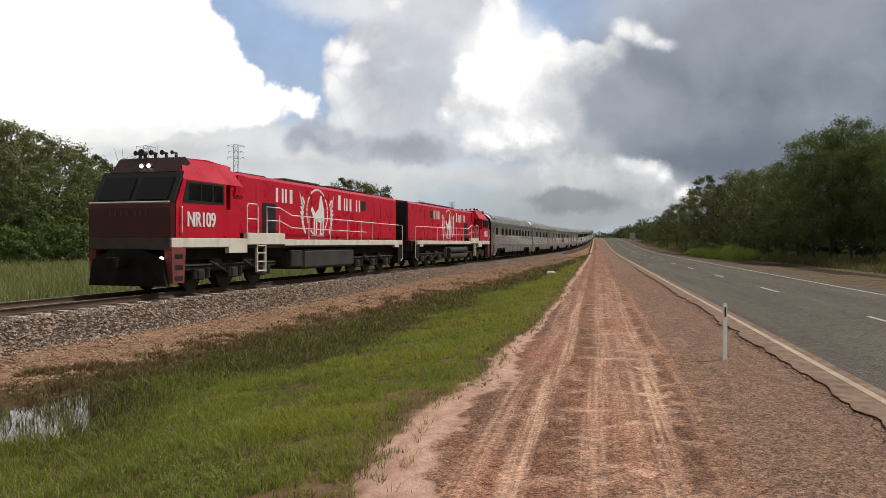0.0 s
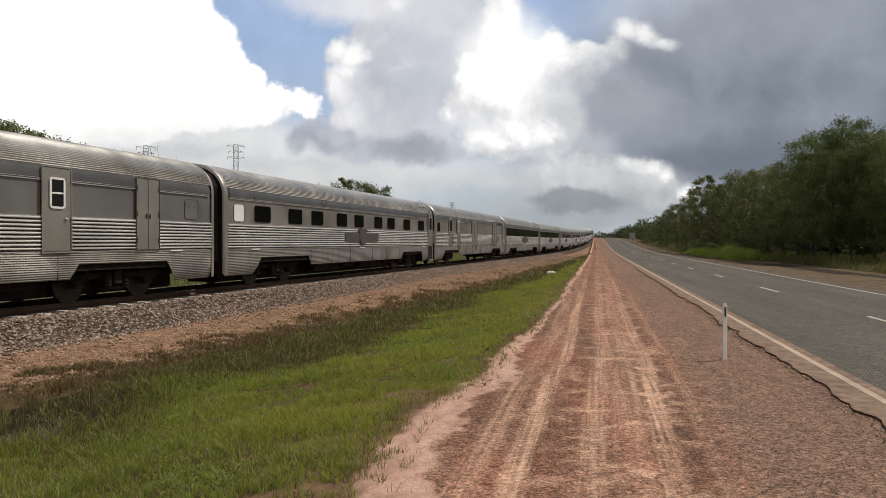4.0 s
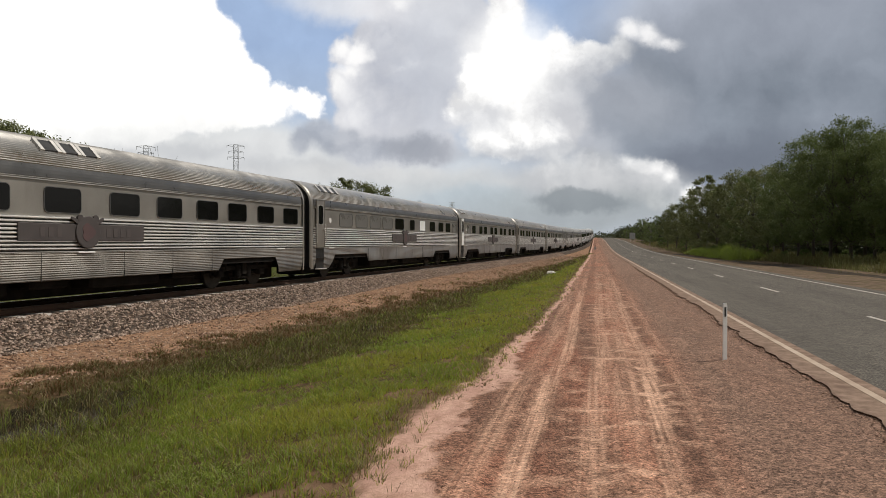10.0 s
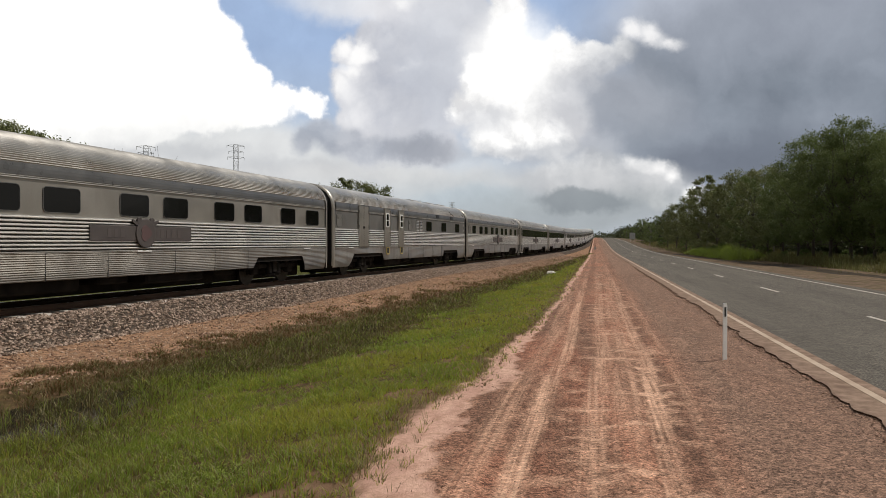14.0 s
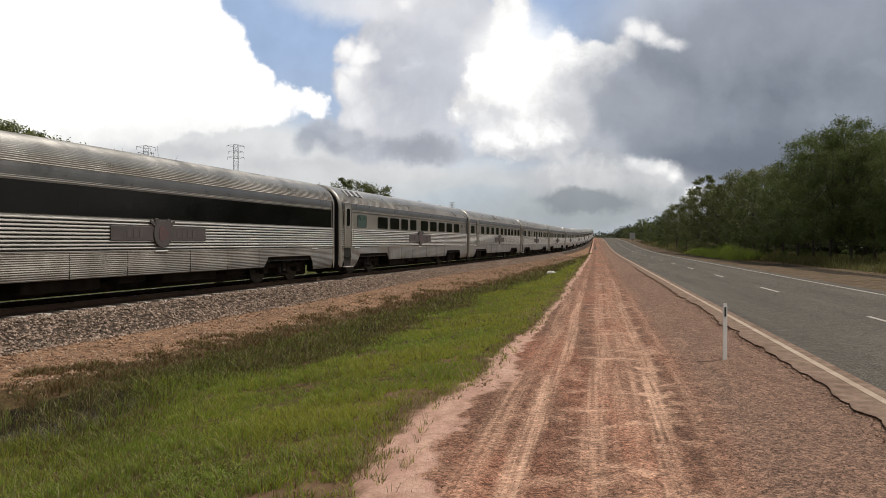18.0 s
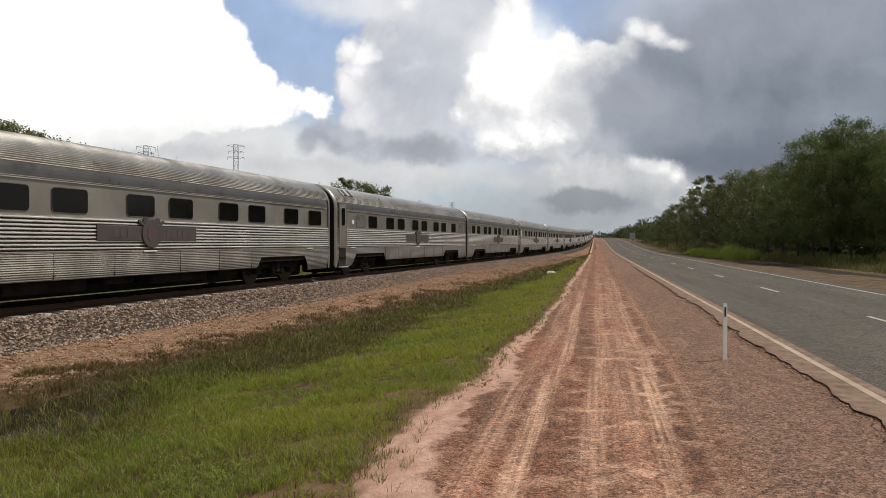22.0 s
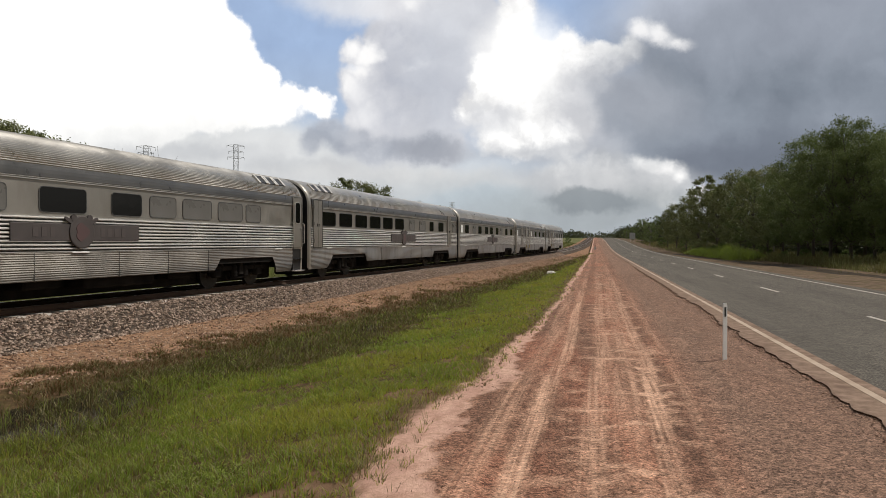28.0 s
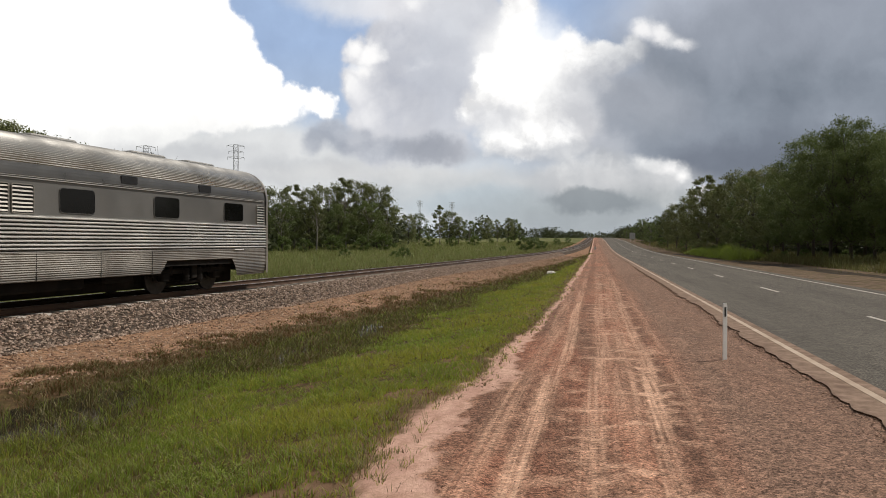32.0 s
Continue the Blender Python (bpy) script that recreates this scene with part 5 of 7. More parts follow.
def loco(number, label):
    """A red hood locomotive, cab first; x runs from its front beam back, both sides are alike."""
    L = new("diesel_locomotive")
    tagged(L, label, "locomotive", group="locomotives of the train")
    # underframe band
    g = Geo()
    for s_ in (-1, 1):
        y0, y1 = sorted((s_ * 1.30, s_ * 1.46))
        g.box(0, 2.9, y0, y1, 1.34, 1.62, .01)
        g.box(2.9, 4.0, y0, y1, 1.14, 1.62, .01)
        g.box(4.0, 6.6, y0, y1, 1.42, 1.82, .01)
        g.box(6.6, LOCO_LEN, y0, y1, 1.37, 1.60, .01)
        g.box(LOCO_LEN - 1.15, LOCO_LEN - .5, y0, y1, 1.24, 1.37, .01)
    part("side_sill", g, CREAM, L, "cream-white deck sill")
    part("deck", Geo().box(.1, LOCO_LEN - .05, -1.40, 1.40, 1.30, 1.575).box(4.02, 6.58, -1.4, 1.4, 1.58, 1.80), BLACKP, L, "dark walkway deck")
    part("frame", Geo().box(.3, LOCO_LEN - .3, -1.1, 1.1, .95, 1.32), UNDER, L)
    # cab
    cab = part("cab", Geo().prism([(.16, 1.62), (.16, 2.62), (.62, 3.62), (1.05, 4.06), (2.4, 4.12), (3.7, 4.02), (3.7, 3.45), (3.45, 3.35), (3.45, 1.62)], "y", -1.0, 1.0), RED, L)
    g = Geo()
    for s_ in (-1, 1):
        y0, y1 = sorted((s_ * 1.0, s_ * 1.455))
        g.prism([(.2, 1.63), (.2, 2.62), (.55, 3.36), (2.75, 3.36), (2.75, 2.55), (3.55, 2.55), (3.55, 1.63)], "y", y0, y1)
    part("cab_side", g, RED, cab, "red cab side")
    g = Geo()
    for s_ in (-1, 1):
        o = [(s_ * 1.46, 3.36), (s_ * 1.0, 4.06), (s_ * .96, 4.02), (s_ * .98, 3.36)]
        v = []
        for x, lift in ((.55, 0), (3.75, 0)):
            for i, (y, z) in enumerate(o):
                xx = x + (.50 if (x < 1 and i in (1, 2)) else 0) - (.0 if x < 1 else (.25 if i in (1, 2) else 0))
                v.append((xx, y, z))
        g.add(v, [(0, 1, 2, 3), (4, 5, 6, 7), (0, 4, 5, 1), (1, 5, 6, 2), (2, 6, 7, 3), (3, 7, 4, 0)])
    part("cab_roof_side", g, RED, cab, "sloping red cab roof edge")
    nose = part("nose", Geo().prism([(.0, 1.62), (-.02, 2.50), (.08, 2.64), (.2, 2.64), (.2, 1.62)], "y", -1.43, 1.43), RED_SHADE_SEAM, cab, "flat red nose darkened for its shade")
    part("nose_trim", Geo().tube([(-.03, -1.4, 2.66), (-.03, 1.4, 2.66)], .025, 6), CREAM, nose, "pale trim bar")
    for x in (-.62, -.42, -.22, .06, .26, .46, .66):
        part("lettering_bar", Geo().box(-.030, -.014, x - .03, x + .03, 2.26, 2.44), BOARD, nose, "faint lettering bar")
    part("windscreen_surround", Geo().prism([(.09, 2.66), (.60, 3.60), (.64, 3.58), (.18, 2.66)], "y", -1.42, 1.42), BLACKP, cab, "black windscreen surround")
    for y in (-.66, .66):
        part("windscreen", Geo().prism([(.11, 2.74), (.485, 3.42), (.47, 3.43), (.095, 2.75)], "y", y - .56, y + .56), GLASS, cab, "dark windscreen pane")
    part("forehead", Geo().prism([(.585, 3.60), (.98, 4.05), (1.05, 4.08), (1.3, 3.9), (.7, 3.56)], "y", -1.16, 1.16), BROW, cab, "red brow above the windscreen, darkened for shade")
    for y in (-.13, .13):
        hl = part("headlight", Geo().disc(.70, y, 3.80, .06, .06, "x", 16), LAMP, cab, "lit round headlight")
        part("bezel", Geo().disc(.73, y, 3.79, .10, .06, "x", 16), BLACKP, hl)
    for y, x, r in ((.38, 1.2, .12), (.05, 1.25, .09), (-.3, 1.3, .08), (-.62, 1.35, .06), (.62, 1.25, .08)):
        part("horn", Geo().disc(x - .1, y, 4.24, r, .22, "x", 12, [(-.12, r), (-.02, r * .55), (.14, r * .4)]).box(x - .05, x + .03, y - .03, y + .03, 4.05, 4.2), BLACKP, cab, "black roof horn")
    for s_ in (-1, 1):
        def yb(a, b):
            return sorted((s_ * a, s_ * b))
        y0, y1 = yb(1.455, 1.468)
        part("cab_window_surround", Geo().prism([(.50, 2.66), (.72, 3.33), (2.62, 3.33), (2.62, 2.70)], "y", y0, y1), BLACKP, cab, "black side window surround")
        for a, b in ((.78, 1.38), (1.44, 1.98), (2.04, 2.52)):
            part("cab_window", Geo().box(a, b, *yb(1.468, 1.476), 2.76, 3.27, .004), GLASS, cab, "cab side window")
        part("cab_grab_rail", Geo().tube([(.48, s_ * 1.46, 2.55), (.40, s_ * 1.52, 2.5), (.40, s_ * 1.52, 1.8), (.48, s_ * 1.46, 1.75)], .018, 6), WHITE, cab, "white grab rail")
        num = part("running_number", lettering(number, .60), WHITE, cab, "white running number")
        num.data.materials.append(WHITE)
        num.matrix_basis = pose(1.42, s_ * 1.463, 2.16, 90, 0, 0 if s_ < 0 else 180)
        num.scale = (.84, 1.08, 1)
        part("side_door", Geo().box(3.0, 3.42, *yb(1.0, 1.03), 2.6, 3.4, .01), RED, cab)
        part("door_window", Geo().box(3.05, 3.36, *yb(1.03, 1.04), 2.95, 3.32, .01), GLASS, cab)
    # hood
    hood = part("hood", Geo().prism([(-.98, 1.6), (-.98, 3.78), (-.88, 3.90), (-.35, 3.97), (.35, 3.97), (.88, 3.90), (.98, 3.78), (.98, 1.6)], "x", 3.72, HOOD_END), RED, L, "tall red engine hood")
    part("hood_top", Geo().box(8.2, 11.2, -.6, .6, 3.94, 4.06, .04).box(12.0, 16.0, -.7, .7, 3.94, 4.04, .04).box(5.0, 7.0, -.45, .45, 3.94, 4.02, .03), BLACKP, hood, "black roof grilles")
    for s_ in (-1, 1):
        def yb(a, b):
            return sorted((s_ * a, s_ * b))
        part("air_intake", Geo().prism([(3.9, 3.1), (4.5, 3.1), (4.5, 3.8), (4.1, 3.8)], "y", *yb(.9, 1.05)), RED, hood)
        part("hood_grille", Geo().box(14.95, 15.55, *yb(.98, .988), 3.05, 3.5), BLACKP, hood, "black side grille")
        for x in (5.35, 9.7, 12.1, 16.7, 17.6):
            part("hood_door_seam", Geo().box(x - .012, x + .012, *yb(.98, .987), 1.75, 3.5), RED_SHADE_SEAM, hood)
        part("hood_door", Geo().box(5.75, 6.75, *yb(.98, .99), 1.62, 2.95, .004), BLACKP, hood, "dark open side door")
        # lettering and emblem as plain shapes; the far side reads the other way
        def fx(x):
            return x if s_ < 0 else 21.5 - x

        def bar(x, w, z0, z1):
            a_, b_ = sorted((fx(x), fx(x + w)))
            part("lettering_bar", Geo().box(a_, b_, *yb(.98, .992), z0, z1), WHITE, hood, "white lettering bar")
        for x, w in ((6.75, .16), (7.20, .13), (7.45, .13), (7.82, .22)):
            bar(x, w, 3.02, 3.56)
        for x, w in ((12.3, .30), (12.95, .13), (13.22, .13), (13.6, .2), (14.35, .13), (14.7, .13)):
            bar(x, w, 2.95, 3.52 if x > 12.5 else 3.62)
        cx, cz, rx, rz = fx(10.25), 2.74, 1.02, 1.02
        g = Geo()
        for i in range(36):
            if i % 9 == 4:
                continue
            a0, a1 = radians(i * 10), radians(i * 10 + 8)
            g.prism([(cx + rx * q * math.cos(a), cz + rz * q * math.sin(a)) for q, a in ((1, a0), (1, a1), (.92, a1), (.92, a0))], "y", *yb(.98, .992))
        part("emblem_oval", g, WHITE, hood, "broken white oval")
        for k_ in (-1, 1):
            g = Geo()
            for i in range(7):
                z, x = 1.82 + i * .2, cx + k_ * (1.12 + .10 * i - .015 * i * i)
                g.prism([(x, z), (x + k_ * .28, z + .32), (x + k_ * .14, z + .34), (x - k_ * .03, z + .12)], "y", *yb(.98, .992))
            g.prism([(cx + k_ * 1.25, 2.95), (cx + k_ * 1.62, 3.55), (cx + k_ * 1.46, 3.02)], "y", *yb(.98, .992))
            part("emblem_spray", g, WHITE, hood, "white leaf strokes")
        t_ = 1 if s_ < 0 else -1
        g = Geo()
        g.prism([(cx + t_ * x, z) for x, z in ((.25, 3.48), (.37, 3.48), (.62, 2.88), (.66, 2.38), (.3, 2.32), (-.3, 2.45), (-.62, 2.85), (-.5, 3.0), (-.2, 2.72), (.1, 2.9))], "y", *yb(.98, .992))
        for x in (-.34, -.14, .26, .5):
            g.prism([(cx + t_ * (x + q), z) for q, z in ((0, 2.48), (.13, 2.48), (.06, 1.82), (-.03, 1.82))], "y", *yb(.98, .992))
        g.box(cx - .62, cx + .62, *yb(.98, .992), 1.74, 1.80)
        part("emblem_shape", g, WHITE, hood, "plain white emblem shape")
        # handrails
        yr = s_ * 1.42
        g = Geo()
        for a, b in ((4.05, 4.75),):
            g.tube([(a, yr, 1.82), (a, yr, 2.72), (a + .08, yr, 2.82), (b - .08, yr, 2.82), (b, yr, 2.72), (b, yr, 1.82)], .022, 6)
            g.tube([(a, yr, 2.3), (b, yr, 2.3)], .018, 6)
        part("handrail", g, WHITE, L, "white stair handrail")
        g = Geo()
        g.tube([(5.35, yr, 1.82), (5.35, yr, 2.76), (6.3, yr, 2.76), (7.2, yr, 2.52), (LOCO_LEN - .4, yr, 2.42)], .022, 6)
        g.tube([(5.35, yr, 2.28), (6.3, yr, 2.28), (7.2, yr, 2.05), (14.6, yr, 1.98)], .018, 6)
        for x in (6.25, 8.6, 10.6, 12.4, 14.0, 15.4):
            g.tube([(x, yr, 1.6), (x, yr, 2.5)], .02, 6)
        part("handrail", g, WHITE, L, "long white walkway handrail")
        g = Geo()
        g.prism([(.0, 1.36), (.66, 1.36), (.58, .30), (.06, .30)], "y", *yb(1.2, 1.45))
        part("front_steps", g, STEP_RED, L, "red front steps")
        for z in (1.08, .76, .44):
            part("step_hole", Geo().box(.14, .52, *yb(1.44, 1.456), z - .07, z + .07, .004), BLACKP, L)
        g = Geo()
        for x in (4.72, 5.28):
            g.box(x - .03, x + .03, *yb(1.34, 1.42), .45, 1.42)
        for z in (.5, .82, 1.12, 1.38):
            g.box(4.72, 5.28, *yb(1.34, 1.44), z - .02, z + .02)
        part("ladder", g, CREAM, L, "pale side ladder")
    # fuel tank and fittings
    part("fuel_tank", Geo().box(8.3, 13.3, -1.36, 1.36, .42, 1.22, .10), TANK, L, "grey fuel tank")
    part("battery_box", Geo().box(7.2, 8.2, -1.38, 1.38, .52, 1.2, .05), BOGIE_GREY, L, "dark grey equipment box")
    for z in (.55, .95):
        part("air_reservoir", Geo().tube([(8.4, 1.45, z), (12.9, 1.45, z)], .19, 14), TANK, L, "cylindrical air reservoir")
    for x in (3.6, 16.0):
        b = part("bogie", cached("bogie3", 1, bogie3_geo, BOGIE_GREY), BOGIE_GREY, L, "dusty grey-black three-axle bogie")
        b.location = (x, 0, 0)
        for d in (-1.85, 0, 1.85):
            part("wheelset", cached("wheelset", 1, wheelset_geo, WHEEL), WHEEL, b).location = (d, 0, 0)
    # front: beam, plough, couplers
    part("front_beam", Geo().box(-.05, .12, -1.42, 1.42, 1.28, 1.62, .02), BEAM_SHADE, L, "brown front beam, shade in its colour")
    part("plough", Geo().prism([(-1.35, .22), (-1.2, 1.0), (-.55, 1.26), (.55, 1.26), (1.2, 1.0), (1.35, .22)], "x", -.12, .05), UNDER, L, "black snow-plough pilot")
    part("coupler", Geo().box(-.75, .0, -.14, .14, .76, 1.04, .04).box(-.85, -.6, -.2, .16, .72, 1.08, .04), UNDER, L)
    part("coupler", Geo().box(LOCO_LEN, LOCO_LEN + .9, -.14, .14, .76, 1.04, .04), UNDER, L)
    part("marker_light", Geo().disc(-.06, -1.15, 1.02, .06, .05, "x", 12), LAMP, L, "lit marker light")
    for y in (-.9, -.5, .5, .9):
        part("air_hose", Geo().tube([(LOCO_LEN - .1, y, 1.3), (LOCO_LEN + .35, y, 1.0), (LOCO_LEN + .45, y, .55)], .035, 6), RUBBER, L)
    # black panel over the red hood's end: shade painted as colour
    part("hood_end", Geo().box(HOOD_END, HOOD_END + .06, -.93, .93, 1.62, 3.86, .02), BLACKP, hood, "rear hood end panel, black for its shade")
    part("end_plate", Geo().box(LOCO_LEN - .1, LOCO_LEN + .3, -1.2, 1.2, .95, 1.6, .03), BLACKP, L, "black rear end plate")
    for s_ in (-1, 1):
        part("rear_handrail", Geo().tube([(LOCO_LEN - .15, s_ * 1.42, 2.42), (LOCO_LEN + .18, s_ * 1.40, 2.40), (LOCO_LEN + .22, s_ * 1.40, .6), (LOCO_LEN - .1, s_ * 1.42, .5)], .025, 6), CREAM, L, "pale rear handrail")
        part("rear_steps", Geo().box(LOCO_LEN - .5, LOCO_LEN + .1, min(s_ * 1.1, s_ * 1.4), max(s_ * 1.1, s_ * 1.4), .35, 1.36, .02), UNDER, L, "black rear steps")
    return L


LOCOS = [loco("NR109", "red diesel locomotive with cream sill, white handrails and lit headlights"), loco("NR75", "red diesel locomotive coupled behind the leading one, cab facing the coaches")]

# ---------------------------------------------------------------- how the train moves


def travelled(t):
    """Metres run since 2 s."""
    q = t - 2
    return ((-4.81e-04 * q + 5.967e-02) * q + 21.588) * q


def rigid(s0, s1, at):
    """A pose with its x axis from s0 to s1 along the line, its origin at the place at."""
    xa, ya, za, _ = line_pose(s0, RAIL_TOP)
    xb, yb, zb, _ = line_pose(s1, RAIL_TOP)
    a, b = Vector((xa, ya, za)), Vector((xb, yb, zb))
    d = (b - a).normalized()
    up = Vector((0, 0, 1))
    y = up.cross(d).normalized()
    z = d.cross(y)
    o = a + d * (at - s0)
    m = Matrix((d, y, z)).transposed().to_4x4()
    m.translation = o
    return m


def motions():
    times = [float(i) for i in range(0, 33)]
    for n, c in enumerate(COACHES):
        rows = []
        for t in times:
            s = 40.05 + PITCH * (n - 1) - travelled(t)
            rows.append((t, rigid(s + BOGIES[0], s + BOGIES[1], s)))
        walk(c, rows)
    rows_a, rows_b = [], []
    for t in times:
        d = travelled(t) - travelled(0)
        s = 17.5 - d
        rows_a.append((t, rigid(s + 3.6, s + 16.0, s)))
        s = 39.75 - d
        m = rigid(s + 3.6, s + 16.0, s + LOCO_LEN)
        rows_b.append((t, m @ pose(0, 0, 0, 0, 0, 180)))
    walk(LOCOS[0], rows_a)
    walk(LOCOS[1], rows_b)
    walk(backdrop, [(0.0, pose(0, SKY_FAR, 0)), (16.0, pose(47, SKY_FAR, 0)), (32.0, pose(94, SKY_FAR, 0))])

# ---------------------------------------------------------------- plants
def leaf_mat(name, a, b, c_, glow=.35, rough=.6):
    k = Nodes(name)
    geo = k.n.new("ShaderNodeNewGeometry")
    col = k.mix(k.rng(geo.outputs["Random Per Island"], 0, 1), a, b)
    col = k.mix(k.rng(k.noise(.35, 3), .4, .65, 0, .6), col, c_)
    info = k.n.new("ShaderNodeObjectInfo")
    col = k.mix(k.rng(info.outputs["Random"], 0, 1, 0, .35), col, tuple(x * .6 for x in a))
    k.done(col, rough, spec=.3)
    tr = k.n.new("ShaderNodeBsdfTranslucent")
    k.l.new(col, tr.inputs["Color"])
    ms = k.n.new("ShaderNodeMixShader")
    ms.inputs[0].default_value = glow
    k.l.new(k.bsdf.outputs[0], ms.inputs[1])
    k.l.new(tr.outputs[0], ms.inputs[2])
    k.l.new(ms.outputs[0], k.n["Material Output"].inputs["Surface"])
    return k.mat


LEAF = leaf_mat("gum_leaves", (.135, .155, .058), (.24, .26, .105), (.17, .175, .075))
LEAF_DARK = leaf_mat("dark_gum_leaves", (.105, .142, .045), (.195, .242, .08), (.13, .15, .053), .42)
LEAF_FAR = leaf_mat("far_woodland_leaves", (.060, .075, .035), (.095, .11, .05), (.07, .08, .035))
BUSH = leaf_mat("bright_bush_leaves", (.09, .13, .03), (.14, .19, .05), (.10, .13, .035))
GRASS = leaf_mat("bright_green_grass", (.205, .295, .034), (.365, .46, .08), (.26, .30, .053), .5)
GRASS_YELLOW = leaf_mat("yellow_green_grass", (.34, .365, .045), (.52, .52, .09), (.38, .38, .065), .5)
GRASS_DARK = leaf_mat("dark_and_shade_grass", (.088, .090, .026), (.160, .158, .047), (.16, .108, .048), .45)
GRASS_DRY = leaf_mat("straw_grass", (.28, .25, .12), (.40, .35, .18), (.26, .26, .09), .35)
GRASS_BROWN = leaf_mat("brown_dying_grass", (.17, .095, .045), (.30, .185, .09), (.21, .125, .06), .4)
WEED = leaf_mat("bright_weed_leaves", (.17, .22, .035), (.30, .35, .065), (.20, .24, .045), .4)
MEADOW = leaf_mat("tall_meadow_grass", (.18, .21, .065), (.27, .30, .10), (.22, .235, .085), .45)
BARK = plain("grey_brown_bark", (.060, .050, .040), (.10, .084, .068), 1.5, .9, 0, 14, .5, dirt=(.09, .07, .055))
BARK_PALE = plain("pale_gum_bark", (.22, .20, .17), (.30, .275, .24), 1.0, .85, 0, 14, .4, dirt=(.2, .16, .13))


def tree_meshes(seed, height, spread, clumps, leaves, leaf, low=.25, pale=False, lmat=LEAF):
    """Trunk with limbs, and a crown of leaf clumps at the limbs' ends; leaves are single tilted blades."""
    rnd = random.Random(seed)
    rs = np.random.RandomState(seed)
    g = Geo()
    lean = Vector((rnd.uniform(-.06, .06), rnd.uniform(-.06, .06), 1))
    top = height * rnd.uniform(.55, .68)
    r0 = height * .011 + .04
    trunk = [lean * (top * i / 5) + Vector((rnd.uniform(-.12, .12), rnd.uniform(-.12, .12), 0)) * (i > 0) for i in range(6)]
    g.tube([tuple(p) for p in trunk], r0, 7, r0 * .45)
    centres = []
    for i in range(clumps):
        f = low + (1 - low) * ((i + rnd.random()) / clumps)
        z = height * f
        ang = i * 2.4 + rnd.uniform(-.5, .5)
        wide = spread * math.sin(math.pi * min(.97, max(.10, (f - low * .7) / (1.04 - low * .7)))) ** .55 * rnd.uniform(.5, 1.05)
        c = Vector((math.cos(ang) * wide, math.sin(ang) * wide, z))
        start = lean * min(top * .98, z * rnd.uniform(.45, .75))
        mid = start.lerp(c, .55) + Vector((0, 0, -.06 * height * rnd.random()))
        g.tube([tuple(start), tuple(mid), tuple(c)], r0 * .30, 5, .015)
        centres.append((c, rnd.uniform(.7, 1.3) * spread * .25))
    per = leaves // clumps
    pts, outs = [], []
    for c, r in centres:
        d = rs.normal(size=(per, 3))
        d[:, 2] += .25
        d /= np.linalg.norm(d, axis=1)[:, None] + 1e-9
        rad = r * (1 - .62 * rs.uniform(0, 1, (per, 1)) ** 1.8)
        # uneven lobes and small sprays that reach out of the clump
        lob = 1 + .38 * np.sin(d[:, :1] * 6 + c[0]) * np.cos(d[:, 1:2] * 5 + c[1]) + .18 * np.sin(d[:, 2:3] * 11 + c[2])
        pts.append(np.array(c) + d * rad * lob * np.array([1.15, 1.15, .72]))
        outs.append(d)
    p, d = np.concatenate(pts), np.concatenate(outs)
    n = len(p)
    nrm = d * .9 + np.array([0, 0, .35]) + rs.normal(size=(n, 3)) * .42
    nrm /= np.linalg.norm(nrm, axis=1)[:, None] + 1e-9
    a = np.cross(nrm, rs.normal(size=(n, 3)))
    a[:, 2] -= .35
    a /= np.linalg.norm(a, axis=1)[:, None] + 1e-9
    b = np.cross(nrm, a)
    b /= np.linalg.norm(b, axis=1)[:, None] + 1e-9
    sz = leaf * rs.uniform(.6, 1.4, (n, 1))
    a, b = a * sz, b * sz * .5
    q = np.stack([p - a, p + b, p + a, p - b], 1)
    return g.mesh("trunk", BARK_PALE if pale else BARK, True), quads("crown", q, [lmat])


TREE_KINDS = {}


def tree(kind, x, y, scale=1.0, turn=0.0, label="", category="tree", group=""):
    tm, cm = TREE_KINDS[kind]
    nm = "shrub" if category == "shrub" else "tree"
    t = new(nm)
    tagged(t, label, category, group)
    part("trunk", tm, None, t)
    part("crown", cm, None, t)
    t.matrix_basis = pose(x, y, ground_z(x, y) - .1, 0, 0, turn) @ Matrix.Diagonal((scale, scale, scale, 1))
    return t


TREE_KINDS["tall_a"] = tree_meshes(1, 18, 4.6, 36, 9000, .19, .22)
TREE_KINDS["tall_b"] = tree_meshes(2, 19, 3.8, 32, 8000, .19, .20, True)
TREE_KINDS["tall_c"] = tree_meshes(3, 16, 5.2, 36, 9200, .19, .16)
TREE_KINDS["dark_a"] = tree_meshes(4, 16, 5.2, 42, 8000, .17, .18, False, LEAF_DARK)
TREE_KINDS["dark_b"] = tree_meshes(5, 15, 4.6, 38, 7500, .165, .16, False, LEAF_DARK)
TREE_KINDS["dark_c"] = tree_meshes(6, 13, 4.2, 34, 7000, .16, .20, True, LEAF_DARK)
TREE_KINDS["near_a"] = tree_meshes(14, 16, 5.2, 44, 24000, .105, .18, False, LEAF_DARK)
TREE_KINDS["near_b"] = tree_meshes(15, 15, 4.6, 40, 22000, .10, .16, False, LEAF_DARK)
TREE_KINDS["near_c"] = tree_meshes(16, 13, 4.2, 36, 20000, .10, .20, False, LEAF_DARK)
TREE_KINDS["shrub"] = tree_meshes(7, 4.2, 2.3, 16, 2200, .17, .08, False, BUSH)
TREE_KINDS["thin"] = tree_meshes(8, 14, 2.6, 20, 3000, .19, .35, True)

rt = random.Random(11)
LT = "grey-green gum tree at the edge of the meadow"


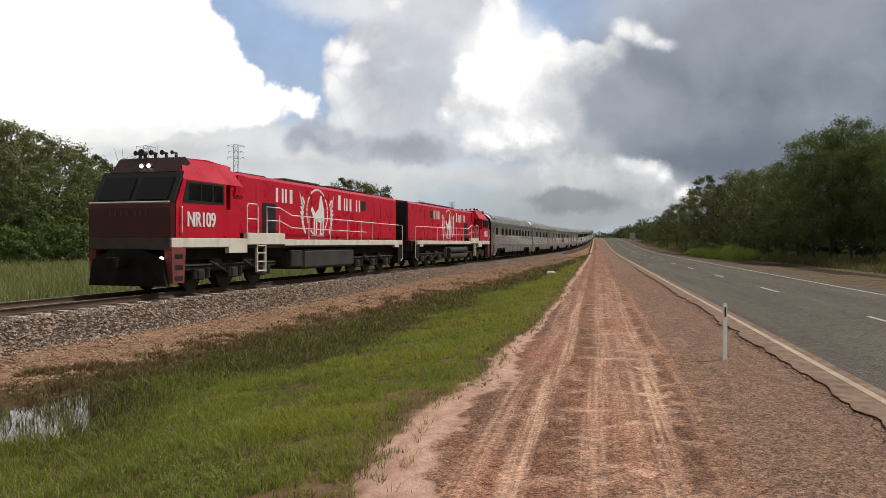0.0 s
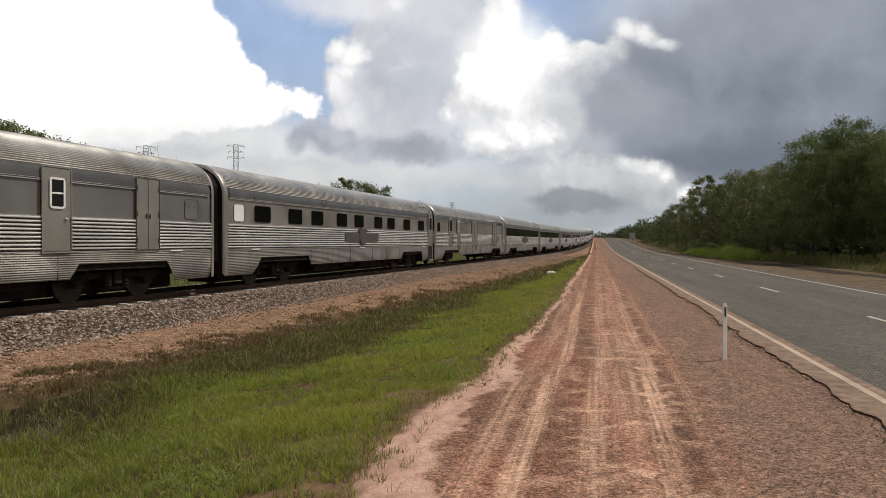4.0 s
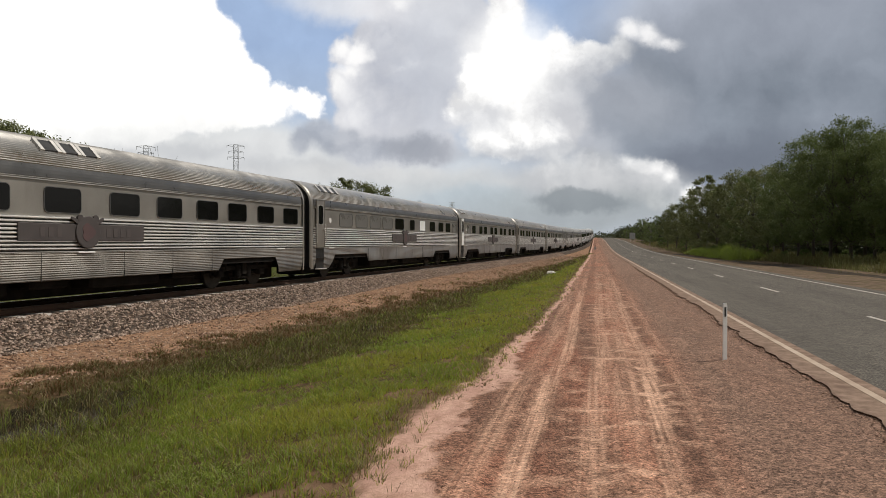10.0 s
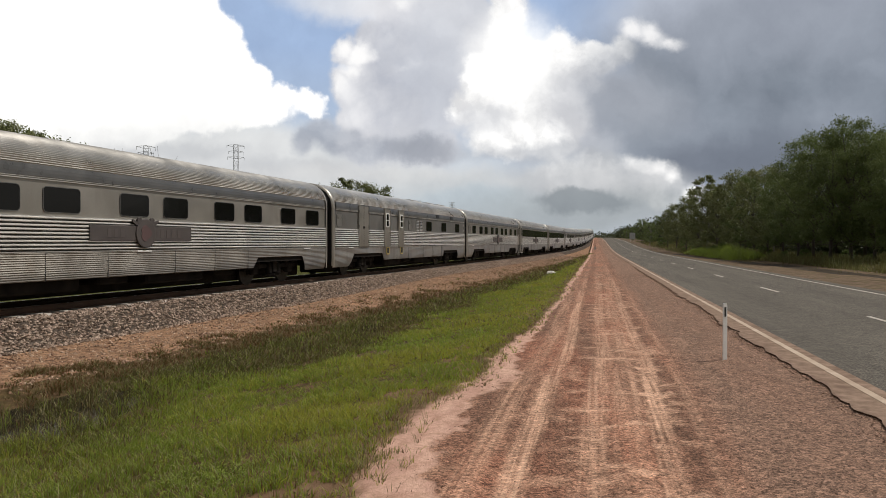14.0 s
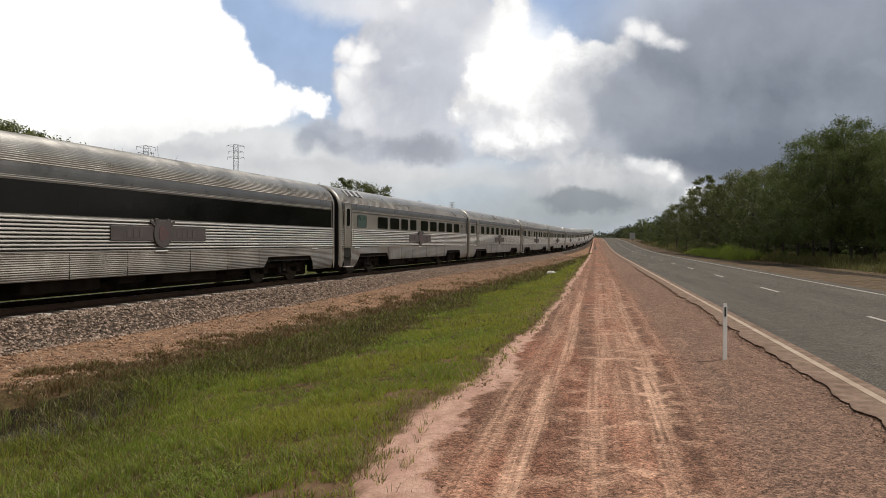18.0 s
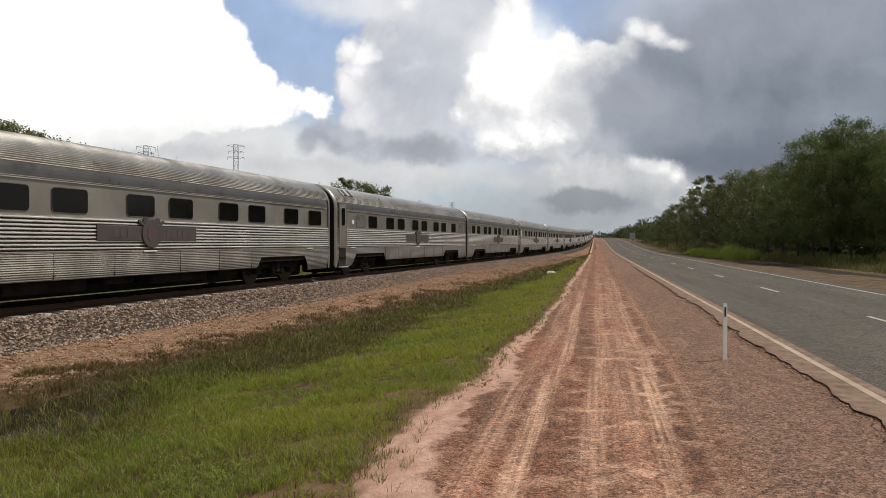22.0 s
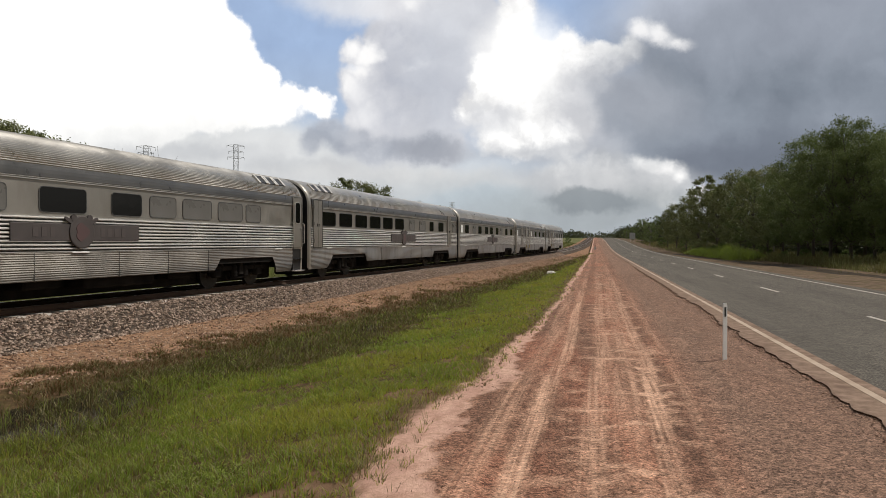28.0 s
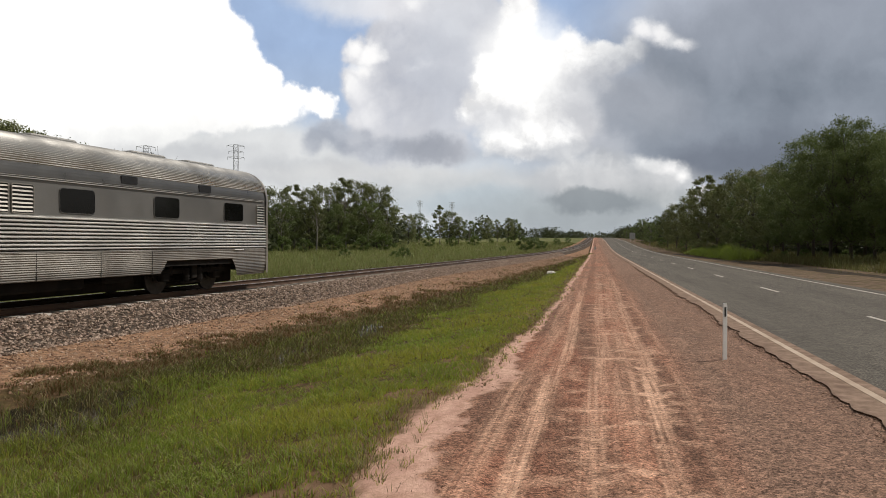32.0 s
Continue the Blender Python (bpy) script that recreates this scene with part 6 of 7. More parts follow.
def place(px, y, kind, top, label=LT, group="trees behind the railway", category="tree"):
    """A tree in the direction px (view units across) at y metres ahead, its crown reaching up to the view's line top."""
    x = (px - 784) / 1274 * y
    z = ground_z(x, y) - .1
    scale = (EYE + (429.3 - top) / 1274 * y - z) / TREE_TOP[kind]
    return tree(kind, x, y, scale, rt.uniform(0, 360), label, category, group)


def crown_top(me):
    co = np.zeros(len(me.vertices) * 3)
    me.vertices.foreach_get("co", co)
    return float(np.percentile(co[2::3], 99.6))


TREE_TOP = {k_: crown_top(m_[1]) for k_, m_ in TREE_KINDS.items()}

# left woodland, near part
for px, y, kd, top in ((-60, 82, "tall_c", 205), (-20, 90, "tall_b", 212), (20, 86, "tall_a", 216), (58, 95, "tall_b", 232), (95, 84, "tall_c", 252), (130, 92, "tall_a", 258), (160, 100, "tall_b", 275), (184, 104, "thin", 284),
                       (215, 108, "tall_c", 285), (245, 112, "tall_c", 296), (285, 118, "tall_a", 302), (330, 126, "tall_c", 312), (375, 132, "tall_a", 320), (420, 140, "tall_c", 326), (455, 146, "tall_a", 334),
                       (488, 150, "tall_c", 332), (520, 158, "tall_b", 328), (548, 150, "tall_a", 334), (580, 160, "tall_c", 326), (612, 155, "tall_b", 316), (640, 162, "tall_a", 322), (668, 158, "tall_c", 328), (684, 160, "thin", 344),
                       (5, 74, "tall_a", 262), (75, 78, "dark_b", 290), (150, 84, "dark_c", 300), (40, 72, "dark_c", 320), (500, 142, "dark_c", 360), (600, 146, "dark_b", 362), (650, 150, "dark_c", 356), (560, 143, "thin", 350)):
    place(px, y, kd, top)
# second groups further along
for px, y, kd, top in ((698, 190, "dark_c", 396), (722, 200, "tall_c", 380), (742, 205, "dark_b", 378), (778, 200, "thin", 364), (796, 205, "tall_c", 374), (812, 205, "tall_a", 384), (830, 210, "dark_c", 390),
                       (862, 250, "tall_c", 386), (880, 255, "tall_b", 389), (900, 255, "tall_a", 386), (910, 260, "dark_b", 388)):
    place(px, y, kd, top)
for px, y, top in ((610, 96, 440), (700, 88, 444), (930, 150, 418), (945, 160, 420), (960, 170, 426), (890, 140, 436), (985, 210, 422), (1005, 240, 420), (715, 92, 438), (130, 70, 395), (20, 66, 400), (85, 72, 392), (-40, 62, 396), (50, 64, 408), (110, 68, 404), (160, 74, 398), (-10, 70, 380), (60, 74, 372), (175, 80, 385), (140, 78, 378), (500, 136, 418), (540, 134, 422), (590, 138, 416), (640, 140, 420), (680, 146, 414), (470, 132, 416), (760, 185, 418), (800, 188, 420), (840, 195, 418), (870, 220, 424), (900, 225, 420)):
    place(px, y, "shrub", top, "bright green leafy shrub beside the track", "shrubs along the railway", "shrub")
# right woodland along the road
LR = "dark leafy tree in the roadside woodland"
GR = "trees beside the road"
for px, y, kd, top in ((1600, 62, "dark_a", 240), (1655, 60, "dark_b", 222), (1548, 66, "dark_b", 238), (1508, 68, "dark_a", 212), (1470, 70, "dark_c", 232), (1440, 76, "dark_a", 240), (1412, 80, "dark_c", 290), (1385, 86, "dark_c", 316),
                       (1360, 92, "tall_c", 294), (1335, 98, "dark_b", 312), (1312, 104, "tall_c", 302), (1290, 112, "tall_a", 326), (1268, 118, "tall_c", 336), (1250, 122, "tall_b", 312), (1236, 132, "tall_c", 332), (1215, 145, "tall_a", 350),
                       (1198, 158, "tall_c", 362), (1182, 172, "tall_a", 372), (1168, 190, "dark_b", 382), (1150, 205, "dark_c", 394), (1136, 225, "dark_a", 388), (1120, 250, "dark_b", 402), (1108, 280, "dark_c", 406),
                       (1530, 84, "dark_c", 236), (1480, 90, "dark_b", 256), (1580, 80, "dark_a", 250), (1430, 98, "dark_a", 272), (1370, 112, "dark_c", 310), (1320, 126, "dark_b", 316), (1275, 142, "dark_a", 332), (1640, 78, "dark_c", 240)):
    place(px, y, kd.replace("dark", "near") if y < 93 else kd, top, LR, GR)


for px, y, top in ((1212, 150, 424), (1232, 136, 428), (1262, 120, 434), (1278, 112, 430), (1318, 98, 440), (1352, 90, 436), (1388, 84, 444), (1425, 80, 440), (1462, 76, 446), (1500, 72, 442), (1540, 68, 450), (1172, 185, 420)):
    place(px, y, "shrub", top, "dark green shrub under the roadside trees", "shrubs beside the road", "shrub")


def clump_field(name, label, spots, n_leaf, leaf, mat):
    """Distant woodland: many crowns of loose leaves in one mesh."""
    rs = np.random.RandomState(len(spots))
    out = []
    for x, y, z, h, w in spots:
        d = rs.normal(size=(n_leaf, 3))
        d /= np.linalg.norm(d, axis=1)[:, None]
        rad = rs.uniform(.3, 1.0, (n_leaf, 1)) ** .5
        lob = 1 + .3 * np.sin(d[:, :1] * 6 + x) * np.cos(d[:, 2:3] * 5 + y)
        p = np.array([x, y, z + h * .5]) + d * rad * lob * np.array([w, w, h * .52])
        a = rs.normal(size=(n_leaf, 3)) * leaf
        b = rs.normal(size=(n_leaf, 3)) * leaf * .5
        out.append(np.stack([p - a, p + b, p + a, p - b], 1))
    tagged(new(name, quads(name, np.concatenate(out), [mat])), label, "woodland", kind="stuff")


spots = []
for i in range(420):
    y = rt.uniform(260, 900)
    side = -1 if i % 2 else 1
    x = (track_x(y) - rt.uniform(24, 330)) if side < 0 else road_x(rt.uniform(13, 240), y)
    h = rt.uniform(6, 11)
    spots.append((x, y, rise(y) - .5, h, h * rt.uniform(.4, .6)))
for i in range(150):
    y = rt.uniform(640, 1000)
    x = road_x(rt.uniform(-60, 60), y)
    if y < 795 and (abs(x - road_x(0, y)) < 11 or abs(x - track_x(y)) < 8):
        continue
    h = rt.uniform(7, 11)
    spots.append((x, y, rise(y) - .5, h, h * .5))
for i in range(170):
    y = rt.uniform(100, 260)
    x = track_x(y) - rt.uniform(130, 380) if i % 2 else road_x(rt.uniform(34, 160), y)
    h = rt.uniform(9, 13)
    spots.append((x, y, rise(y) - .5, h, h * rt.uniform(.35, .5)))
for i in range(190):
    y = rt.uniform(165, 260)
    x = (rt.uniform(-120, 700) - 784) / 1274 * y
    h = rt.uniform(6, 12)
    spots.append((x, y, rise(y) - .5, h, h * rt.uniform(.4, .6)))
for i in range(120):
    y = rt.uniform(95, 170)
    x = (rt.uniform(-140, 470) - 784) / 1274 * y
    h = rt.uniform(3, 7)
    spots.append((x, y, rise(y) - .5, h, h * rt.uniform(.45, .7)))
for i in range(170):
    y = rt.uniform(70, 240)
    x = road_x(rt.uniform(26, 70), y)
    h = rt.uniform(4, 8)
    spots.append((x, y, rise(y) - .5, h, h * rt.uniform(.45, .7)))
for i in range(150):
    y = rt.uniform(230, 700)
    x = road_x(rt.uniform(11, 42), y)
    h = rt.uniform(5, 9)
    spots.append((x, y, rise(y) - .5, h, h * rt.uniform(.45, .65)))
clump_field("distant_woodland", "distant dark green gum woodland", spots, 185, .45, LEAF_FAR)


def blades(name, label, xy, heights, widths, mats, slots, lean=.35, seed=3, turn=None, single=False):
    """Grass: each blade one or two bent faces, joined into one sheet of loose blades."""
    rs = np.random.RandomState(seed)
    n = len(xy)
    heights, widths, slots = np.asarray(heights), np.asarray(widths), np.asarray(slots)
    base = np.array([(x, y, ground_z(x, y) - .02) for x, y in xy])
    ang = rs.uniform(0, 6.283, n)
    side = np.stack([np.cos(ang), np.sin(ang), np.zeros(n)], 1) * widths[:, None]
    out = ang + 1.3 if turn is None else np.asarray(turn)
    bend = np.stack([np.cos(out), np.sin(out), np.zeros(n)], 1) * (heights * lean * rs.uniform(-.1, 1.4, n))[:, None]
    up = np.zeros((n, 3))
    up[:, 2] = heights
    t = base + up + bend
    if single:
        return tagged(new(name, quads(name, np.stack([base - side, base + side, t + side * .15, t - side * .15], 1), mats, slots)), label, "grass", kind="stuff")
    m = base + up * .58 + bend * .30
    lower = np.stack([base - side, base + side, m + side * .8, m - side * .8], 1)
    upper = np.stack([m - side * .8, m + side * .8, t + side * .1, t - side * .1], 1)
    me = quads(name, np.concatenate([lower, upper]), mats, np.concatenate([slots, slots]))
    return tagged(new(name, me), label, "grass", kind="stuff")


BARE = ((-2.2, 10.9, .55, .55), (-1.0, 5.5, .6, .38), (-1.4, 14.4, .4, .6), (-.45, 9.2, .3, .45))
POOLS = ((-5.6, 10.5, 1.6, 1.7), (-3.3, 15.8, .5, 1.2), (-2.05, 20.2, .35, 1.5))


def pool_at(x, y):
    """1 inside the pools of the ditch, fading past their rims."""
    return max(math.exp(-(max(0, math.hypot((x - a) / rx, (y - b) / ry) - .75) / .28) ** 2) for a, b, rx, ry in POOLS)


def verge_grass():
    """Tufts of blades: brown at the gravel, dark and tall along the ditch, bright short turf, then straw towards the sand."""
    rs = np.random.RandomState(21)
    xy, hs, ws, sl_, tn = [], [], [], [], []
    y = 3.4
    while y < 120:
        step = max(.4, y * .035)
        xa, xb = column_x("V", -.15, y), column_x("F", 1.0, y)
        xl = max(xa - .45 - (1.6 if y > 24 else 0), -.68 * y - 1.0)
        wide = max(xb + .35 - xl, 0)
        dens = min(300, 4300 / max(y, 6) ** 1.22)
        for _ in range(int(wide * step * dens)):
            yy = y + rs.uniform(0, step)
            x = xl + rs.uniform(0, 1) * wide
            f = (x - xa) / (xb - xa)
            n1, n2, n3 = noise.noise((x * .55, yy * .42, 5)), noise.noise((x * 1.7, yy * 1.3, 15)), noise.noise((x * .28, yy * .22, 40))
            lit = f + .28 * n3 + .16 * n1
            # thin places: the outer rim, bare soil, the sand, the pools
            keep = 1.0
            if f < .14:
                keep *= min(1, max(.025 + (.10 if y > 24 and n1 > .12 else 0), (f + .10) / .16 + .9 * n2 + .5 * n1))
            past = (x - xb) + .35 * n2 + .12 * n1
            if past > -.12:
                keep *= max(.10, 1 - (past + .12) / .35) if past < .3 else .05
            for bx, by, brx, bry in BARE:
                if math.hypot((x - bx) / brx, (yy - by) / bry) < 1 + .5 * n2:
                    keep *= .30
            wet = pool_at(x, yy)
            keep *= 1 - (.80 if x < -4 else .62) * wet
            if n2 > .28 and f > .3:
                keep *= .65
            if rs.rand() > keep:
                continue
            ditch = max(0, 1 - abs(f - .26) / .22)
            tall = (.080 + .10 * ditch + .05 * max(0, n1) + .02 * (yy < 8)) * max(.5, 1 + .9 * n2)
            if wet > .4:
                tall *= 1.25
            tuft = rs.randint(6, 12) if y < 18 else rs.randint(3, 6)
            spread = rs.uniform(.015, .05) * max(1, y / 14)
            brown = (f < .10 + .12 * n2 + .05 * rs.rand()) or (past > -.2 and rs.rand() < .6)
            for _ in range(tuft):
                a_, q = rs.uniform(0, 6.283), spread * rs.rand() ** .6
                xy.append((x + q * math.cos(a_), yy + q * math.sin(a_)))
                tn.append(a_ + rs.uniform(-.6, .6))
                hs.append(tall * rs.uniform(.45, 1.25))
                ws.append(rs.uniform(.0030, .0056) * max(1, y / 8.5) * (.6 if past > -.1 else 1))
                r = rs.rand()
                if brown:
                    sl_.append((2 if r < .6 else 4 if r < .85 else 1) if past > -.25 else (4 if r < .55 else 2 if r < .72 else 1))
                elif r < .15 + .16 * max(0, n2) + (.14 if yy < 7.5 else 0) + (.10 if lit < .4 else 0):
                    sl_.append(2 if rs.rand() < .6 else 4)
                elif lit < .46 + .16 * (rs.rand() - .5):
                    sl_.append(1 if rs.rand() < .82 else 0)
                else:
                    sl_.append(3 if rs.rand() < max(.10, .30 + .9 * (lit - .62) + .6 * n1) else 0)
        y += step
    blades("verge_grass", "green grass verge, darker and taller along the ditch", xy, hs, ws, [GRASS, GRASS_DARK, GRASS_DRY, GRASS_YELLOW, GRASS_BROWN], sl_, .95, turn=tn)


def verge_weeds():
    """Low broad-leaved weeds in patches among the grass: small round leaves lying flat."""
    rs = np.random.RandomState(29)
    ctr = []
    for cx, cy, rx, ry, n in ((-1.95, 6.25, .60, .42, 1100), (-2.5, 7.1, .5, .4, 350), (-1.2, 7.6, .4, .35, 300)):
        d = rs.normal(size=(n, 2)) * .5
        ctr += [(cx + p_[0] * rx, cy + p_[1] * ry) for p_ in d]
    n = len(ctr)
    p = np.array([(x, y, ground_z(x, y) + rs.uniform(.015, .075)) for x, y in ctr])
    nrm = rs.normal(size=(n, 3)) * .45 + np.array([0, -.15, 1])
    nrm /= np.linalg.norm(nrm, axis=1)[:, None]
    a_ = np.cross(nrm, rs.normal(size=(n, 3)))
    a_ /= np.linalg.norm(a_, axis=1)[:, None]
    b_ = np.cross(nrm, a_)
    r = rs.uniform(.005, .011, (n, 1))
    me = quads("verge_weeds", np.stack([p - a_ * r * 1.3, p + b_ * r, p + a_ * r * 1.3, p - b_ * r], 1), [WEED])
    tagged(new("verge_weeds", me), "low bright green broad-leaved weeds in the grass", "weeds", kind="stuff")


verge_weeds()
verge_grass()


def meadow_grass():
    rs = np.random.RandomState(22)
    xy, hs, ws, sl_ = [], [], [], []
    y = 14.0
    while y < 240:
        step = max(1.0, y * .04)
        xb = column_x("L", -3.4, y)
        xa = max(xb - 150, -.75 * y)
        n = int((xb - xa) * step * min(45, 1500 / y ** 1.05))
        n = min(n, 2300)
        for _ in range(n):
            yy = y + rs.uniform(0, step)
            x = xb - (xb - xa) * rs.uniform(0, 1) ** 1.3
            near = min(1, (xb - x) / 6)
            xy.append((x, yy))
            hs.append(rs.uniform(.35, .85) * (.45 + .55 * near) * (1 + .4 * noise.noise((x * .2, yy * .2, 8))))
            ws.append(rs.uniform(.012, .022) * max(1, y / 30))
            sl_.append(2 if rs.rand() < .10 else (1 if rs.rand() < .45 * (1 - near) + .05 else 0))
        y += step
    blades("meadow_grass", "tall bright green grass beyond the track", xy, np.array(hs), np.array(ws), [MEADOW, GRASS_DARK, GRASS_DRY], np.array(sl_), .85, 5, single=True)


meadow_grass()


def roadside_grass():
    rs = np.random.RandomState(23)
    xy, hs, ws, sl_ = [], [], [], []
    y = 20.0
    while y < 260:
        step = max(1.0, y * .04)
        n = int(step * 70 * min(22, 700 / y))
        for _ in range(n):
            yy = y + rs.uniform(0, step)
            r = 7.2 + 15 * rs.rand() ** .8
            if r < 9 and (yy < 60 or rs.rand() < .6):
                continue
            if yy < 78 and r < 11.5 and rs.rand() < .97:
                continue
            xy.append((road_x(r, yy), yy))
            hs.append(rs.uniform(.2, .75) * min(1, .35 + (r - 7) / 9) * max(.35, 1 + 1.3 * noise.noise((yy * .14, r * .35, 71))))
            ws.append(rs.uniform(.005, .010) * max(1, y / 30))
            # mostly dark blades: the trees' shade is put into the grass colour
            sl_.append(1 if rs.rand() < .84 else (2 if rs.rand() < .2 else 0))
        y += step
    for _ in range(26000):
        yy, r = rs.uniform(84, 128), rs.uniform(8.2, 13.5)
        stand = max(0, 1 - ((r - 10.8) / 2.7) ** 2) * (.6 + .8 * noise.noise((yy * .11, r * .3, 61)) + .3 * (yy < 112))
        if stand < .15:
            continue
        xy.append((road_x(r, yy), yy))
        hs.append(1.5 * stand * rs.uniform(.5, 1.1))
        ws.append(rs.uniform(.014, .028))
        sl_.append(3 if rs.rand() < .8 else 0)
    blades("roadside_grass", "long green grass under the roadside trees, darkened for shade", xy, np.array(hs), np.array(ws), [MEADOW, GRASS_DARK, GRASS_DRY, GRASS], np.array(sl_), .8, 6, single=True)


roadside_grass()

# ---------------------------------------------------------------- water in the ditch
WATER = Nodes("still_ditch_water")
WATER.bump(WATER.noise(7, 3), .04, .01)
WATER = WATER.done((.030, .026, .018), .03, spec=.6)


def ditch_pool(x0, y0, rx, ry, seed):
    """A shallow pool with an uneven rim among the grass."""
    n = 48
    rim = []
    level = min(ground_z(x0, y0), ground_z(x0, y0 - ry * .6), ground_z(x0, y0 + ry * .6), ground_z(x0 - rx * .6, y0)) + (.07 if rx > 1 else .05)
    for i in range(n):
        a_ = 6.28319 * i / n
        k_ = 1 + .45 * noise.noise((math.cos(a_) * 1.8, math.sin(a_) * 1.8, seed)) + .2 * noise.noise((math.cos(a_) * 5, math.sin(a_) * 5, seed))
        rim.append((x0 + rx * k_ * math.cos(a_), y0 + ry * k_ * math.sin(a_), level))
    tagged(new("water", Geo().add(rim, [tuple(range(n))]).mesh("water", WATER)), "still brown puddle among the grass of the ditch", "water", kind="structure")


for seed, (px_, py_, prx, pry) in enumerate(POOLS):
    ditch_pool(px_, py_, prx, pry, seed + 1)


# ---------------------------------------------------------------- loose stones
def stones(name, label, spots, mats, seed):
    """Rough eight-faced stones, joined."""
    rs = np.random.RandomState(seed)
    n = len(spots)
    sp = np.array(spots)
    base = np.array([(1, 0, 0), (-1, 0, 0), (0, 1, 0), (0, -1, 0), (0, 0, 1), (0, 0, -1)], float)
    v = base[None] * (1 + rs.uniform(-.35, .35, (n, 6, 1))) + rs.uniform(-.28, .28, (n, 6, 3))
    ang = rs.uniform(0, 6.283, n)
    c, s_ = np.cos(ang), np.sin(ang)
    v = np.stack([v[..., 0] * c[:, None] - v[..., 1] * s_[:, None], v[..., 0] * s_[:, None] + v[..., 1] * c[:, None], v[..., 2] * .75], -1)
    v = v * sp[:, None, 3:4] + sp[:, None, :3]
    f = np.array([(0, 2, 4), (2, 1, 4), (1, 3, 4), (3, 0, 4), (2, 0, 5), (1, 2, 5), (3, 1, 5), (0, 3, 5)])
    faces = (f[None] + 6 * np.arange(n)[:, None, None]).reshape(-1, 3)
    me = bpy.data.meshes.new(name)
    me.from_pydata(v.reshape(-1, 3), [], faces)
    for m in mats:
        me.materials.append(m)
    me.polygons.foreach_set("material_index", np.repeat(rs.randint(0, len(mats), n), 8))
    me.update()
    return tagged(new(name, me), label, "gravel", kind="stuff")


def stone_mat(name, a, b, c_):
    k = Nodes(name)
    geo = k.n.new("ShaderNodeNewGeometry")
    col = k.mix(k.rng(geo.outputs["Random Per Island"], 0, 1), a, b)
    col = k.mix(k.rng(k.noise(9, 4), .45, .7, 0, .7), col, c_)
    return k.done(col, .95, spec=.03)


STONE = stone_mat("grey_ballast_stone", (.115, .085, .066), (.48, .375, .305), (.24, .16, .115))
STONE_RED = stone_mat("orange_gravel_stone", (.15, .088, .062), (.56, .42, .31), (.25, .145, .095))
STONE_SMALL = stone_mat("shoulder_gravel_stone", (.11, .068, .05), (.36, .25, .19), (.19, .115, .085))


def ballast_stones():
    rs = np.random.RandomState(31)
    out = []
    for _ in range(34000):
        s = 4 + 110 * rs.rand() ** 1.7
        x, y, h = line_at(s)
        l = 1.12 + (toe_l(y) - .92) * rs.rand()
        x, y = x + l * math.cos(h), y - l * math.sin(h)
        out.append((x, y, ground_z(x, y) + rs.uniform(.0, .03), rs.uniform(.020, .044) * (1 + s / 90)))
    for _ in range(5000):
        s = 2 + 60 * rs.rand() ** 1.4
        l = rs.uniform(-2.6, 1.2)
        x, y, h = line_at(s)
        x, y = x + l * math.cos(h), y - l * math.sin(h)
        out.append((x, y, ground_z(x, y) + .008, rs.uniform(.025, .045)))
    stones("ballast_stones", "loose grey ballast stones beside the track", out, [STONE], 4)
    out = []
    for _ in range(22000):
        s = -2 + 110 * rs.rand() ** 1.6
        x, y, h = line_at(s)
        l = toe_l(y) + (verge_l(y) + .2 - toe_l(y)) * rs.rand()
        x, y = x + l * math.cos(h), y - l * math.sin(h)
        out.append((x, y, ground_z(x, y) + .006, (.012 + .03 * rs.rand() ** 3) * (1 + s / 120)))
    stones("verge_stones", "scattered orange gravel on the track's verge", out, [STONE_RED], 5)
    out = []
    for _ in range(7000):
        y = 3.6 + 40 * rs.rand() ** 2.2
        r = rs.uniform(-8.3, -3.9)
        x = road_x(r, y)
        out.append((x, y, ground_z(x, y) + .002, (.003 + .005 * rs.rand() ** 3) * (1 + y / 16)))
    for _ in range(4000):
        y = 3.6 + 50 * rs.rand() ** 1.9
        r = -3.84 + .13 * bite(y) - .16 * rs.rand() ** 1.7
        x = road_x(r, y)
        out.append((x, y, ground_z(x, y) + .004, (.004 + .009 * rs.rand() ** 3) * (1 + y / 25)))
    stones("shoulder_stones", "fine dark and pale gravel on the road shoulder", out, [STONE_SMALL], 6)


ballast_stones()


# ---------------------------------------------------------------- small things
def marker_post():
    x, y = 4.49, 11.47
    p = tagged(new("roadside_marker_post"), "white roadside guide post with a dark reflector patch", "guide post")
    h = .9
    g = Geo().prism([(-.052, -.012), (.052, -.012), (.052, .0), (.018, .022), (-.018, .022), (-.052, .0)], "z", -.25, h - .03)
    g.prism([(-.046, -.010), (.046, -.010), (.046, .0), (-.046, .0)], "z", h - .03, h)
    part("post", g, WHITE, p)
    part("reflector", Geo().box(-.022, .022, -.018, -.011, h - .21, h - .06, .003), BLACKP, p, "dark rectangular reflector")
    p.matrix_basis = pose(x, y, ground_z(x, y), 0, 0, 34)


marker_post()


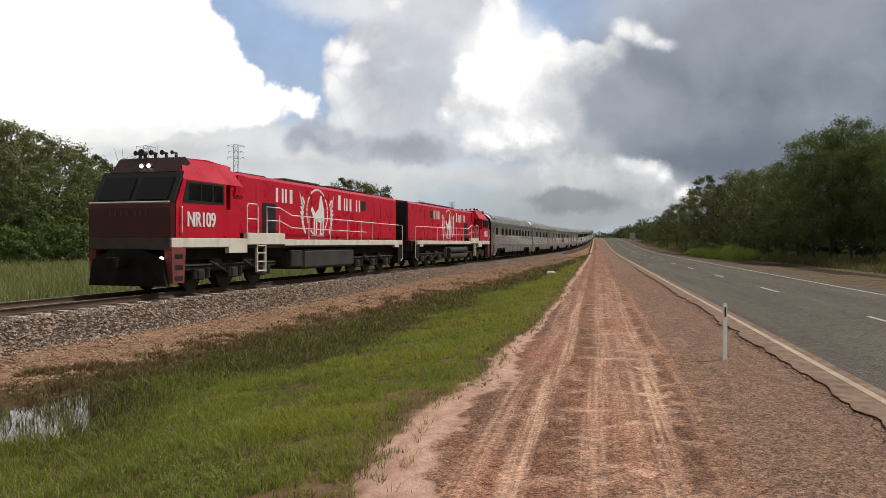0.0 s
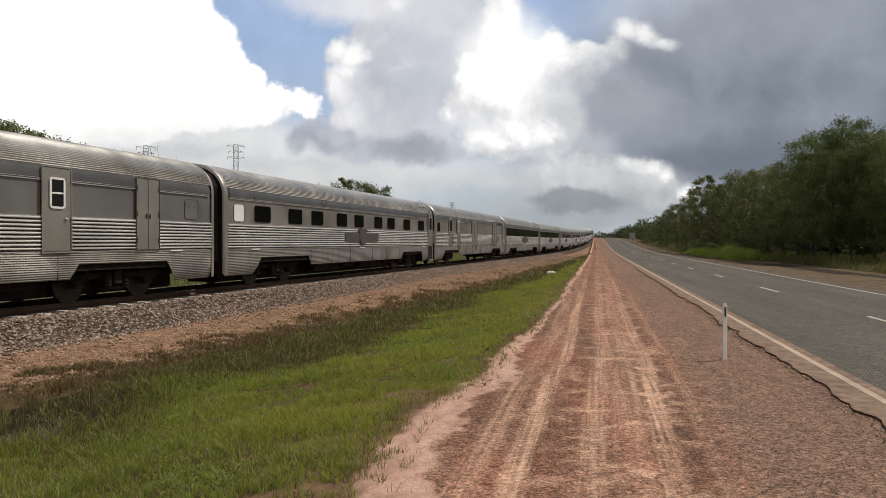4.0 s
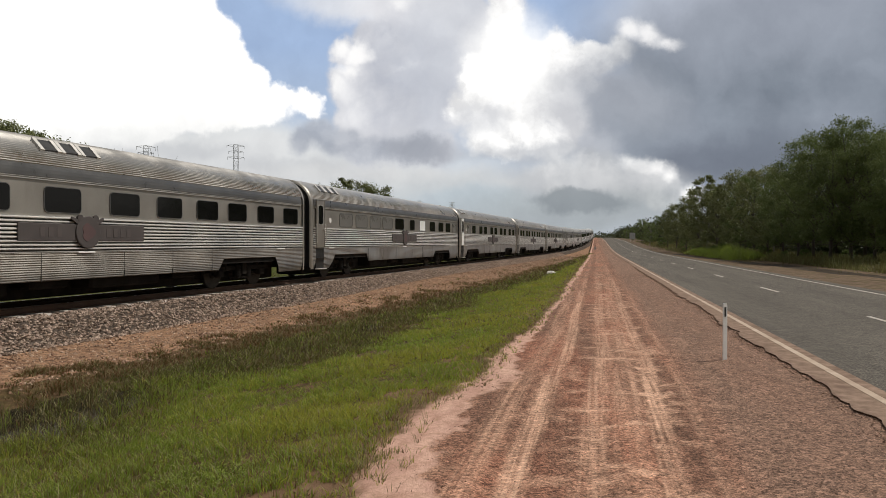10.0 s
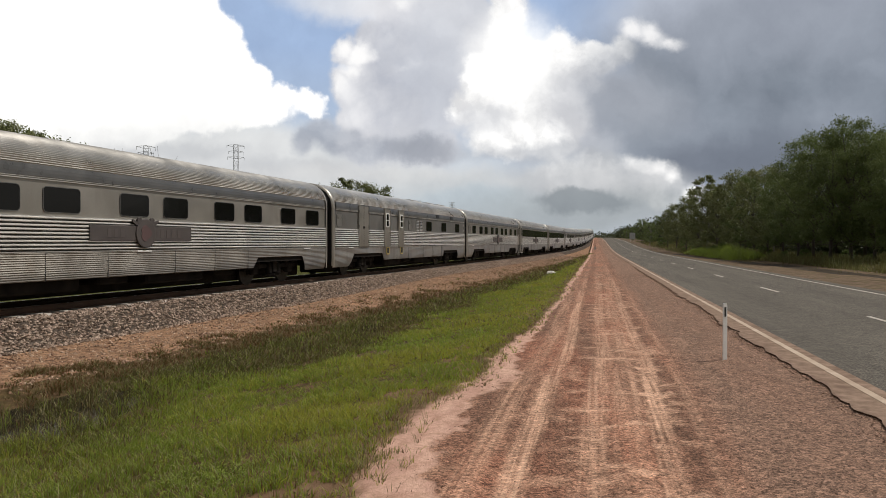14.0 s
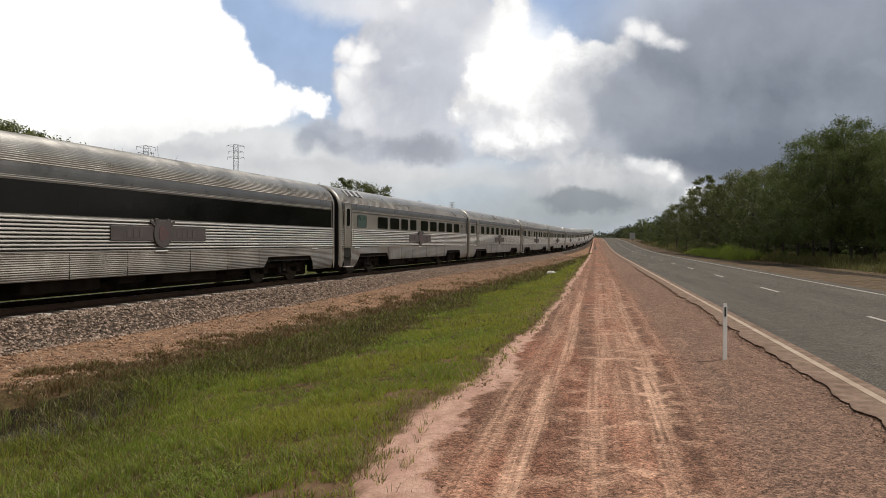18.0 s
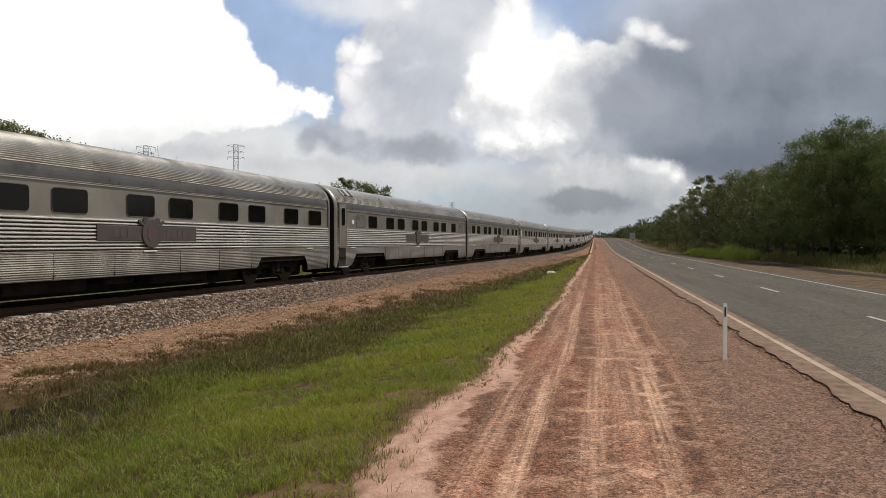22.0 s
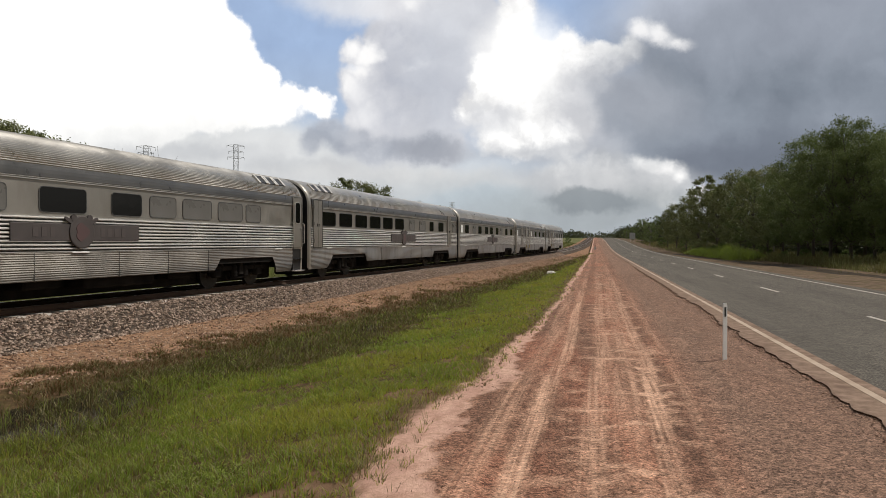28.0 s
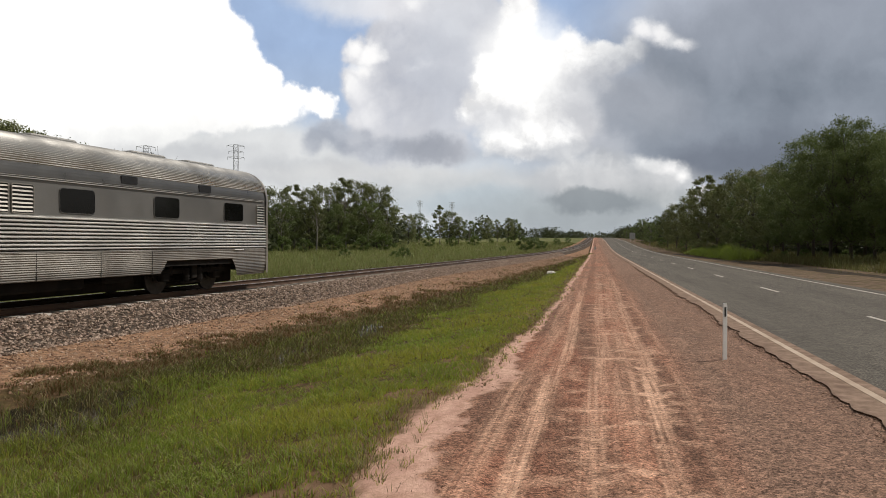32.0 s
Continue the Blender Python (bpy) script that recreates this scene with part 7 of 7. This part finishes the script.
def pylon(x, y, height, label):
    p = tagged(new("power_pylon"), label, "pylon", group="power pylons")
    b = height * .10
    g = Geo()
    levels = [0, .18, .34, .48, .60, .70, .78, .86, .93, 1.0]

    def half(f):
        return b * .55 * max(0, 1 - f / .62) ** 1.2 + b * .22
    for i, f in enumerate(levels[:-1]):
        f2 = levels[i + 1]
        a, c = half(f), half(f2)
        q0 = [(sx * a, sy * a, f * height) for sx, sy in ((-1, -1), (1, -1), (1, 1), (-1, 1))]
        q1 = [(sx * c, sy * c, f2 * height) for sx, sy in ((-1, -1), (1, -1), (1, 1), (-1, 1))]
        for k_ in range(4):
            g.tube([q0[k_], q1[k_]], .075, 4)
            g.tube([q0[k_], q1[(k_ + 1) % 4]], .05, 4)
            g.tube([q1[k_], q1[(k_ + 1) % 4]], .05, 4)
    part("tower", g, GALV, p, "lattice steel tower")
    for f, w in ((.87, .085), (.93, .075), (.99, .090)):
        g = Geo()
        for s_ in (-1, 1):
            g.tube([(0, 0, f * height + .5), (s_ * w * height, 0, f * height)], .08, 4)
            g.tube([(0, 0, f * height - .6), (s_ * w * height, 0, f * height)], .08, 4)
            g.tube([(s_ * w * height, 0, f * height), (s_ * w * height, 0, f * height - 1.2)], .07, 4)
        part("crossarm", g, GALV, p)
    p.matrix_basis = pose(x, y, rise(y) - .4, 0, 0, 25)


for px, y, h in ((418, 300, 40.0), (259, 240, 32.4), (743, 560, 29.0), (800, 600, 30.0)):
    pylon((px - 784) / 1274 * y, y, h, "grey lattice steel power pylon beyond the trees")


def dead_tree(px, y, h):
    t = tagged(new("dead_tree"), "bare dead tree with pale forked branches", "tree")
    rnd = random.Random(5)
    g = Geo()
    g.tube([(0, 0, 0), (.2, 0, h * .5), (-.1, 0, h * .75)], .16, 6, .08)
    part("trunk", g, BARK_PALE, t)
    for k_ in range(5):
        a = rnd.uniform(0, 6.28)
        q = h * rnd.uniform(.5, .75)
        d = Vector((math.cos(a), math.sin(a), 1.3)) * h * .2
        b0 = Vector((.05, 0, q))
        part("branch", Geo().tube([tuple(b0), tuple(b0 + d * .6 + Vector((0, 0, -.3))), tuple(b0 + d)], .06, 5, .015), BARK_PALE, t)
    x = (px - 784) / 1274 * y
    t.matrix_basis = pose(x, y, ground_z(x, y))


dead_tree(283, 100, 15.2)
dead_tree(222, 104, 15.5)
dead_tree(560, 138, 9.0)


def road_sign(px, y):
    s_ = tagged(new("road_sign"), "grey back of a road sign on two posts", "road sign")
    part("panel", Geo().box(-.9, .9, -.02, .02, 1.0, 3.2, .01), GALV, s_)
    for x in (-.5, .5):
        part("post", Geo().tube([(x, .05, -.3), (x, .05, 3.1)], .04, 6), GALV, s_)
    x = (px - 784) / 1274 * y
    s_.matrix_basis = pose(x, y, ground_z(x, y), 0, 0, -12)


road_sign(1119, 240)


def pale_rock(px, y, r):
    rs = random.Random(int(px))
    g = Geo()
    rings = 5
    pts = []
    for i in range(rings + 1):
        th = math.pi * i / rings
        for k_ in range(9):
            a = 6.28319 * k_ / 9
            q = r * rs.uniform(.75, 1.15)
            pts.append((q * math.sin(th) * math.cos(a) * 1.4, q * math.sin(th) * math.sin(a), q * math.cos(th) * .7))
    f = [(i * 9 + k_, i * 9 + (k_ + 1) % 9, i * 9 + 9 + (k_ + 1) % 9, i * 9 + 9 + k_) for i in range(rings) for k_ in range(9)]
    g.add(pts, f)
    x = (px - 784) / 1274 * y
    ob = tagged(new("rock", g.mesh("rock", CREAM)), "pale whitish rock lying on the grassy verge", "rock")
    ob.location = (x, y, ground_z(x, y) + r * .3)


pale_rock(975, 54, .24)


def sign_post(px, y):
    p = tagged(new("sign_post"), "thin grey post with a small white plate beside the road", "sign post")
    part("post", Geo().tube([(0, 0, -.3), (0, 0, 1.9)], .05, 6), BARK, p)
    part("plate", Geo().box(-.22, .22, -.07, -.05, .1, .65, .01), WHITE, p, "small white plate")
    x = (px - 784) / 1274 * y
    p.matrix_basis = pose(x, y, ground_z(x, y), 0, 0, 10)


sign_post(1053, 150)
motions()
